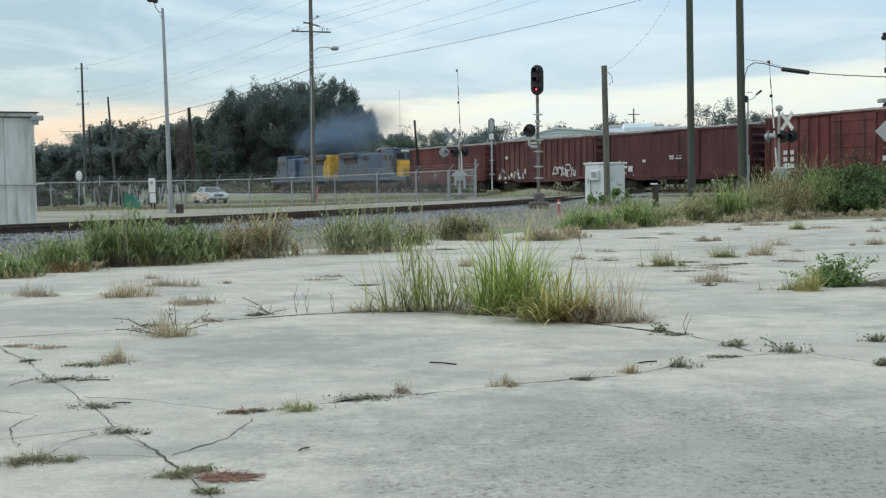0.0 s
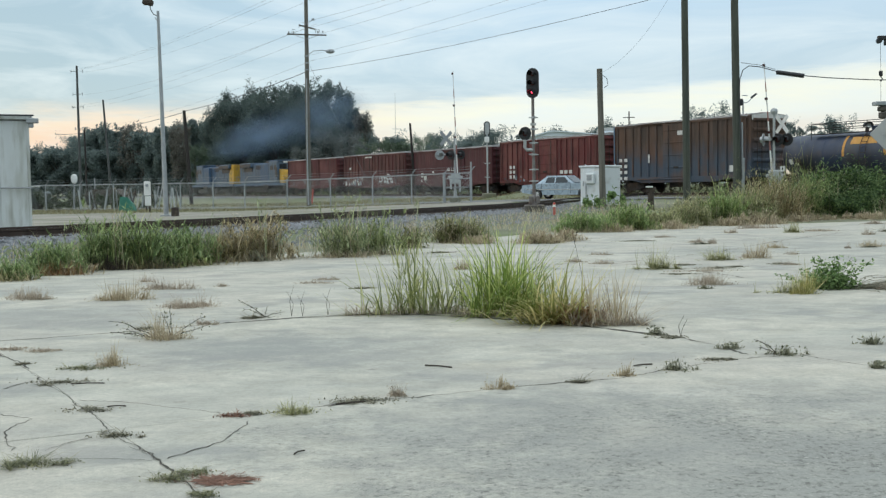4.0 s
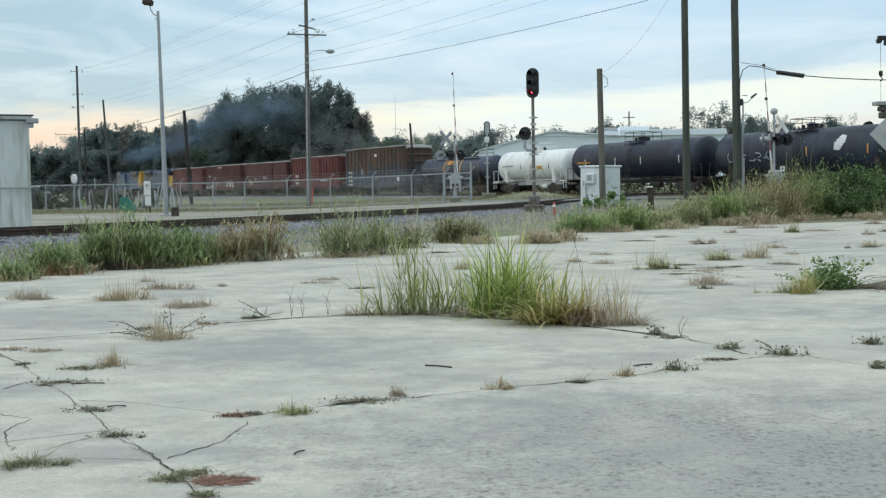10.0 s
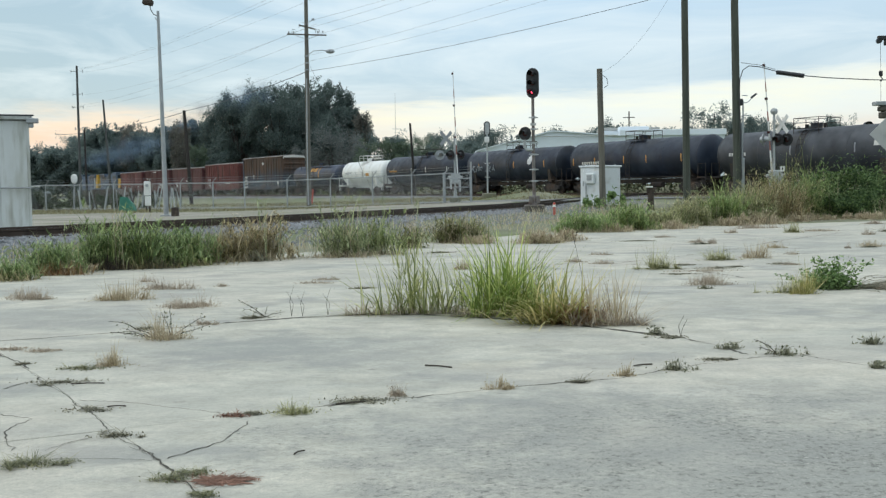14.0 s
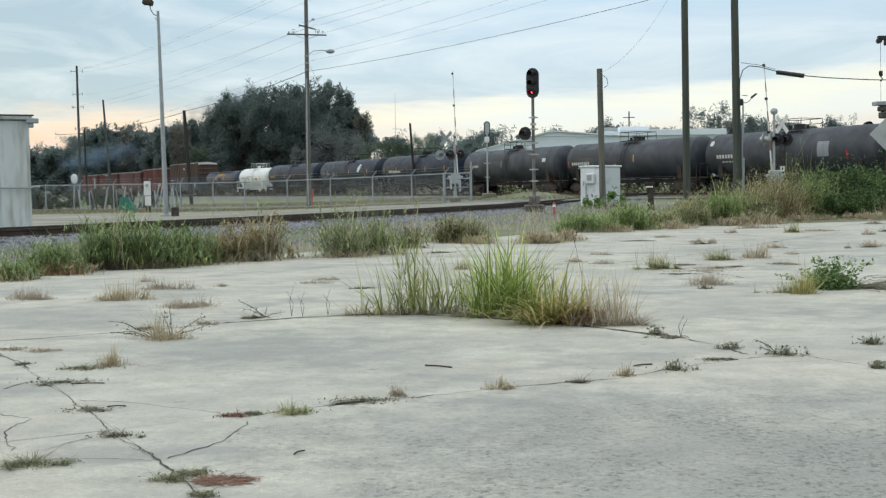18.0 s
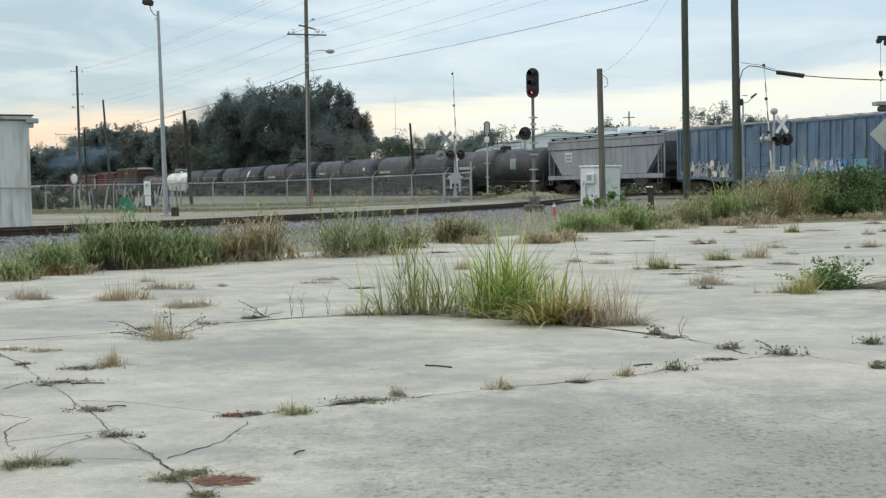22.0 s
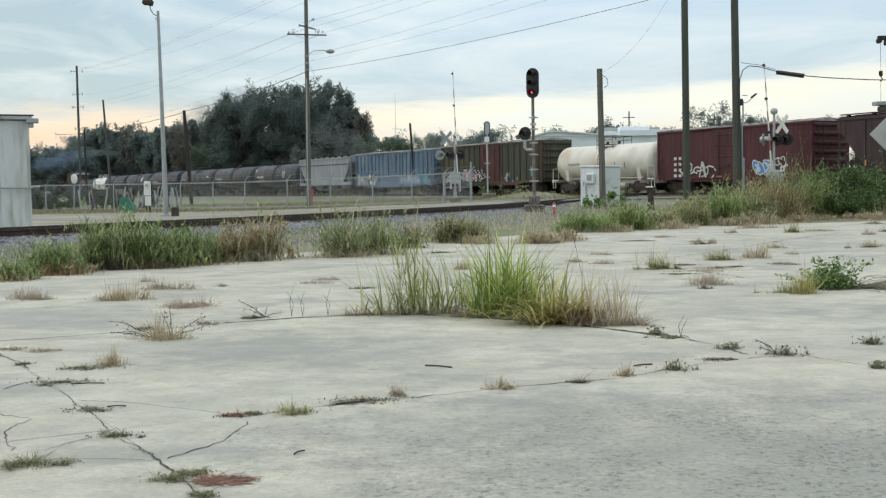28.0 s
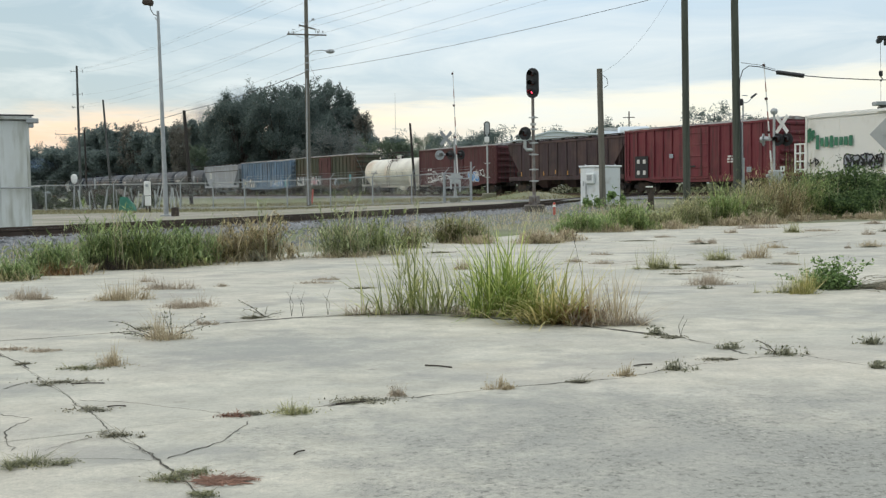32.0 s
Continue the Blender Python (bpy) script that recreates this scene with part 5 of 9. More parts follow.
def locomotive(label, length, cab_end, seed=0, nose_paint="yellow"):
    """A six-axle diesel: long hood, cab and low nose at one end (cab_end 1: forward)."""
    root = thing("locomotive", label, "locomotive", "cars of the train")
    c, hl = cab_end, length / 2

    def bx(name, x, y, z, sx, sy, sz, mat, ch=0.03, lab="", par=None):
        return part(name, Shape().box(c * x, y, z, sx, sy, sz, ch), mat, par or root, lab)

    bx("frame", 0, 0, 1.42, length, 3.0, 0.32, "loco_blue")
    part("fuel_tank", Shape().slab([(-0.9, 1.26), (0.9, 1.26), (1.3, 1.0), (1.2, 0.45), (0.9, 0.3), (-0.9, 0.3), (-1.2, 0.45), (-1.3, 1.0)], -2.4, 2.4, "x"), "under", root)
    bx("long_hood", -2.1, 0, 2.85, length - 6.6, 1.9, 2.6, "loco_grey", 0.06)
    bx("hood_top", -2.1, 0, 4.18, length - 6.7, 1.7, 0.18, "loco_blue", 0.05, "blue top of the hood")
    bx("radiator", -hl + 4.0, 0, 4.12, 4.2, 2.7, 0.62, "loco_grey", 0.08, "wide radiator section at the rear")
    bx("radiator_grille", -hl + 4.0, 1.37, 4.05, 3.9, 0.05, 0.5, "tank_black", 0.01)
    bx("air_intake", -hl + 4.2, 0.97, 3.5, 3.4, 0.05, 0.6, "tank_black", 0.01)
    bx("equipment_cabin", hl - 7.0, 0, 2.9, 2.6, 2.9, 2.5, "loco_blue", 0.06, "blue equipment cabinet behind the cab")
    cab = bx("cab", hl - 4.1, 0, 3.0, 3.0, 3.0, 2.9, "loco_grey", 0.12)
    bx("cab_roof", hl - 4.1, 0, 4.5, 3.2, 2.9, 0.16, "loco_blue", 0.06, "blue cab roof")
    bx("side_window", hl - 4.5, 1.5, 3.6, 0.9, 0.05, 0.62, "black", 0.02, par=cab)
    bx("door_window", hl - 2.9, 1.5, 3.0, 0.5, 0.05, 1.3, "black", 0.02, par=cab)
    bx("side_window", hl - 3.3, 1.5, 3.6, 0.7, 0.05, 0.62, "black", 0.02, par=cab)
    part("windshield", Shape().box(c * (hl - 2.6), 0.65, 3.75, 0.06, 1.0, 0.6, 0.02).box(c * (hl - 2.6), -0.65, 3.75, 0.06, 1.0, 0.6, 0.02), "glass", root)
    nose = Shape().slab([(c * (hl - 2.6), 1.55), (c * (hl - 2.6), 3.35), (c * (hl - 1.5), 3.05), (c * (hl - 1.15), 2.3), (c * (hl - 1.1), 1.55)], -1.15, 1.15)
    part("nose", nose, nose_paint, root, "yellow nose" if nose_paint == "yellow" else "")
    bx("rear_end", -hl + 1.9, 0, 3.0, 1.9, 1.96, 2.8, "yellow" if cab_end > 0 else "loco_grey", 0.06, "yellow end of the hood" if cab_end > 0 else "")
    for i in range(7):
        bx("hood_door", -hl + 3.1 + i * 1.15, 0.955, 2.7, 1.0, 0.03, 1.9, "loco_grey", 0.01)
    bx("hood_opening", -hl + 8.2, 0.97, 3.75, 1.9, 0.04, 0.55, "tank_black", 0.01, "dark louvred opening in the hood")
    bx("blue_panel", 0.6, 0.975, 2.9, 2.5, 0.03, 2.2, "loco_blue", 0.01, "blue panel on the hood side")
    for i in range(3):
        bx("louvre", -hl + 3.0 + 1.3 * i, 1.40, 4.05, 1.0, 0.02, 0.4, "tank_black", 0.01)
    bx("number_board", hl - 2.55, 0.0, 4.32, 0.06, 1.2, 0.22, "white", 0.01)
    bx("step_well", hl - 0.5, 1.46, 0.95, 0.7, 0.06, 0.7, "under", 0.02)
    bx("battery_box", hl - 6.6, 1.46, 1.15, 1.8, 0.10, 0.5, "under", 0.03)
    bx("exhaust_stack", 0.4, 0, 4.4, 1.0, 0.7, 0.4, "black", 0.04)
    for y in (-1.42, 1.42):
        h = Shape()
        for i in range(9):
            x = c * (-hl + 0.8 + i * (length - 5.5) / 8)
            h.rod((x, y, 1.5), (x, y, 2.5), 0.025, n=5)
        h.rod((c * (-hl + 0.8), y, 2.5), (c * (hl - 4.7), y, 2.5), 0.025, n=5)
        part("hand_rail", h, "loco_grey", root)
    for sx in (-1, 1):
        part("pilot", Shape().box(sx * (hl - 0.15), 0, 0.8, 0.25, 2.9, 1.1, 0.04), "under", root)
        tr = part("truck", Shape().box(sx * (hl - 4.4), 1.1, 0.6, 4.4, 0.25, 0.42, 0.06).box(sx * (hl - 4.4), -1.1, 0.6, 4.4, 0.25, 0.42, 0.06).box(sx * (hl - 4.4), 0, 0.8, 4.0, 1.8, 0.3, 0.03), "under", root)
        for dx in (-1.7, 0, 1.7):
            for y in (-0.755, 0.755):
                w = part("wheel", wheel_mesh, "under", tr)
                w.location = (sx * (hl - 4.4) + dx, y, 0.5)
    s = Shape()
    for i in range(3):
        s.slab([(c * (hl - 7.9 + i * 0.75), 2.3), (c * (hl - 7.4 + i * 0.75), 2.3), (c * (hl - 7.4 + i * 0.75), 3.5), (c * (hl - 7.9 + i * 0.75), 3.5)], 1.455, 1.465)
    part("emblem", s, "loco_blue" if seed else "loco_grey", root, "plain blocks where the railway's letters are")
    return root


TRAIN = []      # (thing, place of its middle along the train)


def enter(root, mid):
    TRAIN.append((root[0] if isinstance(root, tuple) else root, mid))
    return root


r8 = random.Random(8)
enter(locomotive("grey and blue diesel locomotive leading the freight train", 18.6, 1, 0, "loco_blue"), 109.4)
enter(locomotive("grey, blue and yellow diesel locomotive coupled back to back", 18.6, -1, 1), 90.2)

car, sill, eave = enter(boxcar("plain dull oxide-red steel boxcar with a single sliding door", 14.6, 4.45, "box_red", ribs=12, door=2.6, door_x=-1.0, seed=1, plain=True), 72.5)
smears(car, -5.5, 6.3, 1.05, 2.0, 5, 26, ("graf_dull", "box_orange", "box_lowblue"))
car, sill, eave = enter(boxcar("faded brown-red ribbed boxcar with a plug door", 14.6, 4.5, "box_faded", ribs=18, door=2.6, door_x=1.4, seed=2), 55.85)
smears(car, 2.6, 7.0, 1.02, 2.1, 9, 30, ("graf_dull", "reefer", "hopper_grey"))
graffiti(car, -4.6, -1.5, 1.1, 2.2, 12, 5, w=0.09)
marks(car, [(5.6, 2.9, 0.4, 0.25), (1.0, 4.05, 1.6, 0.14)])
car, sill, eave = enter(boxcar("plain dark maroon steel boxcar with white stencils", 15.0, 4.45, "box_dark", ribs=12, door=2.6, door_x=-1.4, seed=3, plain=True), 39.4)
marks(car, [(5.4, 2.05, 0.42, 0.16), (5.4, 1.75, 0.42, 0.16), (4.8, 1.6, 0.5, 0.42), (3.2, 2.15, 0.36, 0.2), (5.5, 1.3, 0.3, 0.14)] + data_blocks(r8, -0.1, 2.4, 1.6, 2, 0.1))
smears(car, 2.9, 3.6, 1.5, 2.0, 15, 3, ("box_orange",))
smears(car, 3.6, 5.0, 1.05, 1.5, 16, 5, ("box_orange", "graf_dull"))
car, sill, eave = enter(boxcar("faded orange-red ribbed boxcar with a wide plug door", 14.4, 4.72, "box_orange", ribs=18, door=3.2, door_x=0.1, seed=4), 23.35)
marks(car, [(5.4 - 0.55 * i, 2.3 - 0.42 * j, 0.32, 0.26) for i in range(2) for j in range(3)] + [(-2.2 - 0.62 * i, 1.75, 0.42, 0.28) for i in range(3)])
smears(car, 3.2, 6.6, 1.05, 1.7, 31, 12, ("graf_dull", "box_brown"))
smears(car, -1.4, 1.5, 1.1, 2.4, 32, 16, ("box_brown", "mark_tan", "box_red"))
car, sill, eave = enter(boxcar("tall rusty brown high-cube boxcar with a faded blue lower band", 14.3, 5.2, "box_brown", ribs=16, door=2.9, door_x=0.0, seed=5, front_edge="box_blue", end_cap="box_brown"), 7.2)
marks(car, [(6.3 - 0.62 * i, 2.45 - 0.45 * j, 0.36, 0.24) for i in range(2) for j in range(4)] + [(-0.4, 4.2, 0.6, 0.3), (-5.5, 1.6, 0.5, 0.42)] + [(3.0, 2.5, 0.16, 0.6)])

navy = [("emblem", "mark_orange", 0.1, 3.0, 1.9, 0.42), ("emblem", "mark_orange", 1.5, 2.7, 0.18, 1.2), ("emblem", "mark_orange", -1.5, 2.7, 0.18, 1.2), ("placard", "stencil", 5.6, 1.9, 0.3, 0.3)]
enter(tank_car("small dark navy tank car with an ochre emblem", 13.4, 1.22, 2.30, "tank_navy", 1, patches=navy, long_walk=True), -8.65)
white = [("placard", "mark_orange", -1.6, 2.2, 0.8, 0.3)] + bar_rows(3.2, 2.4, 1.8, 0.14, 7, "hopper_grey") + [("bracket", "black", x, 2.3, 0.09, 0.4) for x in (1.2, -0.4, -3.0)]
enter(tank_car("clean white tank car with white platform and railings", 10.6, 1.31, 2.38, "tank_white", 2, walk_part="white", plat="white", patches=white), -21.9)
tick = lambda xs, z=2.6, m="mark_orange": [("reflector", m, x, z, 0.10, 0.55) for x in xs]
enter(tank_car("black tank car with pale reflector strips", 15.3, 1.42, 2.50, "tank_black", 3, patches=tick((5.4, 1.6, -1.4, -5.6), 2.4, "stencil") + bar_rows(5.6, 2.4, 1.7, 0.16, 9, "mark_orange")), -35.5)
spl = [("paint_patch", "graf_white", -3.0 - 0.13 * i, 2.75 + 0.07 * i, 0.15, 0.95 - 0.2 * abs(i - 2.5)) for i in range(6)] + tick((5.0, -0.8, -5.4), 2.5)
car = enter(tank_car("black tank car with a white paint splash on its side", 15.3, 1.42, 2.52, "tank_black", 4, patches=spl), -52.0)
tank_scrawl(car, 1.42, 2.52, 2.3, 5.9, 1.95, 2.7, 81, 6)
enter(tank_car("black tank car with ochre reflectors and white lettering", 15.9, 1.47, 2.56, "tank_black", 5, patches=tick((7.0, 4.2, 0.6, -2.0, -5.8), 2.5) + bar_rows(4.6, 2.35, 2.6, 0.24, 9) + bar_rows(4.6, 1.95, 2.0, 0.08, 6)), -68.65)
dull = lambda: [("dull_patch", "black", 1.2, 3.2, 2.6, 0.6)]
enter(tank_car("sooty black tank car with dull patches", 15.5, 1.44, 2.52, "tank_sooty", 6, patches=dull() + bar_rows(5.4, 2.5, 1.6, 0.2, 7) + tick((0.8, -4.2), 2.6, "hopper_grey") + [("placard", "stencil", -5.8, 2.8, 0.5, 0.3)]), -85.35)
enter(tank_car("black tank car with white lettering and orange marks", 15.5, 1.44, 2.52, "tank_sooty", 7, patches=tick((7.0,), 2.3, "orange") + [("dull_patch", "black", 5.0, 3.1, 3.4, 0.6)] + bar_rows(5.4, 2.35, 2.4, 0.22, 9) + bar_rows(5.0, 2.0, 1.8, 0.08, 6) + tick((-1.2,), 2.6, "mark_orange")), -101.7)
enter(tank_car("black tank car with a grey placard and white lettering", 15.0, 1.44, 2.52, "tank_sooty", 8, patches=[("dull_patch", "black", 0.6, 3.1, 3.0, 0.5)] + bar_rows(4.8, 2.4, 2.4, 0.24, 9) + bar_rows(4.6, 2.05, 1.8, 0.08, 6) + [("placard", "hopper_grey", -3.2, 2.6, 0.9, 0.9), ("placard", "stencil", 6.6, 3.3, 0.32, 0.32)] + tick((-5.0,), 2.2, "red")), -117.7)

hop = enter(hopper_car("grey covered hopper car with sloping ends and dark roof hatches", 14.9, 4.5, "hopper_grey", "hopper_grey"), -133.6)
marks(hop, [(4.3, 2.9, 0.95, 0.75)], "stencil", HALF + 0.02)
marks(hop, [(4.3, 3.02, 0.7, 0.18), (4.3, 2.74, 0.7, 0.18)], "hopper_grey", HALF + 0.035)

car, sill, eave = enter(boxcar("light blue ribbed boxcar with weathered graffiti along the sill", 17.6, 4.62, "box_blue", ribs=20, door=3.1, door_x=-0.2, seed=6), -151.1)
smears(car, 3.4, 8.2, 1.05, 2.4, 40, 90, ("graf_dull", "box_lowblue", "hopper_grey", "tank_cream"))
smears(car, -6.2, -1.9, 1.05, 2.2, 41, 80, ("graf_dull", "graf_blue", "hopper_grey"))
graffiti(car, 4.0, 7.8, 1.15, 2.2, 42, 5, "graf_dull", 0.08)
graffiti(car, -5.8, -2.5, 1.1, 2.0, 43, 5, "graf_white", 0.06)
marks(car, [(-7.2, 1.5, 0.95, 0.85)], "mark_teal", name="graffiti_patch")
smears(car, -8.4, -6.9, 1.15, 2.0, 44, 8, ("mark_teal", "graf_dull"))
car, sill, eave = enter(boxcar("olive and rust boxcar with a red door and large white graffiti", 17.0, 4.70, "box_green", ribs=18, door=3.2, door_x=-0.4, door_paint="box_dark", seed=7), -169.9)
bubble_graffiti(car, 4.6, 7.9, 1.05, 2.25, 51, 6, "graf_white", "stencil_black", "graf_dull", 0.09)
bubble_graffiti(car, 0.2, 4.4, 1.05, 2.35, 52, 8, "graf_white", "stencil_black", "graf_dull", 0.10)
graffiti(car, 1.5, 4.2, 1.2, 2.2, 54, 4, "graf_pink", 0.07, y=HALF + 0.13)
graffiti(car, 0.4, 7.8, 1.1, 2.3, 55, 9, "graf_white", 0.06, y=HALF + 0.135)
smears(car, -5.0, -2.2, 1.05, 2.0, 53, 14, ("graf_dull", "box_brown"))
marks(car, [(-7.2, 1.9, 0.5, 0.8)], "mark_teal", name="placard")
cream = bar_rows(3.4, 2.3, 1.6, 0.18, 7, "hopper_grey") + [("bracket", "under", x, 2.1, 0.06, 0.5) for x in (-1.8, -3.0)]
enter(tank_car("cream tank car streaked with rust below its platform", 12.4, 1.40, 2.38, "tank_cream", 9, walk_part="hopper_brown", plat="tank_cream", patches=cream), -186.2)
car, sill, eave = enter(boxcar("plain dark maroon boxcar with white and blue graffiti", 14.4, 4.55, "box_dark", ribs=12, door=2.8, door_x=0.0, seed=8, plain=True), -200.35)
graffiti(car, 1.3, 4.4, 0.95, 2.25, 61, 3, "graf_white", 0.10)
smears(car, -0.5, 1.0, 1.05, 2.0, 62, 10, ("mark_tan", "graf_pink"))
bubble_graffiti(car, -4.2, -2.4, 1.1, 2.1, 63, 2, "graf_blue", "graf_white", None, 0.06)
graffiti(car, -5.3, -3.6, 1.6, 2.3, 64, 3, "graf_white", 0.07)
marks(car, [(5.2 - 0.5 * i, 2.4 - 0.4 * j, 0.28, 0.2) for i in range(2) for j in range(4)])
enter(hopper_car("rusty brown covered hopper car with ochre stripes", 16.4, 4.55, "hopper_brown", "hopper_brown", ribs=10, ochre=True), -217.5)
car, sill, eave = enter(boxcar("bright red ribbed boxcar with black placard blocks", 15.4, 4.82, "box_bright", ribs=16, door=3.0, door_x=0.1, seed=9), -233.3)
marks(car, [(5.7, 1.9, 1.5, 1.6)], "stencil_black", name="black_panel")
marks(car, [(5.7 + 0.34 * i, 1.9 + 0.4 * j, 0.3, 0.3) for i in (-1, 1) for j in (-1, 1)], "stencil", HALF + 0.105)
marks(car, data_blocks(r8, -3.6, 2.4, 1.0, 3), "stencil")
marks(car, [(-5.2, 1.5, 0.42, 0.34), (2.4, 2.6, 0.4, 0.3)], "graf_dull")
car, sill, eave = enter(boxcar("white refrigerator boxcar with a green emblem and graffiti", 15.6, 4.80, "reefer", roof="reefer", ribs=10, door=2.6, door_x=-1.5, seed=10, plain=True), -251.0)
green = [(6.8 - 0.36 * i, 3.0, 0.26, (0.85, 0.5, 0.6, 0.7, 0.5, 0.5, 0.5, 0.6)[i]) for i in range(8)]
marks(car, green, "mark_green", name="emblem")
marks(car, [(7.5 - 0.13 * i, 3.4 + 0.12 * (i % 2), 0.2, 0.8 - 0.12 * i) for i in range(4)], "mark_green", name="emblem_leaf")
bubble_graffiti(car, 2.0, 4.8, 1.35, 2.2, 71, 5, "hopper_grey", "stencil_black", None, 0.09)
fr = Shape()
for x in (7.95, 8.35, 8.75):
    fr.rod((x, HALF - 0.1, 1.2), (x, HALF - 0.1, 3.0), 0.06, n=6)
for z in (1.4, 1.9, 2.4, 2.95):
    fr.rod((7.8, HALF - 0.1, z), (8.75, HALF - 0.1, z), 0.05, n=6)
part("end_ladder_frame", fr, "white", car, "white end ladder frame")
graffiti(car, 6.7, 7.5, 1.5, 2.1, 73, 2, "stencil_black", 0.08)
bubble_graffiti(car, -3.5, 1.4, 1.2, 2.2, 74, 6, "hopper_grey", "mark_green", None, 0.09)
# ---- poles, wires, signals, fence, buildings ----


def gz(x, y):
    return ground_z(x, y) if not on_slab(x, y) else 0.0


def round_pole(name, label, category, x, y, top, r0, r1, mat, lean=(0, 0), group="", z=None):
    """A tapered pole on the ground, leaning by the offset of its top."""
    z0 = (gz(x, y) if z is None else z) - 0.1
    root = thing(name, label, category, group, at=pose(x, y, z0))
    h, n = top - z0, 7
    s = Shape().pipe([(lean[0] * i / n, lean[1] * i / n, h * i / n) for i in range(n + 1)], r0, 12, r1)
    part("shaft", s, mat, root, smooth=True)
    return root, h


def insulator(root, x, y, z):
    part("insulator", Shape().lathe([(z, 0.02), (z + 0.05, 0.06), (z + 0.1, 0.035), (z + 0.14, 0.07), (z + 0.2, 0.03), (z + 0.22, 0.0)], 8, "z", (x, y, 0)), "galv", root, smooth=True)


# big service pole with cross arm and street lamp
root, h = round_pole("utility_pole", "tall weathered wooden utility pole with cross arm and lamp", "utility pole", -9.91, 82.0, 17.2, 0.19, 0.13, "pole_wood", (0.1, 0))
part("crossarm", Shape().box(0, 0, 0, 2.9, 0.1, 0.095, 0.01, Matrix.Translation((0.12, -0.2, 12.7)) @ Matrix.Rotation(radians(2.5), 4, "Y")), "pole_wood", root)
part("crossarm", Shape().box(0, 0, 0, 2.4, 0.1, 0.09, 0.01, Matrix.Translation((0.12, 0.2, 13.3)) @ Matrix.Rotation(radians(68), 4, "Z")), "pole_wood", root)
part("crossarm", Shape().box(0.12, -0.2, 16.0 - 0.3, 2.6, 0.12, 0.14, 0.01), "pole_wood", root)
part("brace", Shape().pipe([(-0.7, -0.22, 12.66), (0.1, -0.2, 12.35), (0.9, -0.22, 12.62)], 0.016), "galv", root)
part("bracket", Shape().pipe([(-0.5, -0.2, 13.25), (0.1, -0.2, 13.45), (0.55, -0.2, 13.75)], 0.022).box(0.6, -0.2, 13.8, 0.2, 0.12, 0.16, 0.02), "galv", root)
for x in (-1.2, -0.85, 0.95, 1.3):
    insulator(root, x, -0.2, 12.77)
part("switch", Shape().pipe([(-1.0, -0.25, 12.8), (-0.9, -0.3, 13.1), (-0.7, -0.25, 13.05)], 0.014), "black", root)
part("switch", Shape().pipe([(0.75, -0.25, 12.8), (0.85, -0.3, 13.08), (1.05, -0.25, 13.05), (1.1, -0.25, 12.75)], 0.014), "black", root)
arm = part("lamp_arm", Shape().pipe([(0.1, -0.1, 11.2), (0.6, -0.2, 11.5), (1.2, -0.25, 11.55), (1.55, -0.25, 11.5)], 0.03), "galv", root)
part("lamp_head", Shape().lathe([(1.5, 0.02), (1.55, 0.1), (1.75, 0.17), (2.05, 0.15), (2.15, 0.02)], 10, "x", (0, -0.25, 11.45)), "galv", arm, smooth=True)
part("riser_conduit", Shape().pipe([(-0.02, -0.24, 0.2), (-0.02, -0.22, 4.6), (0.05, -0.2, 9.5)], 0.045), "galv", root)
part("guy_marker", Shape().rod((0.28, -0.4, 0.3), (0.36, -0.45, 1.35), 0.06, n=8), "orange", root, "orange guy-wire marker sleeve")
for z in (10.1, 10.6, 11.1):
    part("clamp", Shape().lathe([(z, 0.15), (z, 0.19), (z + 0.1, 0.19), (z + 0.1, 0.15)], 10, "z", (0.06, 0, 0)), "galv", root)

root, h = round_pole("utility_pole", "tall dark wooden utility pole with side insulators", "utility pole", -62.2, 190.0, 23.2, 0.24, 0.17, "pole_grey", group="far poles")
for z, w in ((22.2, 1.0), (18.3, 0.8), (16.1, 0.9), (12.4, 0.6)):
    part("insulator_arm", Shape().rod((-w, 0, z), (w, 0, z + 0.1), 0.03, n=6), "pole_dark", root)
    for x in (-w, w):
        part("insulator", Shape().rod((x, 0, z - 0.2), (x, 0, z + 0.3), 0.06, n=8), "galv", root)
round_pole("utility_pole", "short dark wooden pole before the trees", "utility pole", -54.7, 170.0, 11.3, 0.17, 0.12, "pole_dark", (-0.1, 0), "far poles")
round_pole("utility_pole", "leaning grey wooden pole before the trees", "utility pole", -47.9, 160.0, 14.85, 0.19, 0.13, "pole_grey", (-0.85, 0), "far poles")
round_pole("utility_pole", "dark leaning wooden pole carrying the low cable", "utility pole", -25.0, 110.0, 9.47, 0.2, 0.15, "pole_dark", (-0.5, 0), "far poles")
round_pole("utility_pole", "dark leaning wooden pole beside the main track", "utility pole", -2.7, 112.0, 8.0, 0.14, 0.11, "pole_dark", (-0.45, 0), "far poles")
round_pole("signal_pole", "grey-brown wooden pole beside the relay cabinet", "pole", 7.43, 51.0, 6.77, 0.15, 0.13, "pole_wood", (-0.12, 0))
root, h = round_pole("utility_pole", "tall greenish treated utility pole in the weeds", "utility pole", 11.98, 54.0, 15.8, 0.18, 0.15, "pole_green", (-0.15, 0), "roadside poles")
part("crossarm", Shape().box(-0.1, 0, 15.0, 2.6, 0.12, 0.14, 0.01), "pole_wood", root)
root, h = round_pole("utility_pole", "tall greenish treated utility pole with a cable riser", "utility pole", 13.405, 50.0, 15.2, 0.185, 0.15, "pole_green", (-0.25, 0), "roadside poles")
part("cable_riser", Shape().rod((0.2, -0.05, 0.4), (0.17, -0.05, 4.2), 0.04, n=8).rod((0.2, -0.07, 0.4), (0.2, -0.07, 2.6), 0.085, n=8), "galv", root, "grey cable guard on the pole")
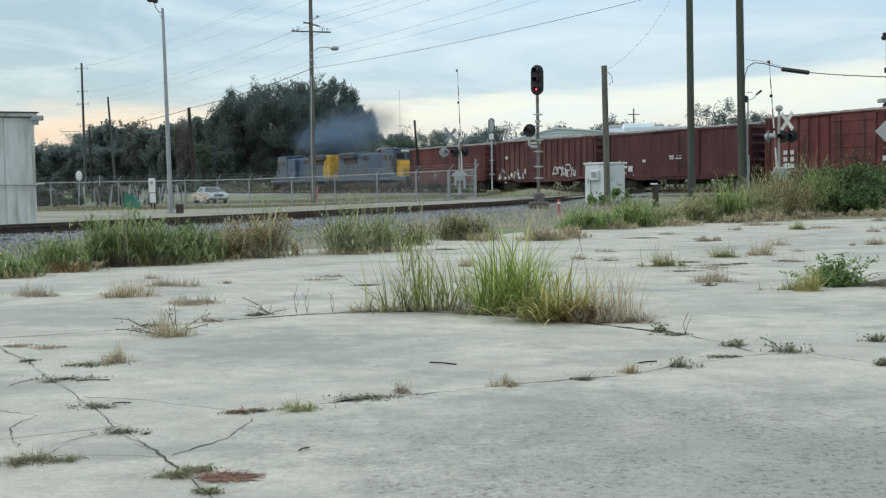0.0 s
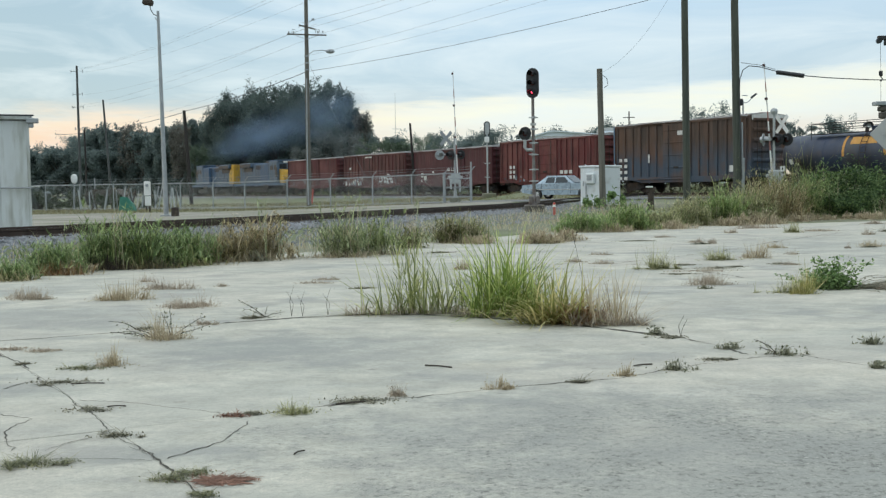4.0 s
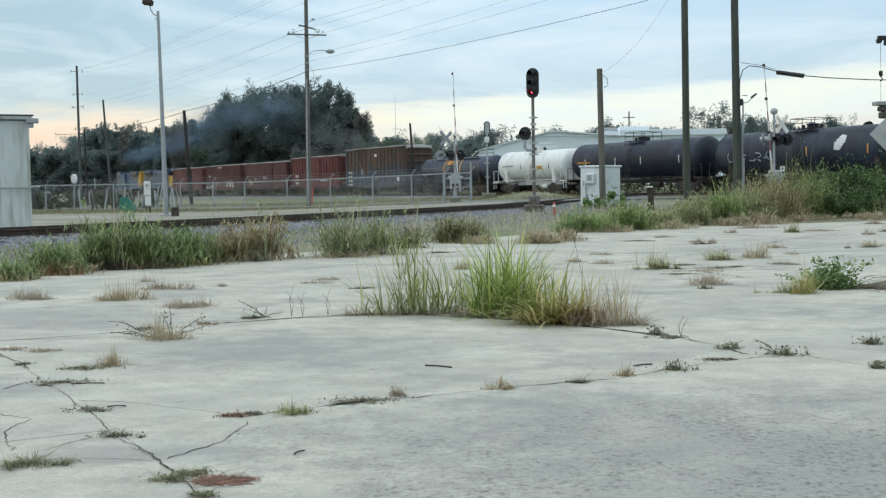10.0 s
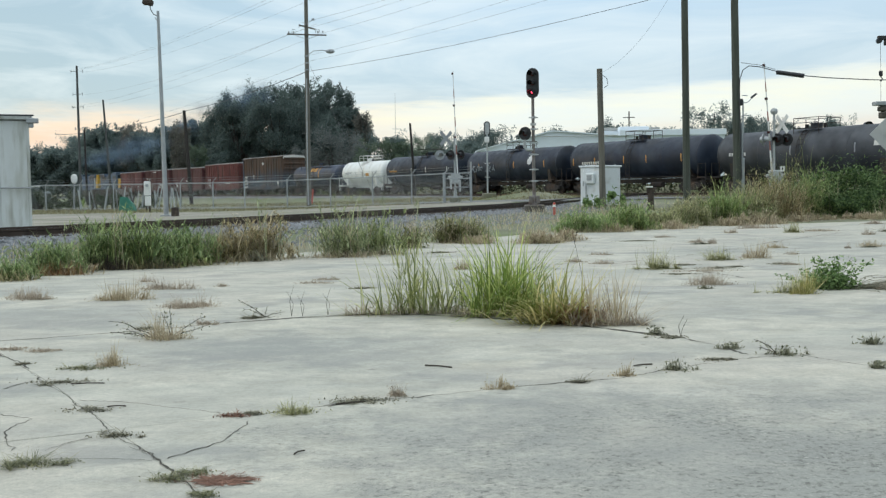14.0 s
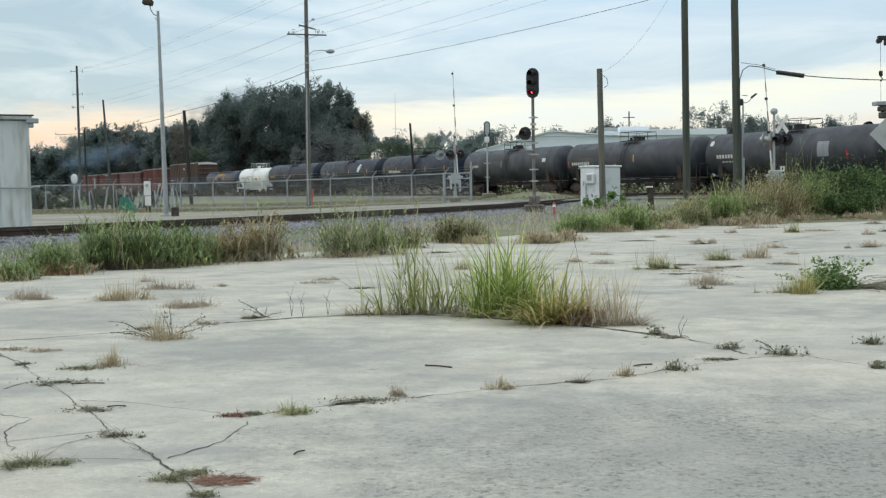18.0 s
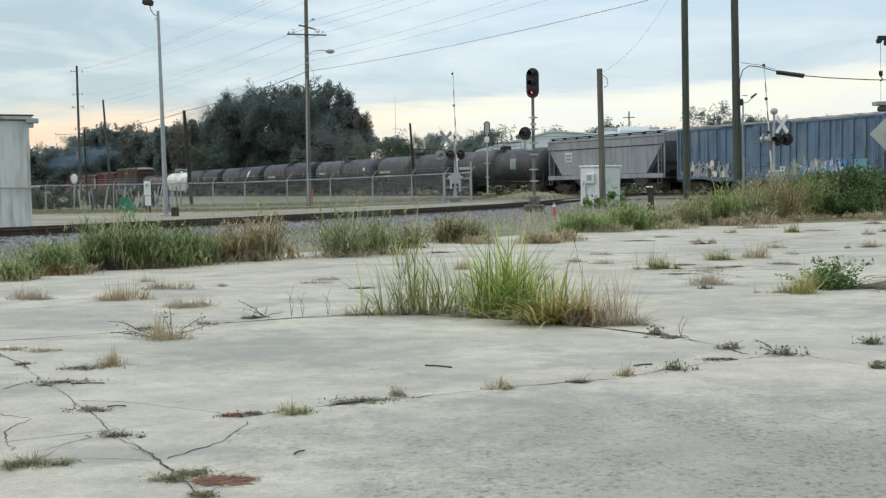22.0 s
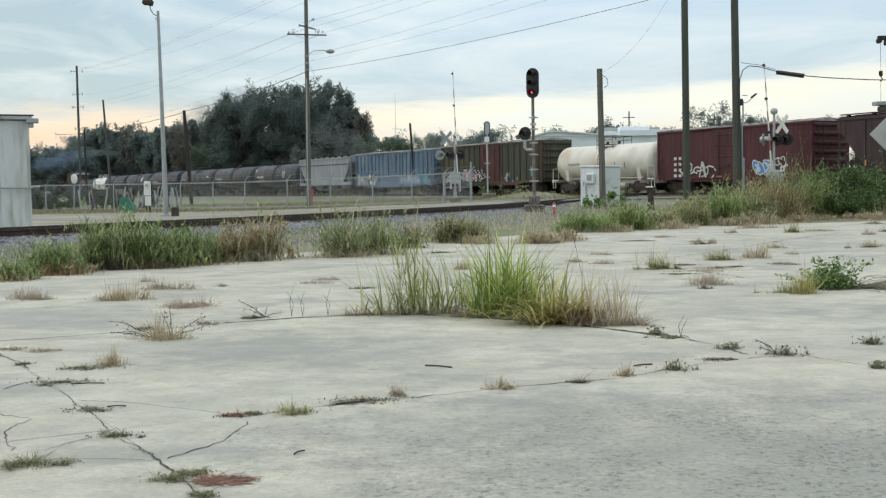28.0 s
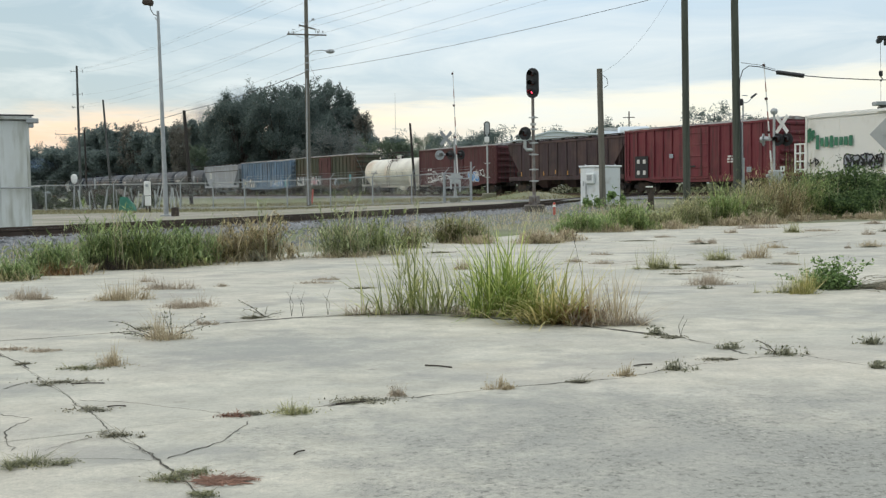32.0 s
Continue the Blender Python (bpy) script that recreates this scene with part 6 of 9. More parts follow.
part("insulator_box", Shape().box(0.12, -0.12, 5.1, 0.14, 0.14, 0.3, 0.03), "black", root)
for z in (4.5, 5.4):
    part("step_bolt", Shape().rod((0.15, -0.1, z), (0.4, -0.1, z), 0.02, n=5), "galv", root)

# yard lamp
root, h = round_pole("street_lamp", "grey steel lamp pole with a flood light on its top", "street lamp", -14.03, 56.0, 10.5, 0.13, 0.07, "galv", (-0.13, 0))
arm = part("lamp_arm", Shape().pipe([(-0.13, 0, 10.2), (-0.35, 0, 10.3), (-0.5, 0, 10.55), (-0.52, 0, 10.75)], 0.03).pipe([(-0.13, 0, 9.9), (-0.28, 0, 10.15)], 0.02), "galv", root)
part("lamp_head", Shape().box(-0.62, 0, 10.9, 0.5, 0.4, 0.24, 0.05).box(-0.5, 0, 10.78, 0.2, 0.3, 0.1, 0.02), "tie", arm, "dark brown lamp housing")
part("base_plate", Shape().box(0, 0, 0.16, 0.5, 0.5, 0.12, 0.02), "galv", root)
solid("junction_box", Shape().box(0, 0, 0.24, 0.34, 0.3, 0.5, 0.03).box(0, -0.16, 0.24, 0.26, 0.02, 0.36, 0.01), "tie", "dark rusty junction box at the lamp pole's foot", "junction box", at=pose(-13.5, 55.7, gz(-13.5, 55.7)))
root, h = round_pole("street_lamp", "far grey street lamp with a short arm", "street lamp", 40.9, 150.0, 12.6, 0.14, 0.1, "galv")
arm = part("lamp_arm", Shape().pipe([(0, 0, 11.9), (0.5, 0, 11.9), (0.9, 0, 12.2), (1.2, 0, 12.6)], 0.05), "galv", root)
part("lamp_head", Shape().box(0, 0, 0, 0.95, 0.4, 0.26, 0.06, Matrix.Translation((1.45, 0, 12.8)) @ Matrix.Rotation(radians(-38), 4, "Y")), "cable", arm)


def wire(name, a, b, sag, r, label="thin weathered grey overhead wire", n=10):
    a, b = Vector(a), Vector(b)
    pts = [a.lerp(b, i / n) - Vector((0, 0, 4 * sag * (i / n) * (1 - i / n))) for i in range(n + 1)]
    solid(name, Shape().pipe(pts, r, 5), "cable" if "cable" in name else "wire_grey", label, "overhead wire", "overhead wires")


for dx, z, zb in ((-1.5, 22.4, 16.2), (-0.9, 22.4, 16.1), (1.5, 22.2, 15.6)):
    wire("overhead_wire", (-62.2 + dx, 190, z), (-9.9 + dx * 0.7, 82, zb), 0.9, 0.0075)
for dx, z, zb in ((-1.5, 16.2, 12.9), (1.5, 16.2, 12.9), (1.0, 18.3, 13.6), (0.8, 12.4, 11.0)):
    wire("overhead_wire", (-62.2 + dx, 190, z), (-9.9 + dx * 0.8, 82, zb), 0.9, 0.0075)
for dx, z, zb in ((-1.2, 12.95, 14.9), (-0.3, 13.7, 15.2), (1.3, 12.95, 15.0), (0.0, 16.0, 17.5), (0.1, 11.3, 13.2), (0.1, 10.9, 12.4)):
    wire("overhead_wire", (-9.9 + dx, 82, z), (11.8 + dx * 0.8, 54, zb), 0.35, 0.007)
wire("overhead_cable", (-25.5, 110, 9.4), (-9.85, 82, 10.15), 0.25, 0.026, "thick black telephone cable")
wire("overhead_cable", (-9.85, 82, 10.15), (11.8, 54, 10.75), 0.3, 0.013, "thick black telephone cable")
wire("overhead_cable", (-25.5, 110, 9.3), (-60, 172, 10.6), 0.6, 0.03, "thick black telephone cable")
wire("guy_wire", (-9.85, 82, 11.0), (-5.0, 86, 0.4), 0.0, 0.012, "thin guy wire of the utility pole")
wire("service_drop", (7.35, 51, 6.55), (11.75, 54, 11.6), 0.7, 0.0055, "thin service wire sagging to the short pole")
solid("drip_loop", Shape().pipe([(7.4, 50.85, 6.5), (7.62, 50.8, 6.3), (7.66, 50.8, 6.0), (7.5, 50.84, 5.9)], 0.014), "cable", "small wire loop on the short pole", "wire loop")
loop = thing("signal_cable", "black signal cable bending off the pole with a splice sleeve", "cable")
part("cable", Shape().pipe([(13.52, 49.8, 1.6), (13.42, 49.8, 5.6), (13.44, 49.8, 6.1), (13.58, 49.82, 6.5), (13.86, 49.85, 6.68), (14.3, 49.85, 6.64), (15.1, 49.85, 6.42)], 0.02, 6), "cable", loop)
part("splice_sleeve", Shape().rod((15.1, 49.85, 6.38), (16.32, 49.85, 6.20), 0.10, n=8), "black", loop, "black splice sleeve")
part("cable", Shape().pipe([(16.3, 49.85, 6.21), (17.5, 49.9, 6.10), (19.5, 50.0, 5.99), (24.0, 50.2, 5.95), (40.0, 51, 6.6)], 0.022, 5), "cable", loop)
part("tie_wire", Shape().pipe([(13.5, 49.85, 6.83), (14.3, 49.85, 6.72), (15.05, 49.85, 6.5)], 0.01), "cable", loop)


def bulb_head(root, x, y, z, turn, r=0.27, mat="black", hood=True, name="lamp_head", lens="lens"):
    """A round crossing or signal lamp: background disc, hood and lens. turn: degrees, 0 looks towards -y."""
    m = Matrix.Translation((x, y, z)) @ Matrix.Rotation(radians(turn), 4, "Z")
    s = Shape().lathe([(0.03, 0.0), (0.03, r), (0.0, r), (0.0, 0.0)], 18, "y")
    s.lathe([(0.03, 0.0), (0.18, r * 0.45), (0.03, r * 0.6)], 12, "y")
    if hood:
        s.lathe([(-0.02, r * 0.52), (-0.32, r * 0.5), (-0.32, r * 0.47), (-0.02, r * 0.47)], 14, "y", arc=0.62, start=-0.38)
    ob = part(name, s, mat, root)
    ob.matrix_basis = m
    le = part("lens", Shape().lathe([(-0.05, 0.0), (-0.04, r * 0.3), (0.0, r * 0.44)], 12, "y"), lens, ob)
    return ob


# block signal
sig = thing("block_signal", "rust-tinged silver signal mast with black three-lamp head showing red", "railway signal", at=pose(4.0, 48.0, 0.05))
part("foundation", Shape().box(0, 0, 0.28, 0.85, 0.8, 0.6, 0.05), "stained_base", sig, "stained concrete foundation block")
part("base_casting", Shape().lathe([(0.55, 0.2), (0.62, 0.2), (0.66, 0.12), (0.95, 0.11), (1.0, 0.08)], 12, "z"), "mast_worn", sig, smooth=True)
part("base_box", Shape().box(-0.16, -0.1, 0.78, 0.16, 0.16, 0.36, 0.03).box(0.16, -0.1, 0.78, 0.16, 0.16, 0.36, 0.03), "mast_worn", sig)
part("mast", Shape().rod((0, 0, 0.5), (-0.02, 0, 5.35), 0.075, 0.065, 12), "mast_worn", sig, smooth=True)
for z in (1.6, 2.1, 2.75, 3.25, 3.85, 4.35):
    part("step_bracket", Shape().rod((-0.2, -0.02, z), (0.2, -0.02, z), 0.026, n=6).lathe([(z - 0.04, 0.06), (z - 0.04, 0.1), (z + 0.04, 0.1), (z + 0.04, 0.06)], 10, "z"), "alu", sig)
hd = Shape()
oval = [(0.29 * math.cos(t), 0.62 + 0.36 + 0.29 * math.sin(t)) for t in [math.pi * i / 8 for i in range(9)]] + [(0.29 * math.cos(t), 0.62 - 0.36 + 0.29 * math.sin(t)) for t in [math.pi + math.pi * i / 8 for i in range(9)]]
hd.slab(oval, -0.02, 0.02).box(0, 0.12, 0.62, 0.36, 0.22, 1.1, 0.05)
head = part("signal_head", hd, "black", sig)
head.matrix_basis = Matrix.Translation((-0.03, -0.12, 5.2)) @ Matrix.Rotation(radians(-28), 4, "Z")
for i, z in enumerate((1.02, 0.62, 0.22)):
    part("hood", Shape().lathe([(-0.02, 0.135), (-0.34, 0.125), (-0.34, 0.115), (-0.02, 0.125)], 14, "y", (0, 0, z), arc=0.66, start=-0.5), "black", head)
    part("lens", Shape().lathe([(-0.06, 0.0), (-0.05, 0.06), (-0.02, 0.115)], 14, "y", (0, 0, z)), "lens", head)
    if i == 2:
        part("bulb", Shape().lathe([(-0.10, 0.0), (-0.09, 0.035), (-0.05, 0.05)], 12, "y", (0, 0, z)), "red_lamp", head, "lit red lamp")
part("bracket", Shape().pipe([(-0.05, 0, 2.95), (-0.3, -0.05, 2.95), (-0.38, -0.05, 3.05), (-0.38, -0.05, 3.4)], 0.07, 8), "alu", sig, "silver bracket elbow")
bulb_head(sig, -0.38, -0.08, 3.66, -30, 0.29, name="lower_head")
s = Shape().box(-0.02, -0.09, 4.05, 0.24, 0.02, 0.1)
part("sign_plate", s, "sign_back", sig)

sig2 = thing("far_signal", "far silver signal mast seen from behind on a pale base", "railway signal", at=pose(3.3, 80.0, 0.55))
part("foundation", Shape().box(0.1, 0, 0.2, 1.0, 0.6, 0.5, 0.05), "pale_pave", sig2)
part("mast", Shape().rod((0, 0, 0.3), (0, 0, 4.8), 0.06, n=10), "alu", sig2)


def oval_plate(w, h, z):
    """Outline of an upright plate with round ends."""
    return [(w * math.cos(t), z + (h if math.sin(t) > 0 else -h) + w * math.sin(t)) for t in [2 * math.pi * (i + 0.5) / 20 for i in range(20)]]


plate = part("signal_head", Shape().slab(oval_plate(0.23, 0.3, 5.1), -0.02, 0.03), "black", sig2, "black edge of the signal's backing plate")
part("head_back", Shape().slab(oval_plate(0.17, 0.28, 5.1), -0.10, -0.02).box(0, -0.14, 5.1, 0.2, 0.1, 0.6, 0.04), "alu", plate, "silver lamp housing seen from behind")
part("relay_box", Shape().box(-0.02, -0.1, 4.3, 0.34, 0.2, 0.4, 0.03), "white", sig2)
part("step_bracket", Shape().rod((-0.2, 0, 1.6), (0.2, 0, 1.6), 0.03, n=6).rod((-0.2, 0, 2.6), (0.2, 0, 2.6), 0.03, n=6), "alu", sig2)


def crossbuck(root, z, turn, y=-0.12, mat="white", x=0.0):
    m = Matrix.Translation((x, y, z)) @ Matrix.Rotation(radians(turn), 4, "Z")
    for a in (45, -45):
        b = part("crossbuck_blade", Shape().box(0, 0.012 if a > 0 else 0, 0, 1.22, 0.012, 0.23, 0.004), mat, root)
        b.matrix_basis = m @ Matrix.Rotation(radians(a), 4, "Y")


def crossing_gate(name, label, x, y, turn, mast_top, arm_pts, lamp_z, lamps, facing):
    root = thing(name, label, "crossing gate", at=pose(x, y, gz(x, y)))
    part("foundation", Shape().box(0, 0, 0.1, 0.7, 0.7, 0.4, 0.04), "pale_pave", root)
    part("mast", Shape().rod((0, 0, 0.2), (0, 0, mast_top), 0.065, n=12), "alu", root, smooth=True)
    part("base_casting", Shape().lathe([(0.25, 0.22), (0.35, 0.2), (0.4, 0.11), (0.9, 0.09)], 12, "z"), "alu", root)
    mech = part("mechanism", Shape().box(0.02, -0.18, 1.55, 0.62, 0.42, 0.7, 0.06).rod((-0.45, -0.18, 1.62), (0.5, -0.18, 1.62), 0.09, n=10), "alu", root, "silver gate mechanism housing")
    part("counterweight", Shape().box(0.30, -0.42, 1.05, 0.16, 0.1, 0.75, 0.03), "alu", mech)
    part("counterweight", Shape().box(-0.28, -0.42, 1.2, 0.14, 0.08, 0.7, 0.03), "alu", mech)
    a, b = Vector(arm_pts[0]), Vector(arm_pts[1])
    n = 11
    for i in range(n):
        p, q = a.lerp(b, i / n), a.lerp(b, (i + 1) / n)
        w = 0.046 - 0.024 * i / n
        part("arm_section", Shape().rod(p, q, w, w - 0.004, 6), ("white", "white", "faded_red")[i % 3], root, "red and white striped gate arm" if i < 2 else "")
    for k in (0.35, 0.66, 0.97):
        p = a.lerp(b, k)
        part("arm_lamp", Shape().rod((p.x - 0.1, p.y - 0.05, p.z), (p.x + 0.02, p.y - 0.05, p.z), 0.07, n=8), "lens", root)
    part("lamp_bracket", Shape().rod((lamps[0][0], 0, lamp_z), (lamps[-1][0], 0, lamp_z), 0.035, n=6), "alu", root)
    for lx, tn, mt in lamps:
        bulb_head(root, lx, -0.14 if abs(tn) < 90 else 0.14, lamp_z - 0.02, tn, 0.32, mt, lens="sign_back" if mt == "galv" else "lens")
    crossbuck(root, facing[0], facing[1], mat=facing[2], x=facing[3])
    return root


g1 = crossing_gate("crossing_gate", "raised red and white crossing gate seen from behind", 0.85, 72.0, 0, 4.3, ((0.16, -0.3, 1.9), (-0.05, -0.3, 8.5)), 3.10, ((-0.97, 15, "galv"), (-0.27, -40, "black"), (0.40, -40, "black")), (4.15, 35, "galv", -0.55))
g2 = crossing_gate("crossing_gate", "raised crossing gate with white crossbuck and bell", 16.84, 56.0, 0, 4.72, ((-0.22, -0.35, 1.9), (-0.62, -0.35, 7.3)), 3.45, ((-0.56, 60, "galv"), (0.14, -40, "black"), (0.60, -40, "black")), (4.2, -68, "white", 0.36))
part("bell", Shape().lathe([(4.70, 0.05), (4.74, 0.15), (4.86, 0.19), (4.98, 0.15), (5.03, 0.02)], 12, "z"), "alu", g2, "silver crossing bell")
part("tag", Shape().box(0.30, -0.42, 1.95, 0.24, 0.02, 0.26, 0.004), "white", g2, "white tag")
part("tag_mark", Shape().box(0.30, -0.436, 1.95, 0.05, 0.006, 0.14), "stencil_black", g2)

# relay cabinet
cab = thing("relay_cabinet", "pale grey metal relay cabinet with a meter box", "relay cabinet", at=pose(7.63, 53.2, gz(7.5, 53.2) - 0.1, 0, 0, 43))
W, H = 1.36, 1.85
part("plinth", Shape().box(0, 0, 0.06, W + 0.1, W + 0.1, 0.2, 0.03), "pale_pave", cab)
part("body", Shape().box(0, 0, 0.14 + H / 2, W, W, H, 0.02), "cab_white", cab)
part("roof", Shape().box(0, 0, H + 0.17, W + 0.12, W + 0.12, 0.09, 0.02), "cab_white", cab)
part("door", Shape().box(0, -W / 2 - 0.015, 0.14 + H / 2, W - 0.14, 0.03, H - 0.16, 0.01), "cab_white", cab)
part("door", Shape().box(-W / 2 - 0.015, 0, 0.14 + H / 2, 0.03, W - 0.14, H - 0.16, 0.01), "cab_white", cab)
part("handle", Shape().box(-W / 2 - 0.05, 0.45, 1.2, 0.04, 0.05, 0.26, 0.01), "galv", cab)
part("meter_box", Shape().box(-W / 2 - 0.10, -0.02, 1.45, 0.16, 0.5, 0.5, 0.03), "cab_white", cab)
part("meter_window", Shape().box(-W / 2 - 0.19, -0.02, 1.48, 0.02, 0.3, 0.26, 0.01), "galv", cab)
part("conduit", Shape().pipe([(-W / 2 - 0.1, 0.25, 1.3), (-W / 2 - 0.1, 0.25, 0.1)], 0.03), "galv", cab)
part("vent", Shape().box(-W / 2 - 0.02, 0.4, 1.75, 0.05, 0.16, 0.16, 0.02), "cab_white", cab)
for x, y in ((-0.5, -0.5), (0.5, -0.5), (-0.5, 0.5)):
    part("lifting_eye", Shape().lathe([(H + 0.2, 0.05), (H + 0.27, 0.03), (H + 0.29, 0.0)], 8, "z", (x, y, 0)), "galv", cab)

mk = thing("marker_post", "short red plastic cable marker post with a white band", "marker post", at=pose(4.67, 46.0, gz(4.67, 46)))
part("tube", Shape().lathe([(-0.05, 0.055), (0.34, 0.055)], 12, "z"), "orange", mk, smooth=True)
part("band", Shape().lathe([(0.34, 0.058), (0.44, 0.058)], 12, "z"), "white", mk, "white reflective band", smooth=True)
part("cap", Shape().lathe([(0.44, 0.056), (0.52, 0.05), (0.54, 0.0)], 12, "z"), "orange", mk, smooth=True)
post = thing("track_post", "dark old track-side post with a white cap", "post", at=pose(9.44, 50.0, gz(9.44, 50.0)))
part("post", Shape().rod((0, 0, -0.4), (0.02, 0, 1.0), 0.17, 0.13, 9).box(0.14, -0.08, 0.92, 0.2, 0.16, 0.22, 0.04).box(-0.12, -0.05, 0.86, 0.12, 0.14, 0.18, 0.03), "tie", post)
part("cap", Shape().box(-0.06, -0.05, 1.04, 0.3, 0.26, 0.06, 0.02), "white", post, "white cap")

# sign seen from the back
sg = thing("road_sign", "blank grey back of a large diamond road sign", "road sign", at=pose(19.25, 47.0, gz(19.25, 47)))
part("post", Shape().box(-0.22, 0, 1.6, 0.07, 0.07, 3.4, 0.008), "galv", sg)
m = Matrix.Translation((-0.02, -0.06, 3.42)) @ Matrix.Rotation(radians(45), 4, "Y")
part("panel", Shape().box(0, 0, 0, 1.5, 0.02, 1.5, 0.004, m), "sign_back", sg)
part("stiffener", Shape().box(0.1, -0.09, 3.42, 1.3, 0.03, 0.06).box(0.1, -0.09, 3.75, 0.9, 0.03, 0.05), "sign_back", sg)
lm = thing("hooded_lamp", "small black hooded lamp on a thin pole beyond the track", "lamp", at=pose(27.78, 72.0, gz(27.78, 72.0)))
part("pole", Shape().rod((0, 0, -0.05), (0, 0, 4.6), 0.04, n=6), "cable", lm)
part("hood", Shape().lathe([(-0.16, 0.30), (0.16, 0.30), (0.16, 0.20), (-0.16, 0.20)], 14, "y", (0, 0, 4.75), arc=0.55, start=-0.15), "black", lm)
part("lens", Shape().lathe([(-0.05, 0.0), (-0.04, 0.12), (0.0, 0.19)], 12, "y", (0, 0, 4.75)), "white", lm)

# crane hook block far off
cr = thing("mobile_crane", "far crane boom tip with hook block and tray", "crane", at=pose(47.5, 120.0, 0))
part("boom", Shape().rod((9, 6, 0.2), (1.0, 0, 16.2), 0.22, 0.15, 6).rod((9.8, 6, 0.2), (1.6, 0, 15.8), 0.1, n=5).pipe([(1.0, 0, 16.2), (2.1, 0.8, 15.2), (1.9, 0, 14.0), (3.3, 1.6, 12.6)], 0.05), "cable", cr)
part("boom_tip", Shape().box(0.2, 0, 16.9, 0.9, 0.5, 0.45, 0.06).rod((-0.1, -0.2, 16.6), (-0.1, 0.2, 16.6), 0.3, n=10).box(0.7, 0, 16.4, 0.5, 0.4, 0.6, 0.05), "black", cr)
part("hoist_line", Shape().rod((0.05, 0, 16.5), (0.12, 0, 13.2), 0.02, n=4).rod((0.12, 0, 12.4), (0.15, 0, 10.0), 0.02, n=4), "cable", cr)
part("hook_block", Shape().box(0.12, 0, 13.1, 0.4, 0.25, 0.6, 0.08).pipe([(0.12, 0, 12.8), (0.3, 0, 12.5), (0.15, 0, 12.25), (0.0, 0, 12.4)], 0.06), "black", cr)
part("tray", Shape().box(0.6, 0, 9.85, 2.4, 1.2, 0.42, 0.05), "galv", cr)
part("tray_load", Shape().box(0.8, 0, 9.3, 1.8, 1.0, 0.6, 0.15).box(0.7, 0, 8.6, 1.3, 1.0, 0.7, 0.1), "bark", cr)

# white shed beside the branch track
sh = thing("shed", "white-painted weathered metal shed behind the branch track", "shed", at=pose(-11.55, 31.0, 0.3, 0, 0, 22))
part("wall", Shape().box(-3.5, 1.3, 1.58, 7.0, 2.6, 3.16, 0.02), "shed", sh)
for i in range(9):
    part("wall_panel", Shape().box(-0.4 - 0.78 * i, -0.012, 1.58, 0.765, 0.03, 3.14, 0.008), "shed", sh)
part("corner_trim", Shape().box(-0.03, -0.03, 1.6, 0.08, 0.07, 3.2, 0.01), "shed", sh)
part("roof", Shape().box(-3.45, 1.3, 3.24, 7.1, 2.9, 0.12, 0.02), "shed", sh)
part("gutter", Shape().box(-3.42, -0.22, 3.29, 7.12, 0.05, 0.045, 0.015), "cable", sh, "dark roof edge")
part("downspout", Shape().box(0.10, -0.2, 3.14, 0.32, 0.14, 0.14, 0.02).box(0.06, -0.16, 3.03, 0.14, 0.1, 0.16, 0.02), "galv", sh)
part("pipe", Shape().rod((-7, -0.12, 1.30), (0.02, -0.12, 1.28), 0.022, n=6), "galv", sh)

# fence along the yard
FENCE = spline([(-120.0, 101.0), (-60.0, 90.0), (-34.9, 83.0), (-13.6, 76.0), (1.79, 70.0)], 2.6)
fence = thing("fence", "grey chain-link fence with barbed-wire arms", "fence")
post_mesh = Shape().rod((0, 0, -0.1), (0, 0, 1.9), 0.042, n=8).lathe([(1.9, 0.05), (1.94, 0.045), (1.96, 0.0)], 8, "z").mesh("post", True)
arm_mesh = Shape().rod((0, 0, 1.9), (0.28, -0.1, 2.25), 0.028, n=6).mesh("barb_arm")
fz = [max(gz(x, y), 0.06) for x, y in FENCE]
for i, (x, y) in enumerate(FENCE):
    p = part("post", post_mesh, "galv", fence)
    p.location = (x, y, fz[i])
    a = part("barb_arm", arm_mesh, "galv", p)
rl = Shape().pipe([(x, y, z + 1.86) for (x, y), z in zip(FENCE, fz)], 0.032, 6)
part("top_rail", rl, "galv", fence)
for k, dz in ((0.0, 1.93), (0.14, 2.08), (0.28, 2.24)):
    part("barbed_wire", Shape().pipe([(x + k, y - k * 0.36, z + dz) for (x, y), z in zip(FENCE, fz)], 0.008, 4), "galv", fence)
net = Shape()
for (x0, y0), (x1, y1), z0, z1 in zip(FENCE, FENCE[1:], fz, fz[1:]):
    if x0 < -45:
        continue
    n = 18
    for i in range(-13, n):
        for flip in (0, 1):
            a, b = i / n, (i + 12.5) / n
            lo, hi = 0.03, 1.84
            ha, hb = lo, hi
            if a < 0:
                ha, a = lo + (hi - lo) * (0 - a) / (b - a), 0.0
            if b > 1:
                hb, b = ha + (hb - ha) * (1 - a) / (b - a), 1.0
            if b <= a:
                continue
            if flip:
                a, b = 1 - a, 1 - b
            net.rod((x0 + (x1 - x0) * a, y0 + (y1 - y0) * a, z0 + (z1 - z0) * a + ha), (x0 + (x1 - x0) * b, y0 + (y1 - y0) * b, z0 + (z1 - z0) * b + hb), 0.0036, n=3, caps=False)
tagged(part("chain_link", net, "net_wire", fence), kind="stuff")
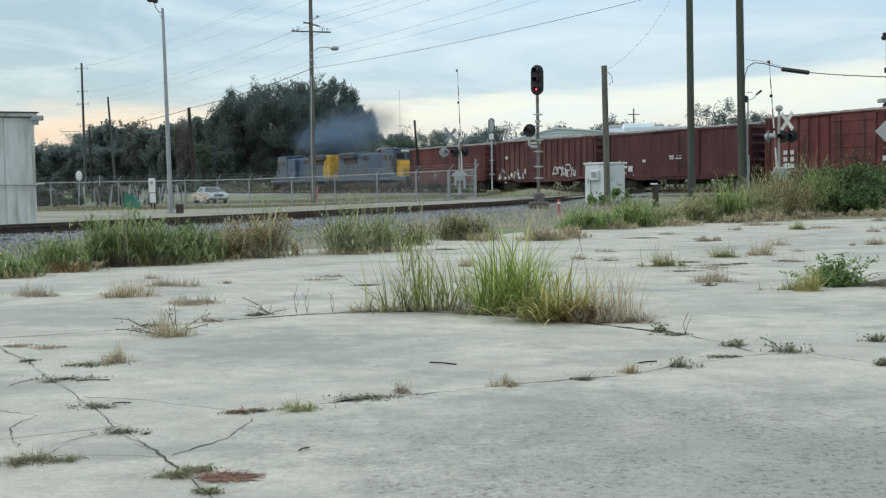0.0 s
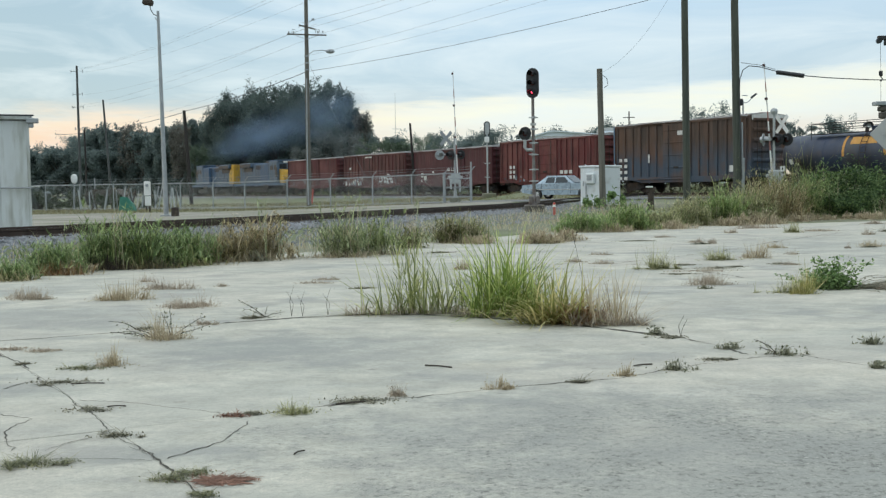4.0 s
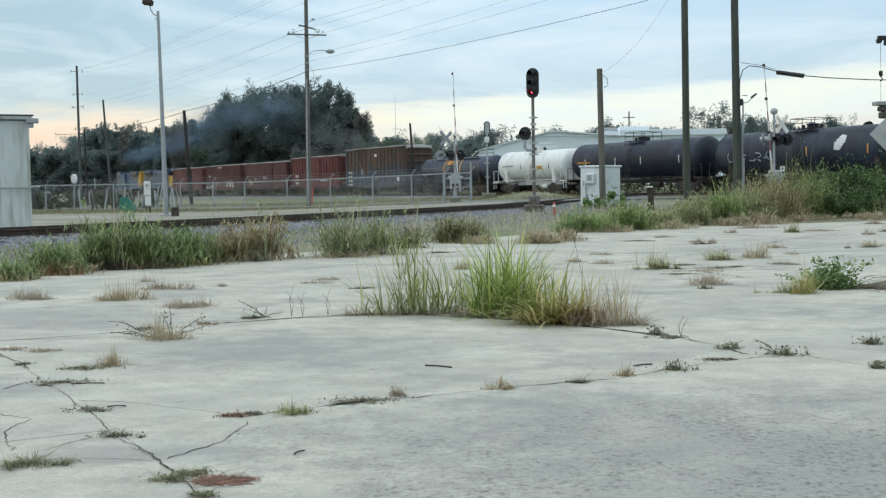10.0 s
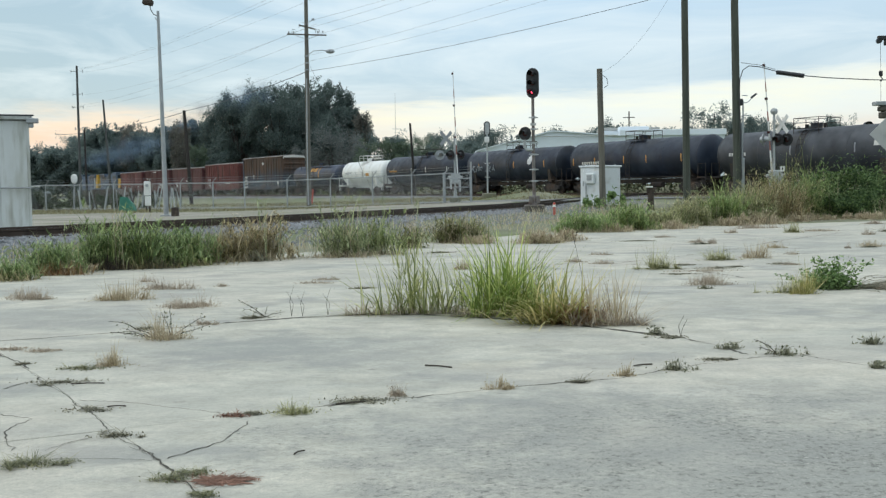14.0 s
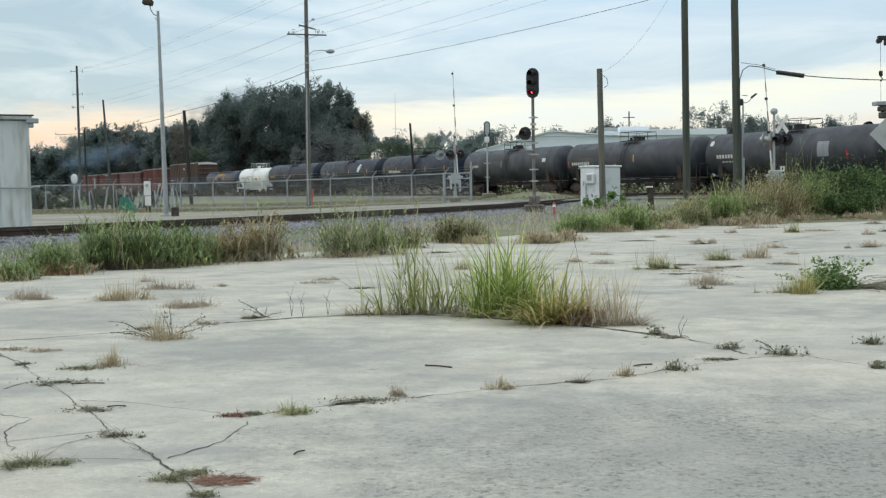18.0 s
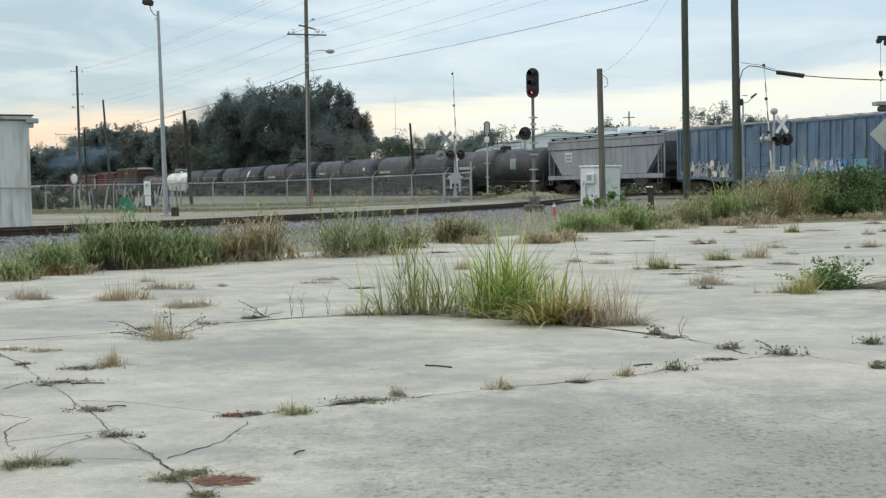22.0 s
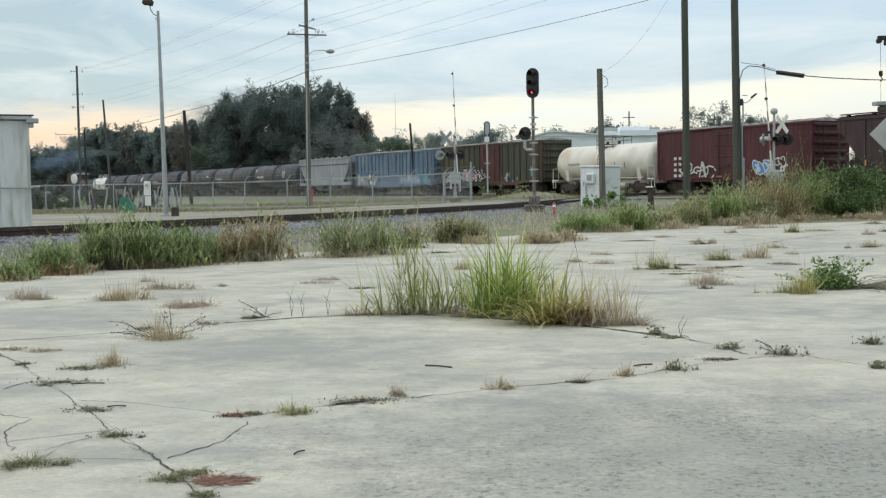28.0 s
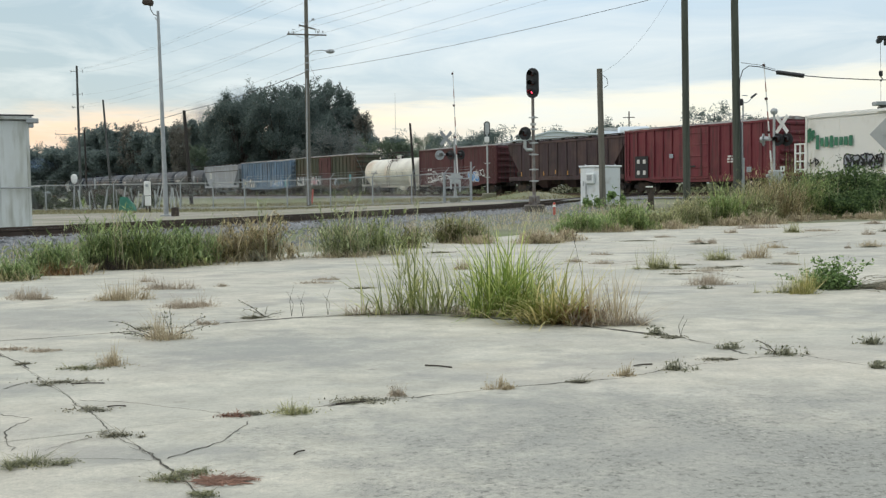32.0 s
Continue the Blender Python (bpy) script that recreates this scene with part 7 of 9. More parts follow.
# tall end frame by the gate
ef = thing("fence_gate", "galvanised pipe gate frame at the fence's end", "gate", at=pose(1.85, 70.0, gz(1.85, 70)))
part("gate_post", Shape().rod((0, 0, -0.1), (0, 0, 2.55), 0.06, n=8), "galv", ef)
part("gate_post", Shape().rod((-1.75, 0.4, -0.1), (-1.75, 0.4, 1.9), 0.05, n=8), "galv", ef)
for z in (0.35, 0.95, 1.5):
    part("gate_bar", Shape().rod((-1.75, 0.4, z), (0, 0, z), 0.03, n=6), "galv", ef)

# clutter in the yard behind the fence
mb = thing("meter_panel", "white electric meter boxes on a dark post", "meter box", at=pose(-18.66, 70.0, gz(-18.66, 70)))
part("post", Shape().box(0.08, 0.05, 0.95, 0.1, 0.1, 2.1, 0.01).box(-0.12, 0.05, 0.3, 0.08, 0.08, 0.9, 0.01), "tie", mb)
part("meter_box", Shape().box(-0.02, -0.05, 1.52, 0.4, 0.2, 0.9, 0.03), "white", mb)
part("meter_dial", Shape().lathe([(-0.24, 0.0), (-0.24, 0.09), (-0.15, 0.10)], 12, "y", (-0.02, 0, 1.7)), "galv", mb)
part("meter_box", Shape().box(0.0, -0.05, 0.72, 0.36, 0.2, 0.6, 0.03), "white", mb)
solid("tarp_bundle", Shape().put([(-0.5, -0.3, 0), (0.6, -0.3, 0), (0.6, 0.4, 0), (-0.5, 0.4, 0), (-0.42, -0.2, 1.0), (0.1, -0.2, 0.95), (0.45, -0.1, 0.45), (0.4, 0.3, 0.5), (-0.3, 0.3, 0.9)],
                               [(0, 1, 6, 5, 4), (1, 2, 7, 6), (2, 3, 8, 7), (3, 0, 4, 8), (4, 5, 8), (5, 6, 7, 8)]), "green_box", "slumped green tarpaulin bundle behind the fence", "tarpaulin", at=pose(-21.6, 75.6, gz(-21.6, 75.6)))
r3 = random.Random(3)
for i in range(30):
    x = -27.4 + i * 0.28 + r3.uniform(-0.3, 0.3)
    a = r3.uniform(-14, 14)
    solid("leaning_board", Shape().box(0, 0, 0.8, r3.uniform(0.05, 0.12), 0.04, r3.uniform(1.2, 2.0), 0.005, Matrix.Rotation(radians(a), 4, "Y")), ("galv", "pole_wood", "alu", "galv", "tie")[i % 5],
          "old board leaning in the yard", "board", "leaning boards", at=pose(x, 82.5, gz(x, 82.5) - 0.05))
dd = thing("dish", "round pale dish on a post", "dish", at=pose(-30.0, 90.0, gz(-30, 90)) @ Matrix.Diagonal((0.78, 1, 1.15, 1)))
part("disc", Shape().lathe([(-0.06, 0.0), (-0.02, 0.3), (0.04, 0.36), (0.04, 0.0)], 18, "y", (0.02, 0, 2.13)), "white", dd)
part("post", Shape().rod((0, 0.08, -0.05), (0, 0.08, 2.15), 0.05, n=8), "galv", dd)
yh = thing("yard_hut", "low dark hut with a shallow rusty roof", "hut", at=pose(-35.8, 118.0, -1.3))
part("wall", Shape().box(0, 0, 1.2, 3.6, 3.0, 2.6, 0.02), "pole_dark", yh)
part("roof", Shape().slab([(-2.1, 2.45), (2.1, 2.45), (1.2, 3.1), (-1.2, 3.1)], -1.7, 1.7), "tie", yh)
part("flue", Shape().rod((-1.3, 0, 2.4), (-1.3, 0, 4.3), 0.08, n=8), "galv", yh)
part("window", Shape().box(0.7, -1.52, 1.5, 0.7, 0.04, 0.6, 0.01), "glass", yh)
vn = thing("parked_van", "dark green parked van with a white roof", "van", at=pose(-34.6, 90.5, gz(-34.6, 90.5), 0, 0, 8))
part("body", Shape().box(0, 0, 0.95, 4.6, 1.9, 1.0, 0.15).box(-0.3, 0, 1.55, 3.4, 1.75, 0.5, 0.12), "van_green", vn)
part("roof", Shape().box(-0.3, 0, 1.86, 3.4, 1.75, 0.16, 0.06), "white", vn, "white roof")
part("window", Shape().box(-0.3, -0.88, 1.58, 2.8, 0.03, 0.36, 0.02), "glass", vn)
for x in (-1.4, 1.4):
    for y in (-0.85, 0.85):
        part("wheel", Shape().lathe([(y - 0.1, 0.0), (y - 0.1, 0.3), (y - 0.06, 0.34), (y + 0.06, 0.34), (y + 0.1, 0.3), (y + 0.1, 0.0)], 16, "y", (x, 0, 0.34)), "rubber", vn)

# warehouses beyond the main track
wh = thing("warehouse", "long white metal warehouse with a low gable roof", "warehouse", at=pose(0, 170, 0.1))
part("wall", Shape().slab([(5.8, 0), (43.6, 0), (43.6, 9.3), (27.4, 9.3), (27.4, 8.9), (16.9, 9.7), (5.8, 7.0)], 0, 40), "warehouse", wh)
part("roof", Shape().slab([(5.4, 6.9), (16.9, 9.72), (27.3, 8.92), (27.3, 9.06), (16.9, 9.92), (5.4, 7.06)], -0.4, 40.4), "warehouse", wh)
for i in range(34):
    x = 7.0 + 1.06 * i
    part("wall_rib", Shape().box(x, -0.04, 3.3 if x < 12 else 4.3, 0.10, 0.08, 6.6 if x < 12 else 8.6), "warehouse", wh)
part("vent", Shape().box(30.2, 4, 10.1, 4.6, 2, 0.8, 0.05), "warehouse", wh)
part("fascia", Shape().box(35.5, -0.25, 9.35, 16.4, 0.5, 0.9, 0.03), "warehouse", wh, "white metal fascia")
part("gutter", Shape().box(20.0, -0.5, 8.98, 14.0, 0.1, 0.12, 0.02, Matrix.Rotation(0.0, 4, "Y")), "sign_back", wh)
wh = thing("warehouse", "pale flat-roofed building behind the warehouse", "warehouse", at=pose(0, 214, 0.1))
part("wall", Shape().box(36.8, 5, 6.0, 10.4, 10, 12.0, 0.05), "warehouse", wh)
part("parapet", Shape().box(36.8, 5, 12.2, 10.8, 10.4, 0.5, 0.05), "sign_back", wh)
tw = thing("radio_mast", "thin far radio mast", "mast", at=pose(-16.5, 400, 0))
part("mast", Shape().rod((0, 0, 0), (0, 0, 36), 0.13, 0.05, 5), "sign_back", tw)
part("antenna_arm", Shape().rod((-1.6, 0, 20), (1.6, 0, 20), 0.1, n=5).rod((-1.2, 0, 23), (1.2, 0, 23), 0.1, n=5), "galv", tw)
for x, y, top in ((74.0, 300.0, 20.5), (50.9, 300.0, 21.4), (28.0, 300.0, 16.5)):
    root, h = round_pole("utility_pole", "far wooden power pole beyond the warehouse", "utility pole", x, y, top, 0.22, 0.16, "pole_dark", group="far poles")
    part("crossarm", Shape().box(0, 0, h - 1.6, 3.2, 0.2, 0.2, 0.02), "pole_dark", root)
# ---- plants ----


def blade(s, r, x, y, z, h, w, lean, az, curl=1.0):
    """One grass blade: a tapering strip that bends over."""
    dx, dy = math.cos(az), math.sin(az)
    px, py = -dy * w / 2, dx * w / 2
    o, k = len(s.v), 4
    for i in range(k):
        t = i / (k - 1)
        b = lean * (t + curl * t * t) / (1 + curl)
        zz = z + h * (t - 0.35 * curl * lean / max(h, 0.05) * t * t * 0.6)
        f = (1.0, 0.95, 0.7, 0.08)[i]
        cx, cy = x + dx * b, y + dy * b
        s.v += [(cx - px * f, cy - py * f, max(zz, z + 0.002)), (cx + px * f, cy + py * f, max(zz, z + 0.002))]
    s.f += [(o + 2 * i, o + 2 * i + 1, o + 2 * i + 3, o + 2 * i + 2) for i in range(k - 1)]


def arc(s, r, x, y, z, L, w, az, th, bend, k=5):
    """A blade that leaves the ground at the angle th from upright and bends over by bend."""
    dx, dy, o = math.cos(az), math.sin(az), len(s.v)
    px, py, q, zz = -dy * w / 2, dx * w / 2, 0.0, z
    for i in range(k + 1):
        t = i / k
        f = max(0.06, (1 - t ** 2.2)) * (0.75 + 0.5 * t * (1 - t) * 2)
        s.v += [(x + dx * q - px * f, y + dy * q - py * f, max(zz, z + 0.003)), (x + dx * q + px * f, y + dy * q + py * f, max(zz, z + 0.003))]
        a = th + bend * (t ** 1.4)
        q += math.sin(a) * L / k
        zz += math.cos(a) * L / k
    s.f += [(o + 2 * i, o + 2 * i + 1, o + 2 * i + 3, o + 2 * i + 2) for i in range(k)]


def fan(s, r, x, y, z, n, rad, h, w=0.010, open_=0.45, bend=0.9, k=4):
    """A tussock: blades fan out from a tight root."""
    for _ in range(n):
        a, d = r.uniform(0, 6.283), rad * r.random()
        L = h * r.uniform(0.4, 1.15)
        arc(s, r, x + d * math.cos(a), y + d * math.sin(a), z, L, w * r.uniform(0.6, 1.35), a + r.gauss(0, 0.8), min(1.45, abs(r.gauss(0.55 * open_, open_ * 0.8)) + 0.2 * d / rad * open_), max(0, r.gauss(bend, bend * 0.6)), k)


def tuft(s, r, x, y, z, n, rad, h, w=0.008, spread=0.6, curl=1.0):
    m = max(1, int(rad / 0.09))
    for _ in range(m):
        a, d = r.uniform(0, 6.283), rad * math.sqrt(r.random()) * 0.8
        fan(s, r, x + d * math.cos(a), y + d * math.sin(a), z, max(3, n // m), min(rad, 0.07), h * r.uniform(0.55, 1.1), w, spread, curl, 3)


def leaf(s, r, p, size):
    n = Vector((r.gauss(0, 1), r.gauss(0, 1), r.gauss(0.5, 0.9))).normalized()
    u = n.orthogonal().normalized()
    u.rotate(Matrix.Rotation(r.uniform(0, 6.283), 3, n))
    w = n.cross(u)
    a, b = size * r.uniform(0.7, 1.3), size * r.uniform(0.35, 0.6)
    p = Vector(p)
    o = len(s.v)
    s.v += [tuple(p - u * a * 0.5), tuple(p + w * b * 0.5 + n * a * 0.08), tuple(p + u * a * 0.5), tuple(p - w * b * 0.5 + n * a * 0.08)]
    s.f.append((o, o + 1, o + 2, o + 3))


def lobe(s, r, c, rx, ry, rz, n, size, inner=0.55):
    """Leaves near the surface of one uneven lobe."""
    ph = r.uniform(0, 50)
    for _ in range(n):
        d = Vector((r.gauss(0, 1), r.gauss(0, 1), r.gauss(0, 1))).normalized()
        k = (inner + (1 - inner) * r.random() ** 0.5) * (1 + 0.35 * noise.noise(d * 1.8 + Vector((ph, 0, 0))))
        leaf(s, r, (c[0] + d.x * rx * k, c[1] + d.y * ry * k, c[2] + d.z * rz * k), size)


def shrub(name, label, x, y, w, d, h, n, size, mat, seed, stems=6, category="bush", z=None, grass=0, grass_mat=None):
    """A leafy bush: stems from the root, several lobes of leaves."""
    r = random.Random(seed)
    z0 = gz(x, y) if z is None else z
    root = thing(name, label, category, at=pose(x, y, z0 - 0.02))
    st, lv = Shape(), Shape()
    lobes = max(5, int(n / 260))
    for i in range(lobes):
        cx, cy = r.uniform(-0.5, 0.5) * w * 0.8, r.uniform(-0.5, 0.5) * d * 0.8
        edge = max(0.35, 1 - 0.55 * (abs(cx) / (w * 0.5)) ** 2)
        cz = h * r.uniform(0.25, 0.8) * edge
        lobe(lv, r, (cx, cy, cz), w * r.uniform(0.10, 0.2), d * r.uniform(0.15, 0.3), h * r.uniform(0.13, 0.24), n // lobes, size)
        st.pipe([(cx * 0.5, cy * 0.5, 0), (cx * 0.8, cy * 0.8, cz * 0.6), (cx, cy, cz)], 0.006 + 0.004 * h, 4)
    for _ in range(int(n * 0.08)):
        a = r.uniform(-0.5, 0.5)
        leaf(lv, r, (a * w, r.uniform(-0.5, 0.5) * d, h * r.uniform(0.05, 1.12) * max(0.3, 1 - 2.2 * a * a)), size)
    tagged(part("stalk", st, "stick", root), kind="stuff")
    tagged(part("foliage", lv, mat, root), kind="stuff")
    if grass:
        gs = Shape()
        m = max(3, int(w * d * 5))
        for _ in range(m):
            a, b = r.uniform(-0.5, 0.5), r.uniform(-0.5, 0.5)
            hh = h * r.uniform(0.5, 1.15) * max(0.4, 1 - 1.5 * a * a)
            fan(gs, r, a * w, b * d, 0, max(8, grass // m), 0.16, hh * 1.1, 0.011, 0.55, 0.9, 4)
        tagged(part("grass", gs, grass_mat or mat, root), kind="stuff")
    return root


# the large grass clumps in the joint
r = random.Random(21)


def dead_foot(s, r, x0, x1, n, h=0.16):
    """Brown dead blades lying round the roots."""
    for _ in range(n):
        arc(s, r, r.uniform(x0, x1), r.gauss(-0.02, 0.07), 0, h * r.uniform(0.5, 1.5), 0.011, r.uniform(0, 6.28), r.uniform(0.7, 1.45), r.uniform(0.1, 0.8), 3)


s, s2 = Shape(), Shape()
for dx, n, h, op in ((0.03, 40, 0.80, 0.45), (-0.12, 50, 0.78, 0.7), (0.2, 60, 0.84, 0.55), (-0.30, 40, 0.66, 0.95), (0.38, 70, 0.8, 0.6), (0.56, 60, 0.72, 0.65), (0.68, 40, 0.6, 0.8), (-0.5, 26, 0.5, 1.2)):
    fan(s, r, dx, r.gauss(0, 0.07), 0, int(n * 0.6), 0.12, h, 0.015, op, 0.7)
for _ in range(44):      # long blades leaning over
    arc(s, r, -0.05 + r.gauss(0, 0.28), r.gauss(0, 0.07), 0, r.uniform(0.55, 1.05), r.uniform(0.011, 0.021), math.pi * r.choice((0, 1, 1)) + r.gauss(0, 0.5), r.uniform(0.25, 1.0), r.uniform(0.2, 0.9))
for _ in range(16):
    x, L, th = r.gauss(0.02, 0.10), r.uniform(0.75, 1.12), abs(r.gauss(0, 0.16))
    az = r.uniform(0, 6.28)
    arc(s, r, x, r.gauss(0, 0.05), 0, L, 0.015, az, th, 0.25)
    for k in range(3):
        q = L * r.uniform(0.3, 0.8)
        arc(s, r, x + math.sin(th) * q * math.cos(az), math.sin(th) * q * math.sin(az), q * math.cos(th), r.uniform(0.15, 0.3), 0.014, r.uniform(0, 6.28), r.uniform(0.3, 0.7), 0.8, 3)
dead_foot(s2, r, -0.75, 0.75, 420, 0.2)
root = thing("grass_clump", "tall sparse grey-green grass clump growing in a slab joint", "grass", "grass clumps", at=pose(-0.38, 12.3, 0))
tagged(part("grass", s, "grass_grey", root), kind="stuff")
tagged(part("dead_grass", s2, "grass_dead", root), kind="stuff")
s, s2 = Shape(), Shape()
for dx, n, h, op in ((0.06, 90, 1.12, 0.4), (0.18, 90, 1.12, 0.42), (-0.08, 70, 1.04, 0.45), (0.12, 70, 0.75, 0.9), (0.3, 80, 0.95, 0.6), (-0.2, 60, 0.72, 0.8), (0.42, 50, 0.8, 0.8)):
    fan(s, r, dx, r.gauss(0, 0.08), 0, int(n * 0.85), 0.14, h, 0.016, op, 0.9, 6)
for _ in range(90):      # crossing, broken and folded blades
    arc(s, r, r.gauss(0.1, 0.2), r.gauss(-0.03, 0.1), r.uniform(0, 0.35), r.uniform(0.25, 0.6), r.uniform(0.010, 0.02), r.uniform(0, 6.28), r.uniform(0.3, 1.5), r.uniform(-0.4, 1.6), 5)
for _ in range(26):
    arc(s, r, 0.15 + r.gauss(0, 0.14), -0.08 + r.gauss(0, 0.05), 0, r.uniform(0.4, 0.75), 0.026, r.gauss(-0.9, 0.6), r.uniform(0.5, 0.95), 0.9)
for _ in range(46):
    arc(s, r, r.gauss(0.1, 0.16), r.gauss(-0.02, 0.08), 0, r.uniform(0.7, 1.15), 0.021, r.choice((0.0, math.pi)) + r.gauss(0, 0.6), r.uniform(0.3, 0.75), r.uniform(0.7, 1.5), 6)
dead_foot(s2, r, -0.45, 0.6, 300, 0.22)
root = thing("grass_clump", "dense bright green grass clump in a slab joint", "grass", "grass clumps", at=pose(0.58, 11.98, 0))
tagged(part("grass", s, "grass_bright", root), kind="stuff")
tagged(part("dead_grass", s2, "grass_dead", root), kind="stuff")
s, s2 = Shape(), Shape()
for dx, n, h, op in ((0.0, 74, 0.74, 0.8), (0.16, 60, 0.70, 0.8), (-0.18, 56, 0.62, 1.0), (0.3, 40, 0.55, 0.9), (0.05, 50, 0.46, 1.3)):
    fan(s, r, dx, r.gauss(0, 0.05), 0, int(n * 0.85), 0.11, h * 1.1, 0.017, op, 1.0, 6)
for _ in range(70):
    arc(s, r, -0.12 + r.gauss(0, 0.14), -0.06 + r.gauss(0, 0.05), 0, r.uniform(0.35, 0.68), 0.026, math.pi + r.gauss(0.4, 0.6), r.uniform(0.75, 1.15), 0.9)
for _ in range(40):
    arc(s, r, r.gauss(0.05, 0.14), r.gauss(-0.03, 0.07), 0, r.uniform(0.5, 0.85), 0.02, r.choice((0.0, math.pi)) + r.gauss(0, 0.7), r.uniform(0.4, 1.0), r.uniform(0.6, 1.4), 6)
dead_foot(s2, r, -0.05, 0.5, 420, 0.28)
for _ in range(26):      # curled rusty blades
    arc(s2, r, r.uniform(0.05, 0.4), r.gauss(-0.08, 0.04), 0.05, r.uniform(0.25, 0.45), 0.02, r.choice((0.0, math.pi)) + r.gauss(0, 0.6), r.uniform(0.2, 0.8), r.uniform(1.2, 2.4), 6)
root = thing("grass_clump", "yellow-green drooping grass clump on the concrete", "grass", "grass clumps", at=pose(1.12, 11.25, 0))
tagged(part("grass", s, "grass_yellow", root), kind="stuff")
tagged(part("dead_grass", s2, "grass_rust", root, "rust-brown dead blades"), kind="stuff")
s, s2 = Shape(), Shape()
for dx, n, h, op in ((0.0, 26, 0.62, 0.5), (0.18, 30, 0.68, 0.4), (-0.15, 20, 0.42, 1.0), (0.3, 18, 0.5, 0.6)):
    fan(s, r, dx, r.gauss(0, 0.05), 0, int(n * 1.5), 0.12, h, 0.010, op, 0.5)
for _ in range(10):
    arc(s, r, r.uniform(0.1, 0.4), r.gauss(-0.05, 0.06), 0, r.uniform(0.35, 0.6), 0.018, r.gauss(0.0, 0.3), r.uniform(0.8, 1.15), 0.3)
dead_foot(s2, r, -0.3, 0.5, 360, 0.18)
root = thing("grass_clump", "dry straw-coloured weed clump beside the green grass", "grass", "grass clumps", at=pose(1.55, 11.08, 0))
tagged(part("grass", s, "grass_dry", root), kind="stuff")
tagged(part("dead_grass", s2, "grass_dead", root), kind="stuff")
for x, y, h in ((1.5, 11.75, 0.92), (-1.70, 12.25, 0.34), (-1.58, 12.25, 0.28), (-1.30, 12.3, 0.30), (2.18, 10.1, 0.2), (1.02, 11.9, 0.75)):
    st = Shape().pipe([(0, 0, 0), (-0.02, 0, h * 0.5), (-0.12 if h > 0.8 else 0.03, 0, h)], 0.0035, 4, 0.0015)
    if h > 0.8:
        for k in range(8):
            leaf(st, r, (-0.10 + 0.004 * k, 0, h * (0.86 + 0.018 * k)), 0.03)
    else:
        st.pipe([(0, 0, 0), (0.02, 0.01, h * 0.4), (-0.05 if x < 0 else 0.06, 0, h * 0.8)], 0.003, 4, 0.0015)
    solid("dry_stalk", st, "stick", "single dry seed stalk standing in the joint", "weed", "dry stalks", at=pose(x, y, 0))

# tufts and weeds in joints and cracks: x, y, half width, height, kind
KIND = {"dead": ("grass_dead", "brown dead"), "dry": ("grass_dry", "straw-dry"), "yellow": ("weed_pale", "pale yellow-green"), "green": ("weed_olive", "flat olive-green"), "grey": ("grass_mat", "flat grey-brown"),
        "weed": ("weed_dull", "small leafy green"), "weedgrey": ("weed_dull", "low grey-green"), "red": ("clay", "reddish withered"), "straw": ("grass_yellow", "yellowing")}


def tufts(kind, *places):
    """Tufts of one kind: x, y, half width and height of each."""
    for x, y, rx, h in places:
        (mound if kind in ("dead", "dry", "straw") else one_tuft)(kind, x, y, rx, h)


def mound(kind, x, y, rx, h):
    """A low withered mound: many short sprigs with leaflets under one uneven domed outline."""
    mat, word = KIND[kind]
    rr, s = random.Random(int(1000 + 97 * x + 31 * y)), Shape()
    rx, ry, wd = rx * 1.12, min(rx * 0.7, 0.3 * rx + 0.06), 0.0028 + 0.0003 * y
    ph = rr.uniform(0, 60)
    heads = [(rr.gauss(0, 0.42), rr.gauss(0, 0.4), rr.choice((0.35, 0.6, 0.85, 1.1, 1.35)), rr.uniform(0.10, 0.3)) for _ in range(4 + int(rx * 14))]
    for _ in range(int((90 + 1150 * rx * (0.5 + min(1.0, 2.2 * h))) * (1.0 if y < 16 else 0.55))):
        cu, cv, ck, cr = rr.choice(heads)
        u, v = cu + rr.gauss(0, cr), cv + rr.gauss(0, cr)
        if u * u + v * v > 1.4:
            continue
        top = math.sqrt(max(0.02, 1.05 - 0.75 * u * u - 0.3 * v * v)) * ck * (0.85 + 0.7 * noise.noise((u * 3.1 + ph, v, 0)))
        L = max(0.02, h * max(0.15, top) * rr.uniform(0.3, 1.15) * (1.5 if rr.random() < 0.05 else 1.0))
        az, th = math.atan2(v, u) + rr.gauss(0, 0.9), min(1.4, abs(rr.gauss(0.25 + 0.55 * abs(u), 0.35)))
        px, py = u * rx * 0.9, v * ry * 0.9
        arc(s, rr, px, py, 0, L, wd * rr.uniform(0.5, 1.2), az, th, rr.uniform(-0.2, 0.5), 2)
        for _ in range(2 if y < 16 else 1):
            q = L * rr.uniform(0.35, 1.0)
            leaf(s, rr, (px + q * math.sin(th) * math.cos(az), py + q * math.sin(th) * math.sin(az), max(0.008, q * math.cos(th))), rr.uniform(0.006, 0.012) + 0.0006 * y)
    for _ in range(int(40 + 260 * rx)):      # litter round the root
        leaf(s, rr, (rr.gauss(0, rx * 0.45), rr.gauss(0, ry * 0.5), 0.006), rr.uniform(0.008, 0.016) + 0.0006 * y)
    solid("weed_tuft", s, mat, word + " weed mound rooted in a crack of the concrete", "grass", "small tufts", "stuff", at=pose(x, y, 0))


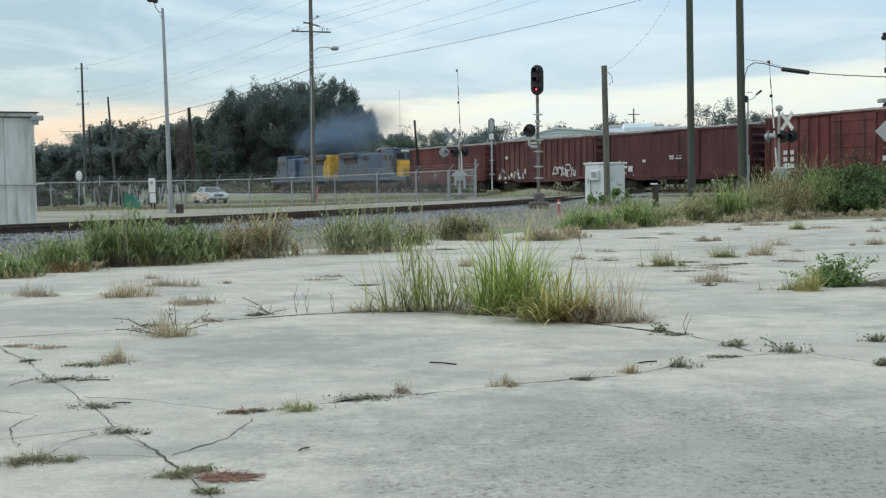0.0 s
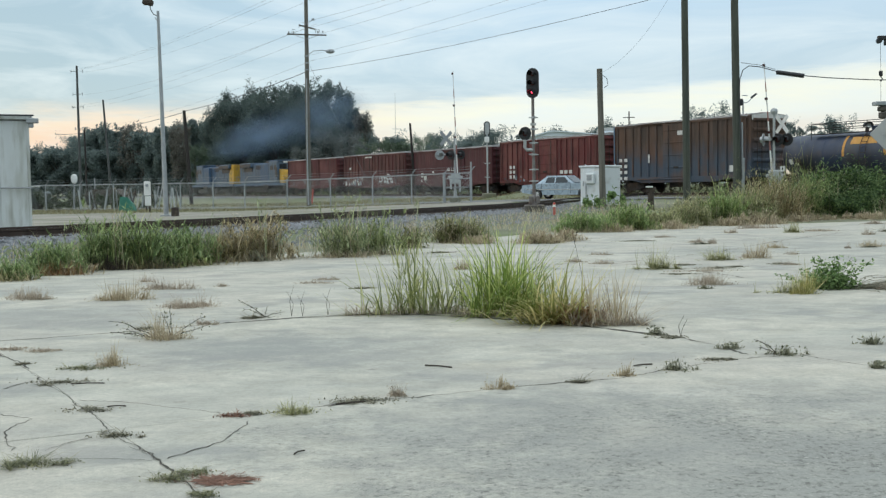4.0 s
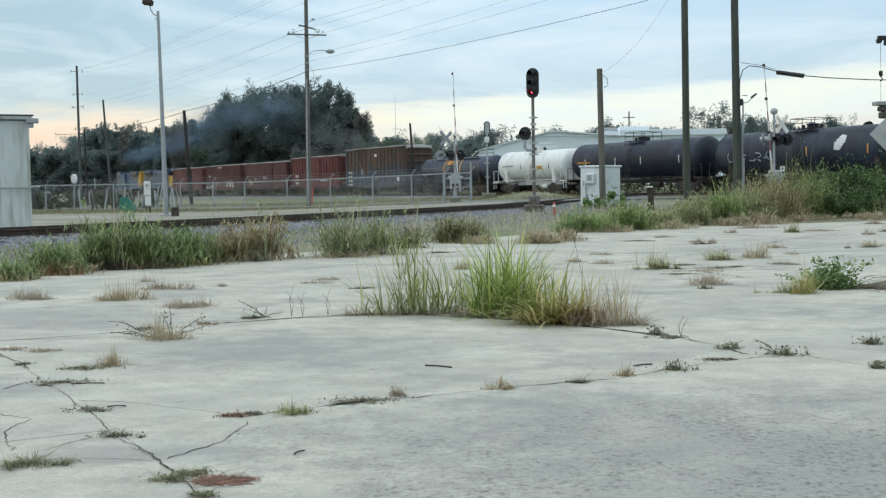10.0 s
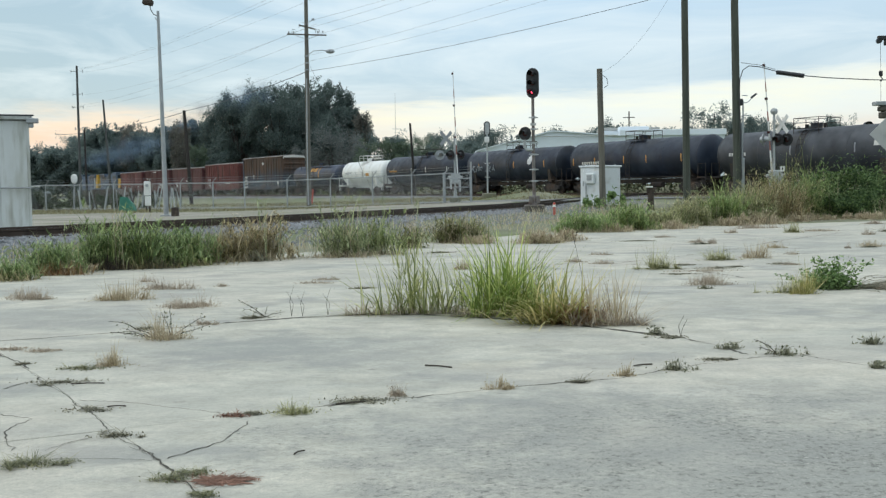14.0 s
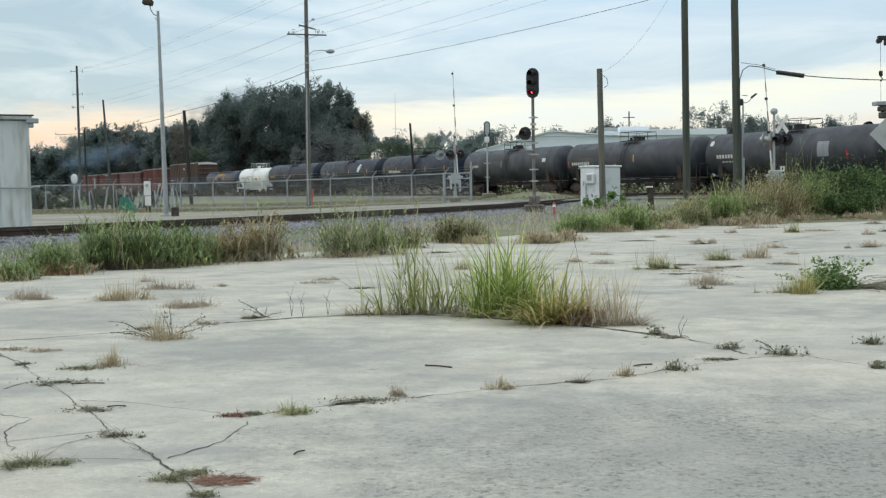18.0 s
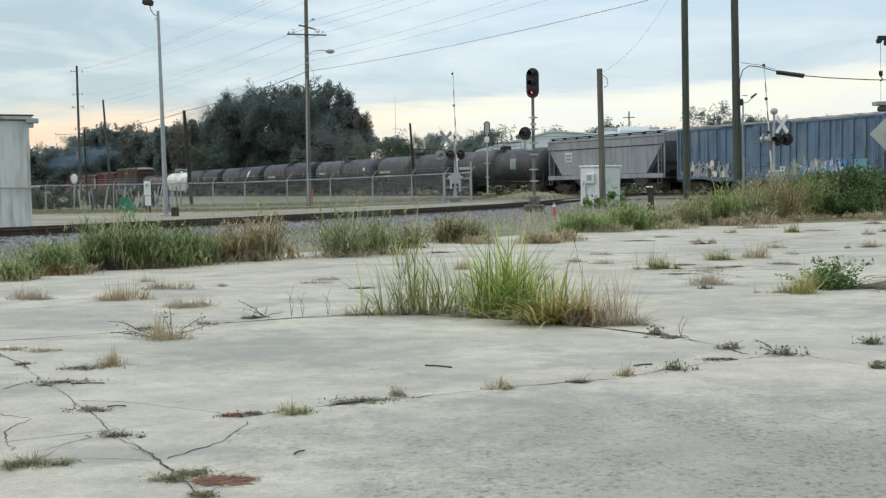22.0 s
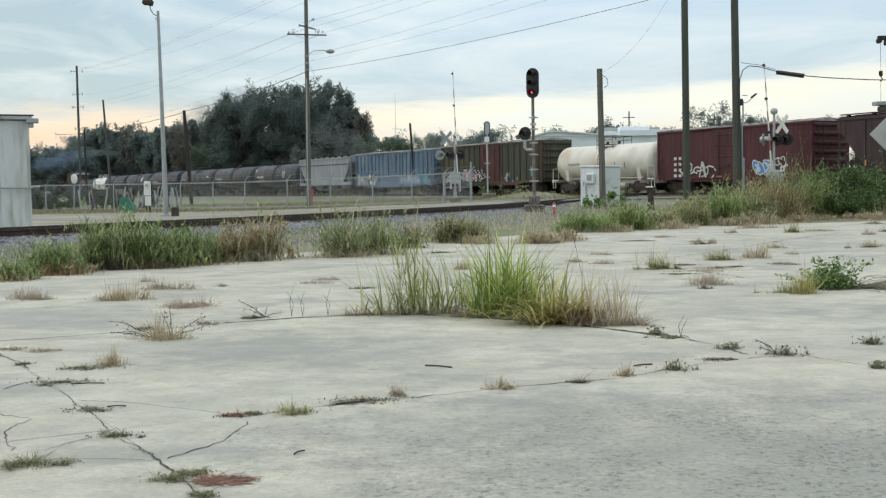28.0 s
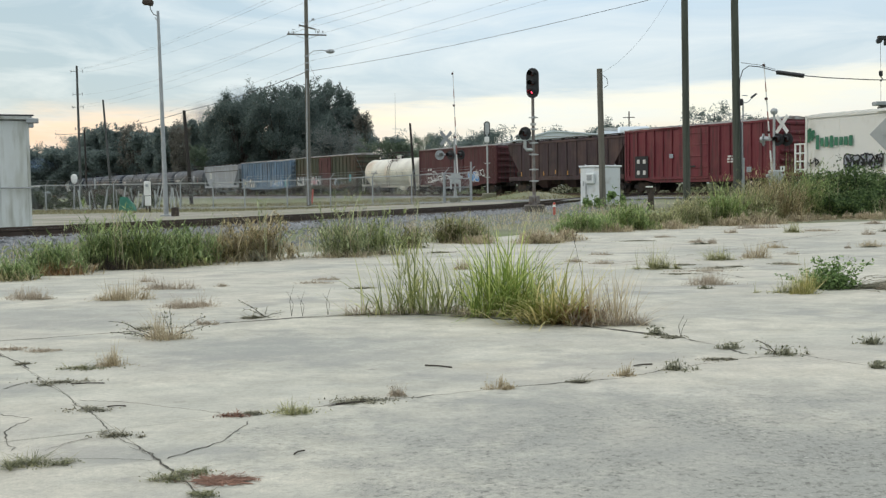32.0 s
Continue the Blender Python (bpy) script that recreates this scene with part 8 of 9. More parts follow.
def one_tuft(kind, x, y, rx, h):
    mat, word = KIND[kind]
    rr, s = random.Random(int(1000 + 97 * x + 31 * y)), Shape()
    ry, wd = min(rx * 0.6, 0.25 * rx + 0.05), 0.0035 + 0.00034 * y
    hubs = [(rr.gauss(0, 0.45) * rx, rr.gauss(0, 0.45) * ry, rr.choice((0.3, 0.45, 0.6, 0.8, 1.15))) for _ in range(5 + int(rx * 18))]
    flat = kind in ("grey", "red", "green")
    for _ in range(int(110 + 900 * rx * (0.5 + min(1.0, 2.2 * h)))):
        hx, hy, hk = rr.choice(hubs)
        px, py = hx + rr.gauss(0, 0.07) * rx, hy + rr.gauss(0, 0.1) * ry
        dome = max(0.3, 1 - 0.6 * (px / rx) ** 2)
        th = rr.uniform(1.15, 1.53) if flat else min(1.52, abs(rr.gauss(0.95, 0.45)))
        L = max(0.03, h * hk * dome * (0.35 + 0.95 * rr.random() ** 2) / max(0.5, math.cos(th))) + 0.02
        az = rr.uniform(0, 6.28)
        arc(s, rr, px, py, 0, L, wd * rr.uniform(0.5, 1.2), az, th, rr.uniform(-0.2, 0.5), 2)
    for hx, hy, hk in hubs if not flat else ():      # seed stems
        for _ in range(2):
            arc(s, rr, hx, hy, 0, h * rr.uniform(0.8, 1.4), wd * 0.7, rr.uniform(0, 6.28), abs(rr.gauss(0.2, 0.3)), 0.2, 3)
    # litter round the root
    for _ in range(int(60 + 460 * rx)):
        leaf(s, rr, (rr.gauss(0, rx * 0.55), rr.gauss(0, ry * 0.6), 0.006), rr.uniform(0.008, 0.016) + 0.0009 * y)
    if kind in ("weed", "weedgrey"):
        for _ in range(50 if kind == "weed" else 24):
            leaf(s, rr, (rr.gauss(0, rx * 0.55), rr.gauss(0, ry * 0.6), rr.uniform(0.01, h)), rr.uniform(0.02, 0.045))
    solid("weed_tuft", s, mat, word + " grass tuft rooted in a crack of the concrete", "grass", "small tufts", "stuff", at=pose(x, y, 0))


tufts("dead", (-5.59, 14.65, 0.39, 0.21), (-3.94, 15.85, 0.4, 0.16), (-3.08, 13.29, 0.38, 0.19), (-3.26, 16.19, 0.1, 0.07), (-1.95, 16.52, 0.3, 0.07), (-4.63, 17.23, 0.13, 0.14), (-3.9, 9.88, 0.15, 0.05), (-3.58, 9.75, 0.15, 0.04), (-2.52, 11.53, 0.12, 0.13), (-3.11, 13.42, 0.37, 0.07), (-0.31, 7.38, 0.08, 0.1), (4.19, 17.72, 0.5, 0.07), (3.72, 15.31, 0.37, 0.17), (5.96, 18.82, 0.19, 0.08), (5.73, 14.36, 0.18, 0.1), (6.85, 21.63, 0.14, 0.11))
tufts("dead", (5.91, 29.38, 0.3, 0.09), (6.15, 26.56, 0.23, 0.14), (6.34, 25.91, 0.11, 0.16), (9.9, 34.47, 0.75, 0.18), (10.89, 31.81, 0.57, 0.1), (11.28, 29.26, 0.15, 0.21), (8.59, 23.35, 0.08, 0.1), (14.35, 36.71, 0.47, 0.15), (8.19, 31.48, 0.21, 0.16), (2.46, 20.3, 0.26, 0.12), (2.81, 19.78, 0.25, 0.1), (-1.8, 17.09, 0.26, 0.05), (3.23, 22.34, 0.23, 0.11))
tufts("dry", (-4.24, 14.39, 0.4, 0.25), (-2.66, 8.86, 0.15, 0.13), (-2.62, 10.43, 0.26, 0.23), (0.38, 7.59, 0.1, 0.08), (1.31, 8.05, 0.1, 0.08), (5.83, 20.7, 0.32, 0.32), (7.22, 23.79, 0.24, 0.17), (9.36, 23.92, 0.37, 0.15), (0.29, 18.89, 0.17, 0.19), (2.51, 27.76, 0.78, 0.37))
tufts("green", (-2.88, 8.75, 0.18, 0.07), (-1.34, 5.32, 0.12, 0.07), (-1.25, 5.42, 0.08, 0.06), (-1.12, 5.02, 0.06, 0.04), (-2.12, 5.66, 0.17, 0.08), (-2.2, 5.6, 0.12, 0.1))
tufts("grey", (-3.05, 11.25, 0.2, 0.11), (-2.08, 12.09, 0.15, 0.12), (-2.87, 8.12, 0.23, 0.05), (-3.47, 9.03, 0.06, 0.03), (-2.31, 7.06, 0.15, 0.04), (-1.9, 6.3, 0.12, 0.04), (-0.52, 7.23, 0.24, 0.06), (-1.21, 6.86, 0.05, 0.04), (0.95, 7.83, 0.07, 0.06), (2.07, 10.06, 0.15, 0.04), (2.17, 8.73, 0.13, 0.03), (-1.16, 15.54, 0.2, 0.06), (-0.05, 23.93, 0.24, 0.07))
tufts("weedgrey", (1.75, 8.28, 0.13, 0.07), (2.43, 9.34, 0.11, 0.06), (3.7, 9.48, 0.12, 0.07), (3.49, 14.74, 0.09, 0.04))
tufts("yellow", (-0.97, 6.88, 0.16, 0.09), (3.58, 18.35, 0.36, 0.3), (3.52, 18.4, 0.1, 0.42), (5.16, 20.35, 0.34, 0.25), (9.97, 31.25, 0.24, 0.29), (4.45, 14.1, 0.3, 0.2))
tufts("straw", (4.55, 13.85, 0.22, 0.27))
tufts("red", (-1.33, 6.81, 0.09, 0.03))
tufts("grey", (4.86, 27.6, 0.4, 0.08), (4.21, 19.15, 0.2, 0.08), (4.55, 18.35, 0.3, 0.06), (4.95, 18.6, 0.14, 0.05), (6.05, 25.8, 0.22, 0.12), (9.15, 23.6, 0.18, 0.14), (12.6, 31.0, 0.25, 0.3), (5.88, 19.05, 0.22, 0.09), (3.72, 17.2, 0.25, 0.05))
tufts("weed", (2.78, 8.94, 0.13, 0.07), (3.28, 8.23, 0.08, 0.05), (1.98, 10.27, 0.08, 0.08))

# clay patch, sticks, leafy plant
m, k = Shape(), 140
rr = random.Random(5)
for j in range(k):
    a = 6.283 * j / k
    q = 0.165 * (0.8 + 0.35 * noise.noise((math.cos(a) * 1.7, math.sin(a) * 1.7, 2)) + 0.5 * noise.noise((math.cos(a) * 7, math.sin(a) * 7, 4)) + 0.35 * noise.noise((math.cos(a) * 19, math.sin(a) * 19, 9)))
    m.v.append((q * 1.1 * math.cos(a), q * 0.62 * math.sin(a), 0.003))
m.v.append((0, 0, 0.010))
m.f = [(j, (j + 1) % k, k) for j in range(k)]
solid("clay_patch", m, "clay", "ragged patch of red-brown clay on the concrete", "clay", kind="stuff", at=pose(-1.08, 5.27, 0))
s = Shape()
for _ in range(260):
    arc(s, rr, rr.gauss(0, 0.075), rr.gauss(0, 0.06), 0, rr.uniform(0.02, 0.06), 0.005, rr.uniform(0, 6.28), rr.uniform(1.2, 1.52), 0.1, 2)
solid("weed_tuft", s, "clay", "red-brown withered grass over the clay patch", "grass", "small tufts", "stuff", at=pose(-1.08, 5.27, 0.006))
for x, y, a, L in ((-0.05, 8.57, -30, 0.24), (1.54, 8.49, 24, 0.17), (-2.62, 8.02, 4, 0.24), (-0.62, 7.14, 22, 0.2), (-0.78, 5.80, 60, 0.09), (-2.15, 7.14, 4, 0.12)):
    solid("stick", Shape().pipe([(-L / 2, 0, 0.008), (0, 0.012, 0.010), (L / 2, 0, 0.008)], 0.0065 if y > 8.3 else 0.0045, 6), "stick", "short dark stick lying on the concrete", "stick", "sticks", at=pose(x, y, 0, 0, 0, a))
r = random.Random(7)
st, lv, tw = Shape(), Shape(), Shape()
for _ in range(62):
    az, L, a, b = r.uniform(0, 6.28), r.choice((0.16, 0.26, 0.34, 0.46, 0.56)) * r.uniform(0.85, 1.1), r.gauss(0, 0.13), r.gauss(0, 0.09)
    th, pts, q, z = abs(r.gauss(0.55, 0.4)), [], 0.0, 0.0
    for i in range(5):
        pts.append((a + 1.15 * q * math.cos(az), b + 0.6 * q * math.sin(az), z))
        q, z = q + math.sin(th + 0.14 * i) * L / 4, max(0.02, z + math.cos(th + 0.14 * i) * L / 4)
    st.pipe(pts, 0.004, 3, 0.002)
    for _ in range(44):
        k = r.uniform(0.1, 1.0) * 3.99
        c = Vector(pts[int(k)]).lerp(Vector(pts[int(k) + 1]), k % 1)
        leaf(lv, r, (c.x + r.gauss(0, 0.03), c.y + r.gauss(0, 0.03), max(0.01, c.z + r.gauss(0, 0.02))), r.uniform(0.034, 0.07))
for _ in range(60):      # dry runners on the far side
    az = r.gauss(0.0, 0.5)
    L, th, pts, q, z = r.uniform(0.25, 0.75), r.uniform(0.9, 1.45), [], 0.0, 0.0
    x0, y0 = r.uniform(0.15, 0.5), r.gauss(-0.05, 0.08)
    for i in range(5):
        pts.append((x0 + q * math.cos(az) + r.gauss(0, 0.012), y0 + q * math.sin(az), max(0.005, z)))
        q, z = q + math.sin(th) * L / 4, z + math.cos(th + 0.3 * i) * L / 4
    tw.pipe(pts, 0.0045, 3, 0.0015)
    for _ in range(6):
        k = r.uniform(0.3, 1.0) * 3.99
        c = Vector(pts[int(k)]).lerp(Vector(pts[int(k) + 1]), k % 1)
        leaf(tw, r, (c.x, c.y, max(0.01, c.z)), r.uniform(0.02, 0.04))
root = thing("leafy_weed", "compact bright green leafy weed on the concrete, with dry runners", "weed", at=pose(5.10, 14.5, 0) @ Matrix.Diagonal((1.12, 1.1, 0.85, 1)))
tagged(part("stalk", st, "stick", root), kind="stuff")
tagged(part("foliage", lv, "weed_green", root), kind="stuff")
tagged(part("runner", tw, "grass_mat", root, "dry brown runners"), kind="stuff")


def sprig(x, y, ways, seed):
    """Thin arching twigs with small dull leaves, from one root."""
    r = random.Random(seed)
    root = thing("leafy_sprig", "thin arching leafy weed sprig rooted in a slab joint", "weed", "sprigs", at=pose(x, y, 0))
    st, lv = Shape(), Shape()
    for az, L, th, bend in ways:
        pts, q, z = [], 0.0, 0.0
        for i in range(6):
            pts.append((q * math.cos(az) + r.gauss(0, 0.006), q * math.sin(az), max(0.008, z + r.gauss(0, 0.006))))
            q, z = q + math.sin(th + bend * i / 5) * L / 5, z + math.cos(th + bend * i / 5) * L / 5
        st.pipe(pts, 0.0045, 3, 0.002)
        for _ in range(int(60 * L)):
            k = (0.25 + 0.75 * r.random()) * 4.99
            c = Vector(pts[int(k)]).lerp(Vector(pts[int(k) + 1]), k % 1)
            leaf(lv, r, (c.x + r.gauss(0, 0.018), c.y + r.gauss(0, 0.02), max(0.008, c.z + r.gauss(0, 0.014))), r.uniform(0.016, 0.034))
    tagged(part("stalk", st, "stick", root), kind="stuff")
    tagged(part("foliage", lv, "weed_dull", root), kind="stuff")


sprig(-2.78, 10.5, ((3.0, 0.5, 0.95, 0.7), (3.3, 0.42, 1.2, 0.5), (2.7, 0.34, 1.25, 0.2), (3.1, 0.3, 1.35, 0.1)), 71)
sprig(-2.60, 10.45, ((1.8, 0.34, 0.15, 0.3), (0.3, 0.38, 0.8, 0.5), (-0.1, 0.4, 1.1, 0.3), (2.4, 0.3, 0.4, 0.5)), 72)
sprig(-1.98, 12.15, ((3.1, 0.36, 0.8, 0.6), (2.8, 0.26, 1.1, 0.4), (0.2, 0.2, 1.2, 0.3), (1.4, 0.14, 0.5, 0.5)), 73)
sprig(2.72, 8.98, ((2.9, 0.22, 0.7, 0.7), (3.2, 0.16, 1.0, 0.5), (0.1, 0.12, 1.1, 0.3)), 74)

# weeds along the edge of the slab


def feathery(label, x, y, w, h, grass_mat, leaf_mat, seed, thick=1.0, d=None, straw=22, litter=1.0):
    """A tangled clump: bending grass, stems with narrow leaves, bleached stalks, dead litter at the foot."""
    r = random.Random(seed)
    d = 0.75 * w if d is None else d
    root = thing("weed_clump", label, "weeds", "weeds at the slab edge", at=pose(x, y, gz(x, y) - 0.02))
    st, lv, gs, dd = Shape(), Shape(), Shape(), Shape()
    hubs = [(r.gauss(0, 0.24) * w, r.uniform(-0.5, 0.5) * d, r.choice((0.4, 0.6, 0.8, 1.0, 1.2))) for _ in range(int(7 + 10 * w))]
    ph, pale = r.uniform(0, 40), Shape()
    for i in range(int(230 * w * thick)):
        hx, hy, hk = r.choice(hubs)
        a, b = hx + r.gauss(0, 0.055), hy + r.gauss(0, 0.055)
        dome = max(0.35, 1 - 1.6 * (a / w) ** 2)
        arc(pale if i % 6 == 0 else gs, r, a, b, 0, h * hk * dome * r.uniform(0.55, 1.6), r.uniform(0.010, 0.026), r.uniform(0, 6.28), min(1.35, abs(r.gauss(0.55, 0.45))), max(0, r.gauss(1.6, 0.7)), 6)
    for _ in range(int(80 * w * thick)):
        hx, hy, hk = r.choice(hubs)
        a, b, az = hx + r.gauss(0, 0.1), hy + r.gauss(0, 0.1), r.uniform(0, 6.28)
        th, bend, L = abs(r.gauss(0.15, 0.4)), r.uniform(0, 0.8), h * hk * max(0.4, 1 - 1.5 * (a / w) ** 2) * r.uniform(0.6, 1.15)
        px, pz, pts = 0.0, 0.0, []
        for i in range(5):
            t = th + bend * i / 4
            pts.append((a + px * math.cos(az), b + px * math.sin(az), pz))
            px, pz = px + math.sin(t) * L / 4, pz + math.cos(t) * L / 4
        st.pipe(pts, 0.005, 3, 0.002)
        for _ in range(int(8 + 13 * L)):
            k = r.uniform(0.2, 1.0) * 3.99
            c = Vector(pts[int(k)]).lerp(Vector(pts[int(k) + 1]), k % 1)
            arc(lv, r, c.x, c.y, c.z, r.uniform(0.08, 0.2), r.uniform(0.016, 0.032), r.uniform(0, 6.28), r.uniform(0.3, 1.2), 0.9, 2)
    if leaf_mat not in ("grass_dry",):      # a rounded, uneven head of small leaves
        for _ in range(int(1700 * w * thick * min(1.0, h + 0.2))):
            u = Vector((r.gauss(0, 1), r.gauss(0, 1), abs(r.gauss(0, 1)))).normalized()
            k = (0.55 + 0.45 * r.random() ** 0.6) * (0.85 + 0.75 * noise.noise(u * 2.4 + Vector((ph, 0, 0))))
            c = Vector((u.x * w * 0.56 * k, u.y * d * 0.55 * k, u.z * h * 0.82 * k))
            arc(lv, r, c.x, c.y, max(0.02, c.z), r.uniform(0.08, 0.26), r.uniform(0.011, 0.026), r.uniform(0, 6.28), r.uniform(0.3, 1.7), 1.1, 3)
    for _ in range(int(straw * w)):
        arc(dd, r, r.gauss(0, 0.3) * w, r.uniform(-0.5, 0.3) * d, 0, h * r.uniform(0.7, 1.35), 0.007, r.uniform(0, 6.28), abs(r.gauss(0, 0.22)), r.uniform(0, 0.4), 4)
    for _ in range(int(300 * w * litter)):
        arc(dd, r, r.gauss(0, 0.34) * w, -0.5 * d + r.gauss(0, 0.12), 0, r.uniform(0.1, 0.35), 0.011, r.uniform(0, 6.28), r.uniform(0.5, 1.45), r.uniform(0, 0.8), 3)
    for nm, s, mt in (("stalk", st, "stick"), ("foliage", lv, leaf_mat), ("grass", gs, grass_mat), ("pale_grass", pale, "grass_pale"), ("dead_grass", dd, "grass_tan" if grass_mat == "grass_weed" else "grass_dry")):
        tagged(part(nm, s, mt, root), kind="stuff")
    return root


row = ((-7.2, 18.1, 0.8, 0.34, "grass_weed", "weed_soft", 1.0), (-6.95, 19.4, 1.0, 0.62, "grass_weed", "weed_soft", 0.9), (-6.4, 20.6, 1.1, 0.95, "grass_weed", "weed_soft", 1.3), (-5.65, 20.75, 1.15, 0.95, "grass_weed", "weed_soft", 1.4),
       (-5.0, 21.4, 1.1, 0.82, "grass_weed", "weed_soft", 1.1), (-4.35, 22.1, 0.75, 0.8, "grass_dry", "grass_brown", 0.9), (-3.75, 22.6, 0.9, 0.95, "grass_dry", "grass_tan", 0.9),
       (-2.2, 23.2, 1.1, 1.15, "grass_pale", "grass_pale", 0.5), (-1.5, 23.9, 1.0, 1.0, "grass_pale", "grass_weed", 0.5), (-0.75, 26.2, 0.55, 0.5, "grass_pale", "bush_olive", 0.6))
row_east = ((0.3, 28.3, 0.85, 0.72, "grass_dry", "bush_olive", 1.0), (0.8, 28.6, 0.7, 0.7, "grass_pale", "bush_olive", 0.8),
       (4.3, 33.9, 1.7, 0.7, "grass_lush", "weed_fresh", 1.1), (5.8, 35.1, 1.7, 0.85, "grass_lush", "weed_fresh", 1.0), (7.1, 36.5, 1.5, 0.72, "grass_lush", "weed_pale", 0.9), (8.5, 37.9, 1.7, 1.0, "grass_lush", "weed_pale", 1.1), (9.2, 39.6, 1.6, 1.2, "grass_brown", "weed_pale", 0.8),
            (9.9, 38.9, 1.7, 1.3, "grass_lush", "weed_fresh", 1.1), (11.1, 40.0, 1.8, 1.55, "grass_lush", "weed_pale", 1.2), (12.3, 41.3, 1.8, 1.8, "grass_brown", "grass_tan", 1.3), (13.0, 42.6, 1.8, 2.1, "grass_lush", "bush_olive", 1.3), (14.3, 43.2, 1.6, 1.9, "grass_lush", "weed_fresh", 1.0))
WD = {"grass_lush": "fresh yellow-green", "grass_weed": "green", "grass_pale": "pale feathery green", "grass_dry": "browning dry", "grass_brown": "olive-brown"}
for i, (x, y, w, h, gm, lm2, tk) in enumerate(row + row_east):
    feathery(WD[gm] + " tangled weeds and grass at the slab's edge", x, y, w * 1.1, h, gm, lm2, 300 + i, tk, litter=1.0 if i < len(row) else 0.4)
# bleached low grass along the foot of the weeds
for i, (x, y, w, h) in enumerate(((2.3, 27.6, 1.1, 0.34), (3.2, 28.6, 0.8, 0.26), (7.4, 35.2, 1.0, 0.22), (9.9, 37.3, 1.3, 0.36), (11.0, 38.2, 1.6, 0.5), (13.0, 40.2, 0.8, 0.3), (13.8, 41.6, 1.5, 0.3), (-6.6, 19.3, 0.7, 0.22), (5.2, 33.6, 1.1, 0.22), (16.0, 41.8, 1.8, 0.25), (0.9, 27.7, 0.7, 0.24))):
    feathery("bleached straw grass along the slab's edge", x, y, w, h, "grass_dry", "grass_dry", 360 + i, 1.0, straw=6)
# collapsed brown stems at the foot of the tall green weeds, withered red weeds beside them
for x, y, w, h, mt, word in ((-6.1, 20.05, 0.75, 0.3, "stick", "dark collapsed"), (-5.35, 20.3, 0.6, 0.24, "grass_mat", "grey-brown collapsed"), (-6.58, 18.95, 0.62, 0.24, "grass_rust", "red-brown withered"), (-3.75, 21.95, 0.5, 0.26, "grass_mat", "brown collapsed")):
    r, st = random.Random(int(500 + 40 * x)), Shape()
    for _ in range(int(420 * w)):
        arc(st, r, r.gauss(0, 0.34) * w, r.gauss(0, 0.09), 0, h * r.uniform(0.4, 1.5), r.uniform(0.009, 0.018), r.uniform(0, 6.28), min(1.5, abs(r.gauss(0.9, 0.5))), r.uniform(0.2, 1.2), 3)
    solid("dead_stems", st, mt, word + " weed stems at the slab's edge", "weeds", "weeds at the slab edge", "stuff", at=pose(x, y, gz(x, y) - 0.01))
# a few tall thin stalks before the branch track
for i, (x, y, h) in enumerate(((-5.9, 20.0, 1.15), (-4.4, 21.6, 1.1), (-3.3, 22.5, 0.95), (-1.9, 22.9, 1.45), (-1.75, 23.0, 1.6), (-1.2, 23.6, 1.3), (-0.75, 25.6, 1.5), (-0.6, 25.9, 1.3), (-3.6, 22.0, 1.35), (0.6, 28.0, 0.9), (-6.7, 19.6, 0.9), (5.0, 33.5, 1.0), (16.1, 40.4, 1.0), (15.9, 40.5, 0.8))):
    r = random.Random(390 + i)
    st = Shape()
    for k in range(3):
        arc(st, r, r.gauss(0, 0.06), r.gauss(0, 0.05), 0, h * r.uniform(0.8, 1.15), 0.014, r.uniform(0, 6.28), abs(r.gauss(0, 0.12)), r.uniform(0, 0.4), 5)
        for _ in range(7):
            arc(st, r, r.gauss(0, 0.05), r.gauss(0, 0.05), h * r.uniform(0.2, 0.9), r.uniform(0.12, 0.3), 0.014, r.uniform(0, 6.28), r.uniform(0.3, 0.9), 0.8, 3)
    solid("tall_weed", st, "grass_pale" if i % 3 else "grass_dry", "tall thin pale weed standing at the slab's edge", "weed", "tall weeds", "stuff", at=pose(x, y, gz(x, y) - 0.02))
for i, (x, y, w, d, h) in enumerate(((14.9, 44.6, 2.6, 2.2, 1.9), (16.6, 45.4, 3.0, 2.4, 2.35), (18.6, 46.0, 3.2, 2.4, 2.5), (20.8, 47.0, 3.2, 2.6, 2.65), (17.6, 43.8, 3.4, 1.8, 1.4), (20.5, 44.6, 3.2, 2.0, 1.7), (15.2, 43.3, 2.2, 1.5, 1.1))):
    shrub("bush", "dense green leafy bush behind the slab", x, y, w, d, h, 5200, 0.13, "bush_dark", 400 + i, grass=120, grass_mat="grass_weed")

# leafy growth against the relay cabinet
shrub("bush", "leafy green weed growing against the relay cabinet", 8.15, 51.6, 0.9, 0.6, 1.0, 420, 0.16, "weed_green", 450)
shrub("bush", "leafy green weed before the relay cabinet", 6.9, 50.6, 1.0, 0.7, 0.7, 420, 0.16, "weed_green", 451)

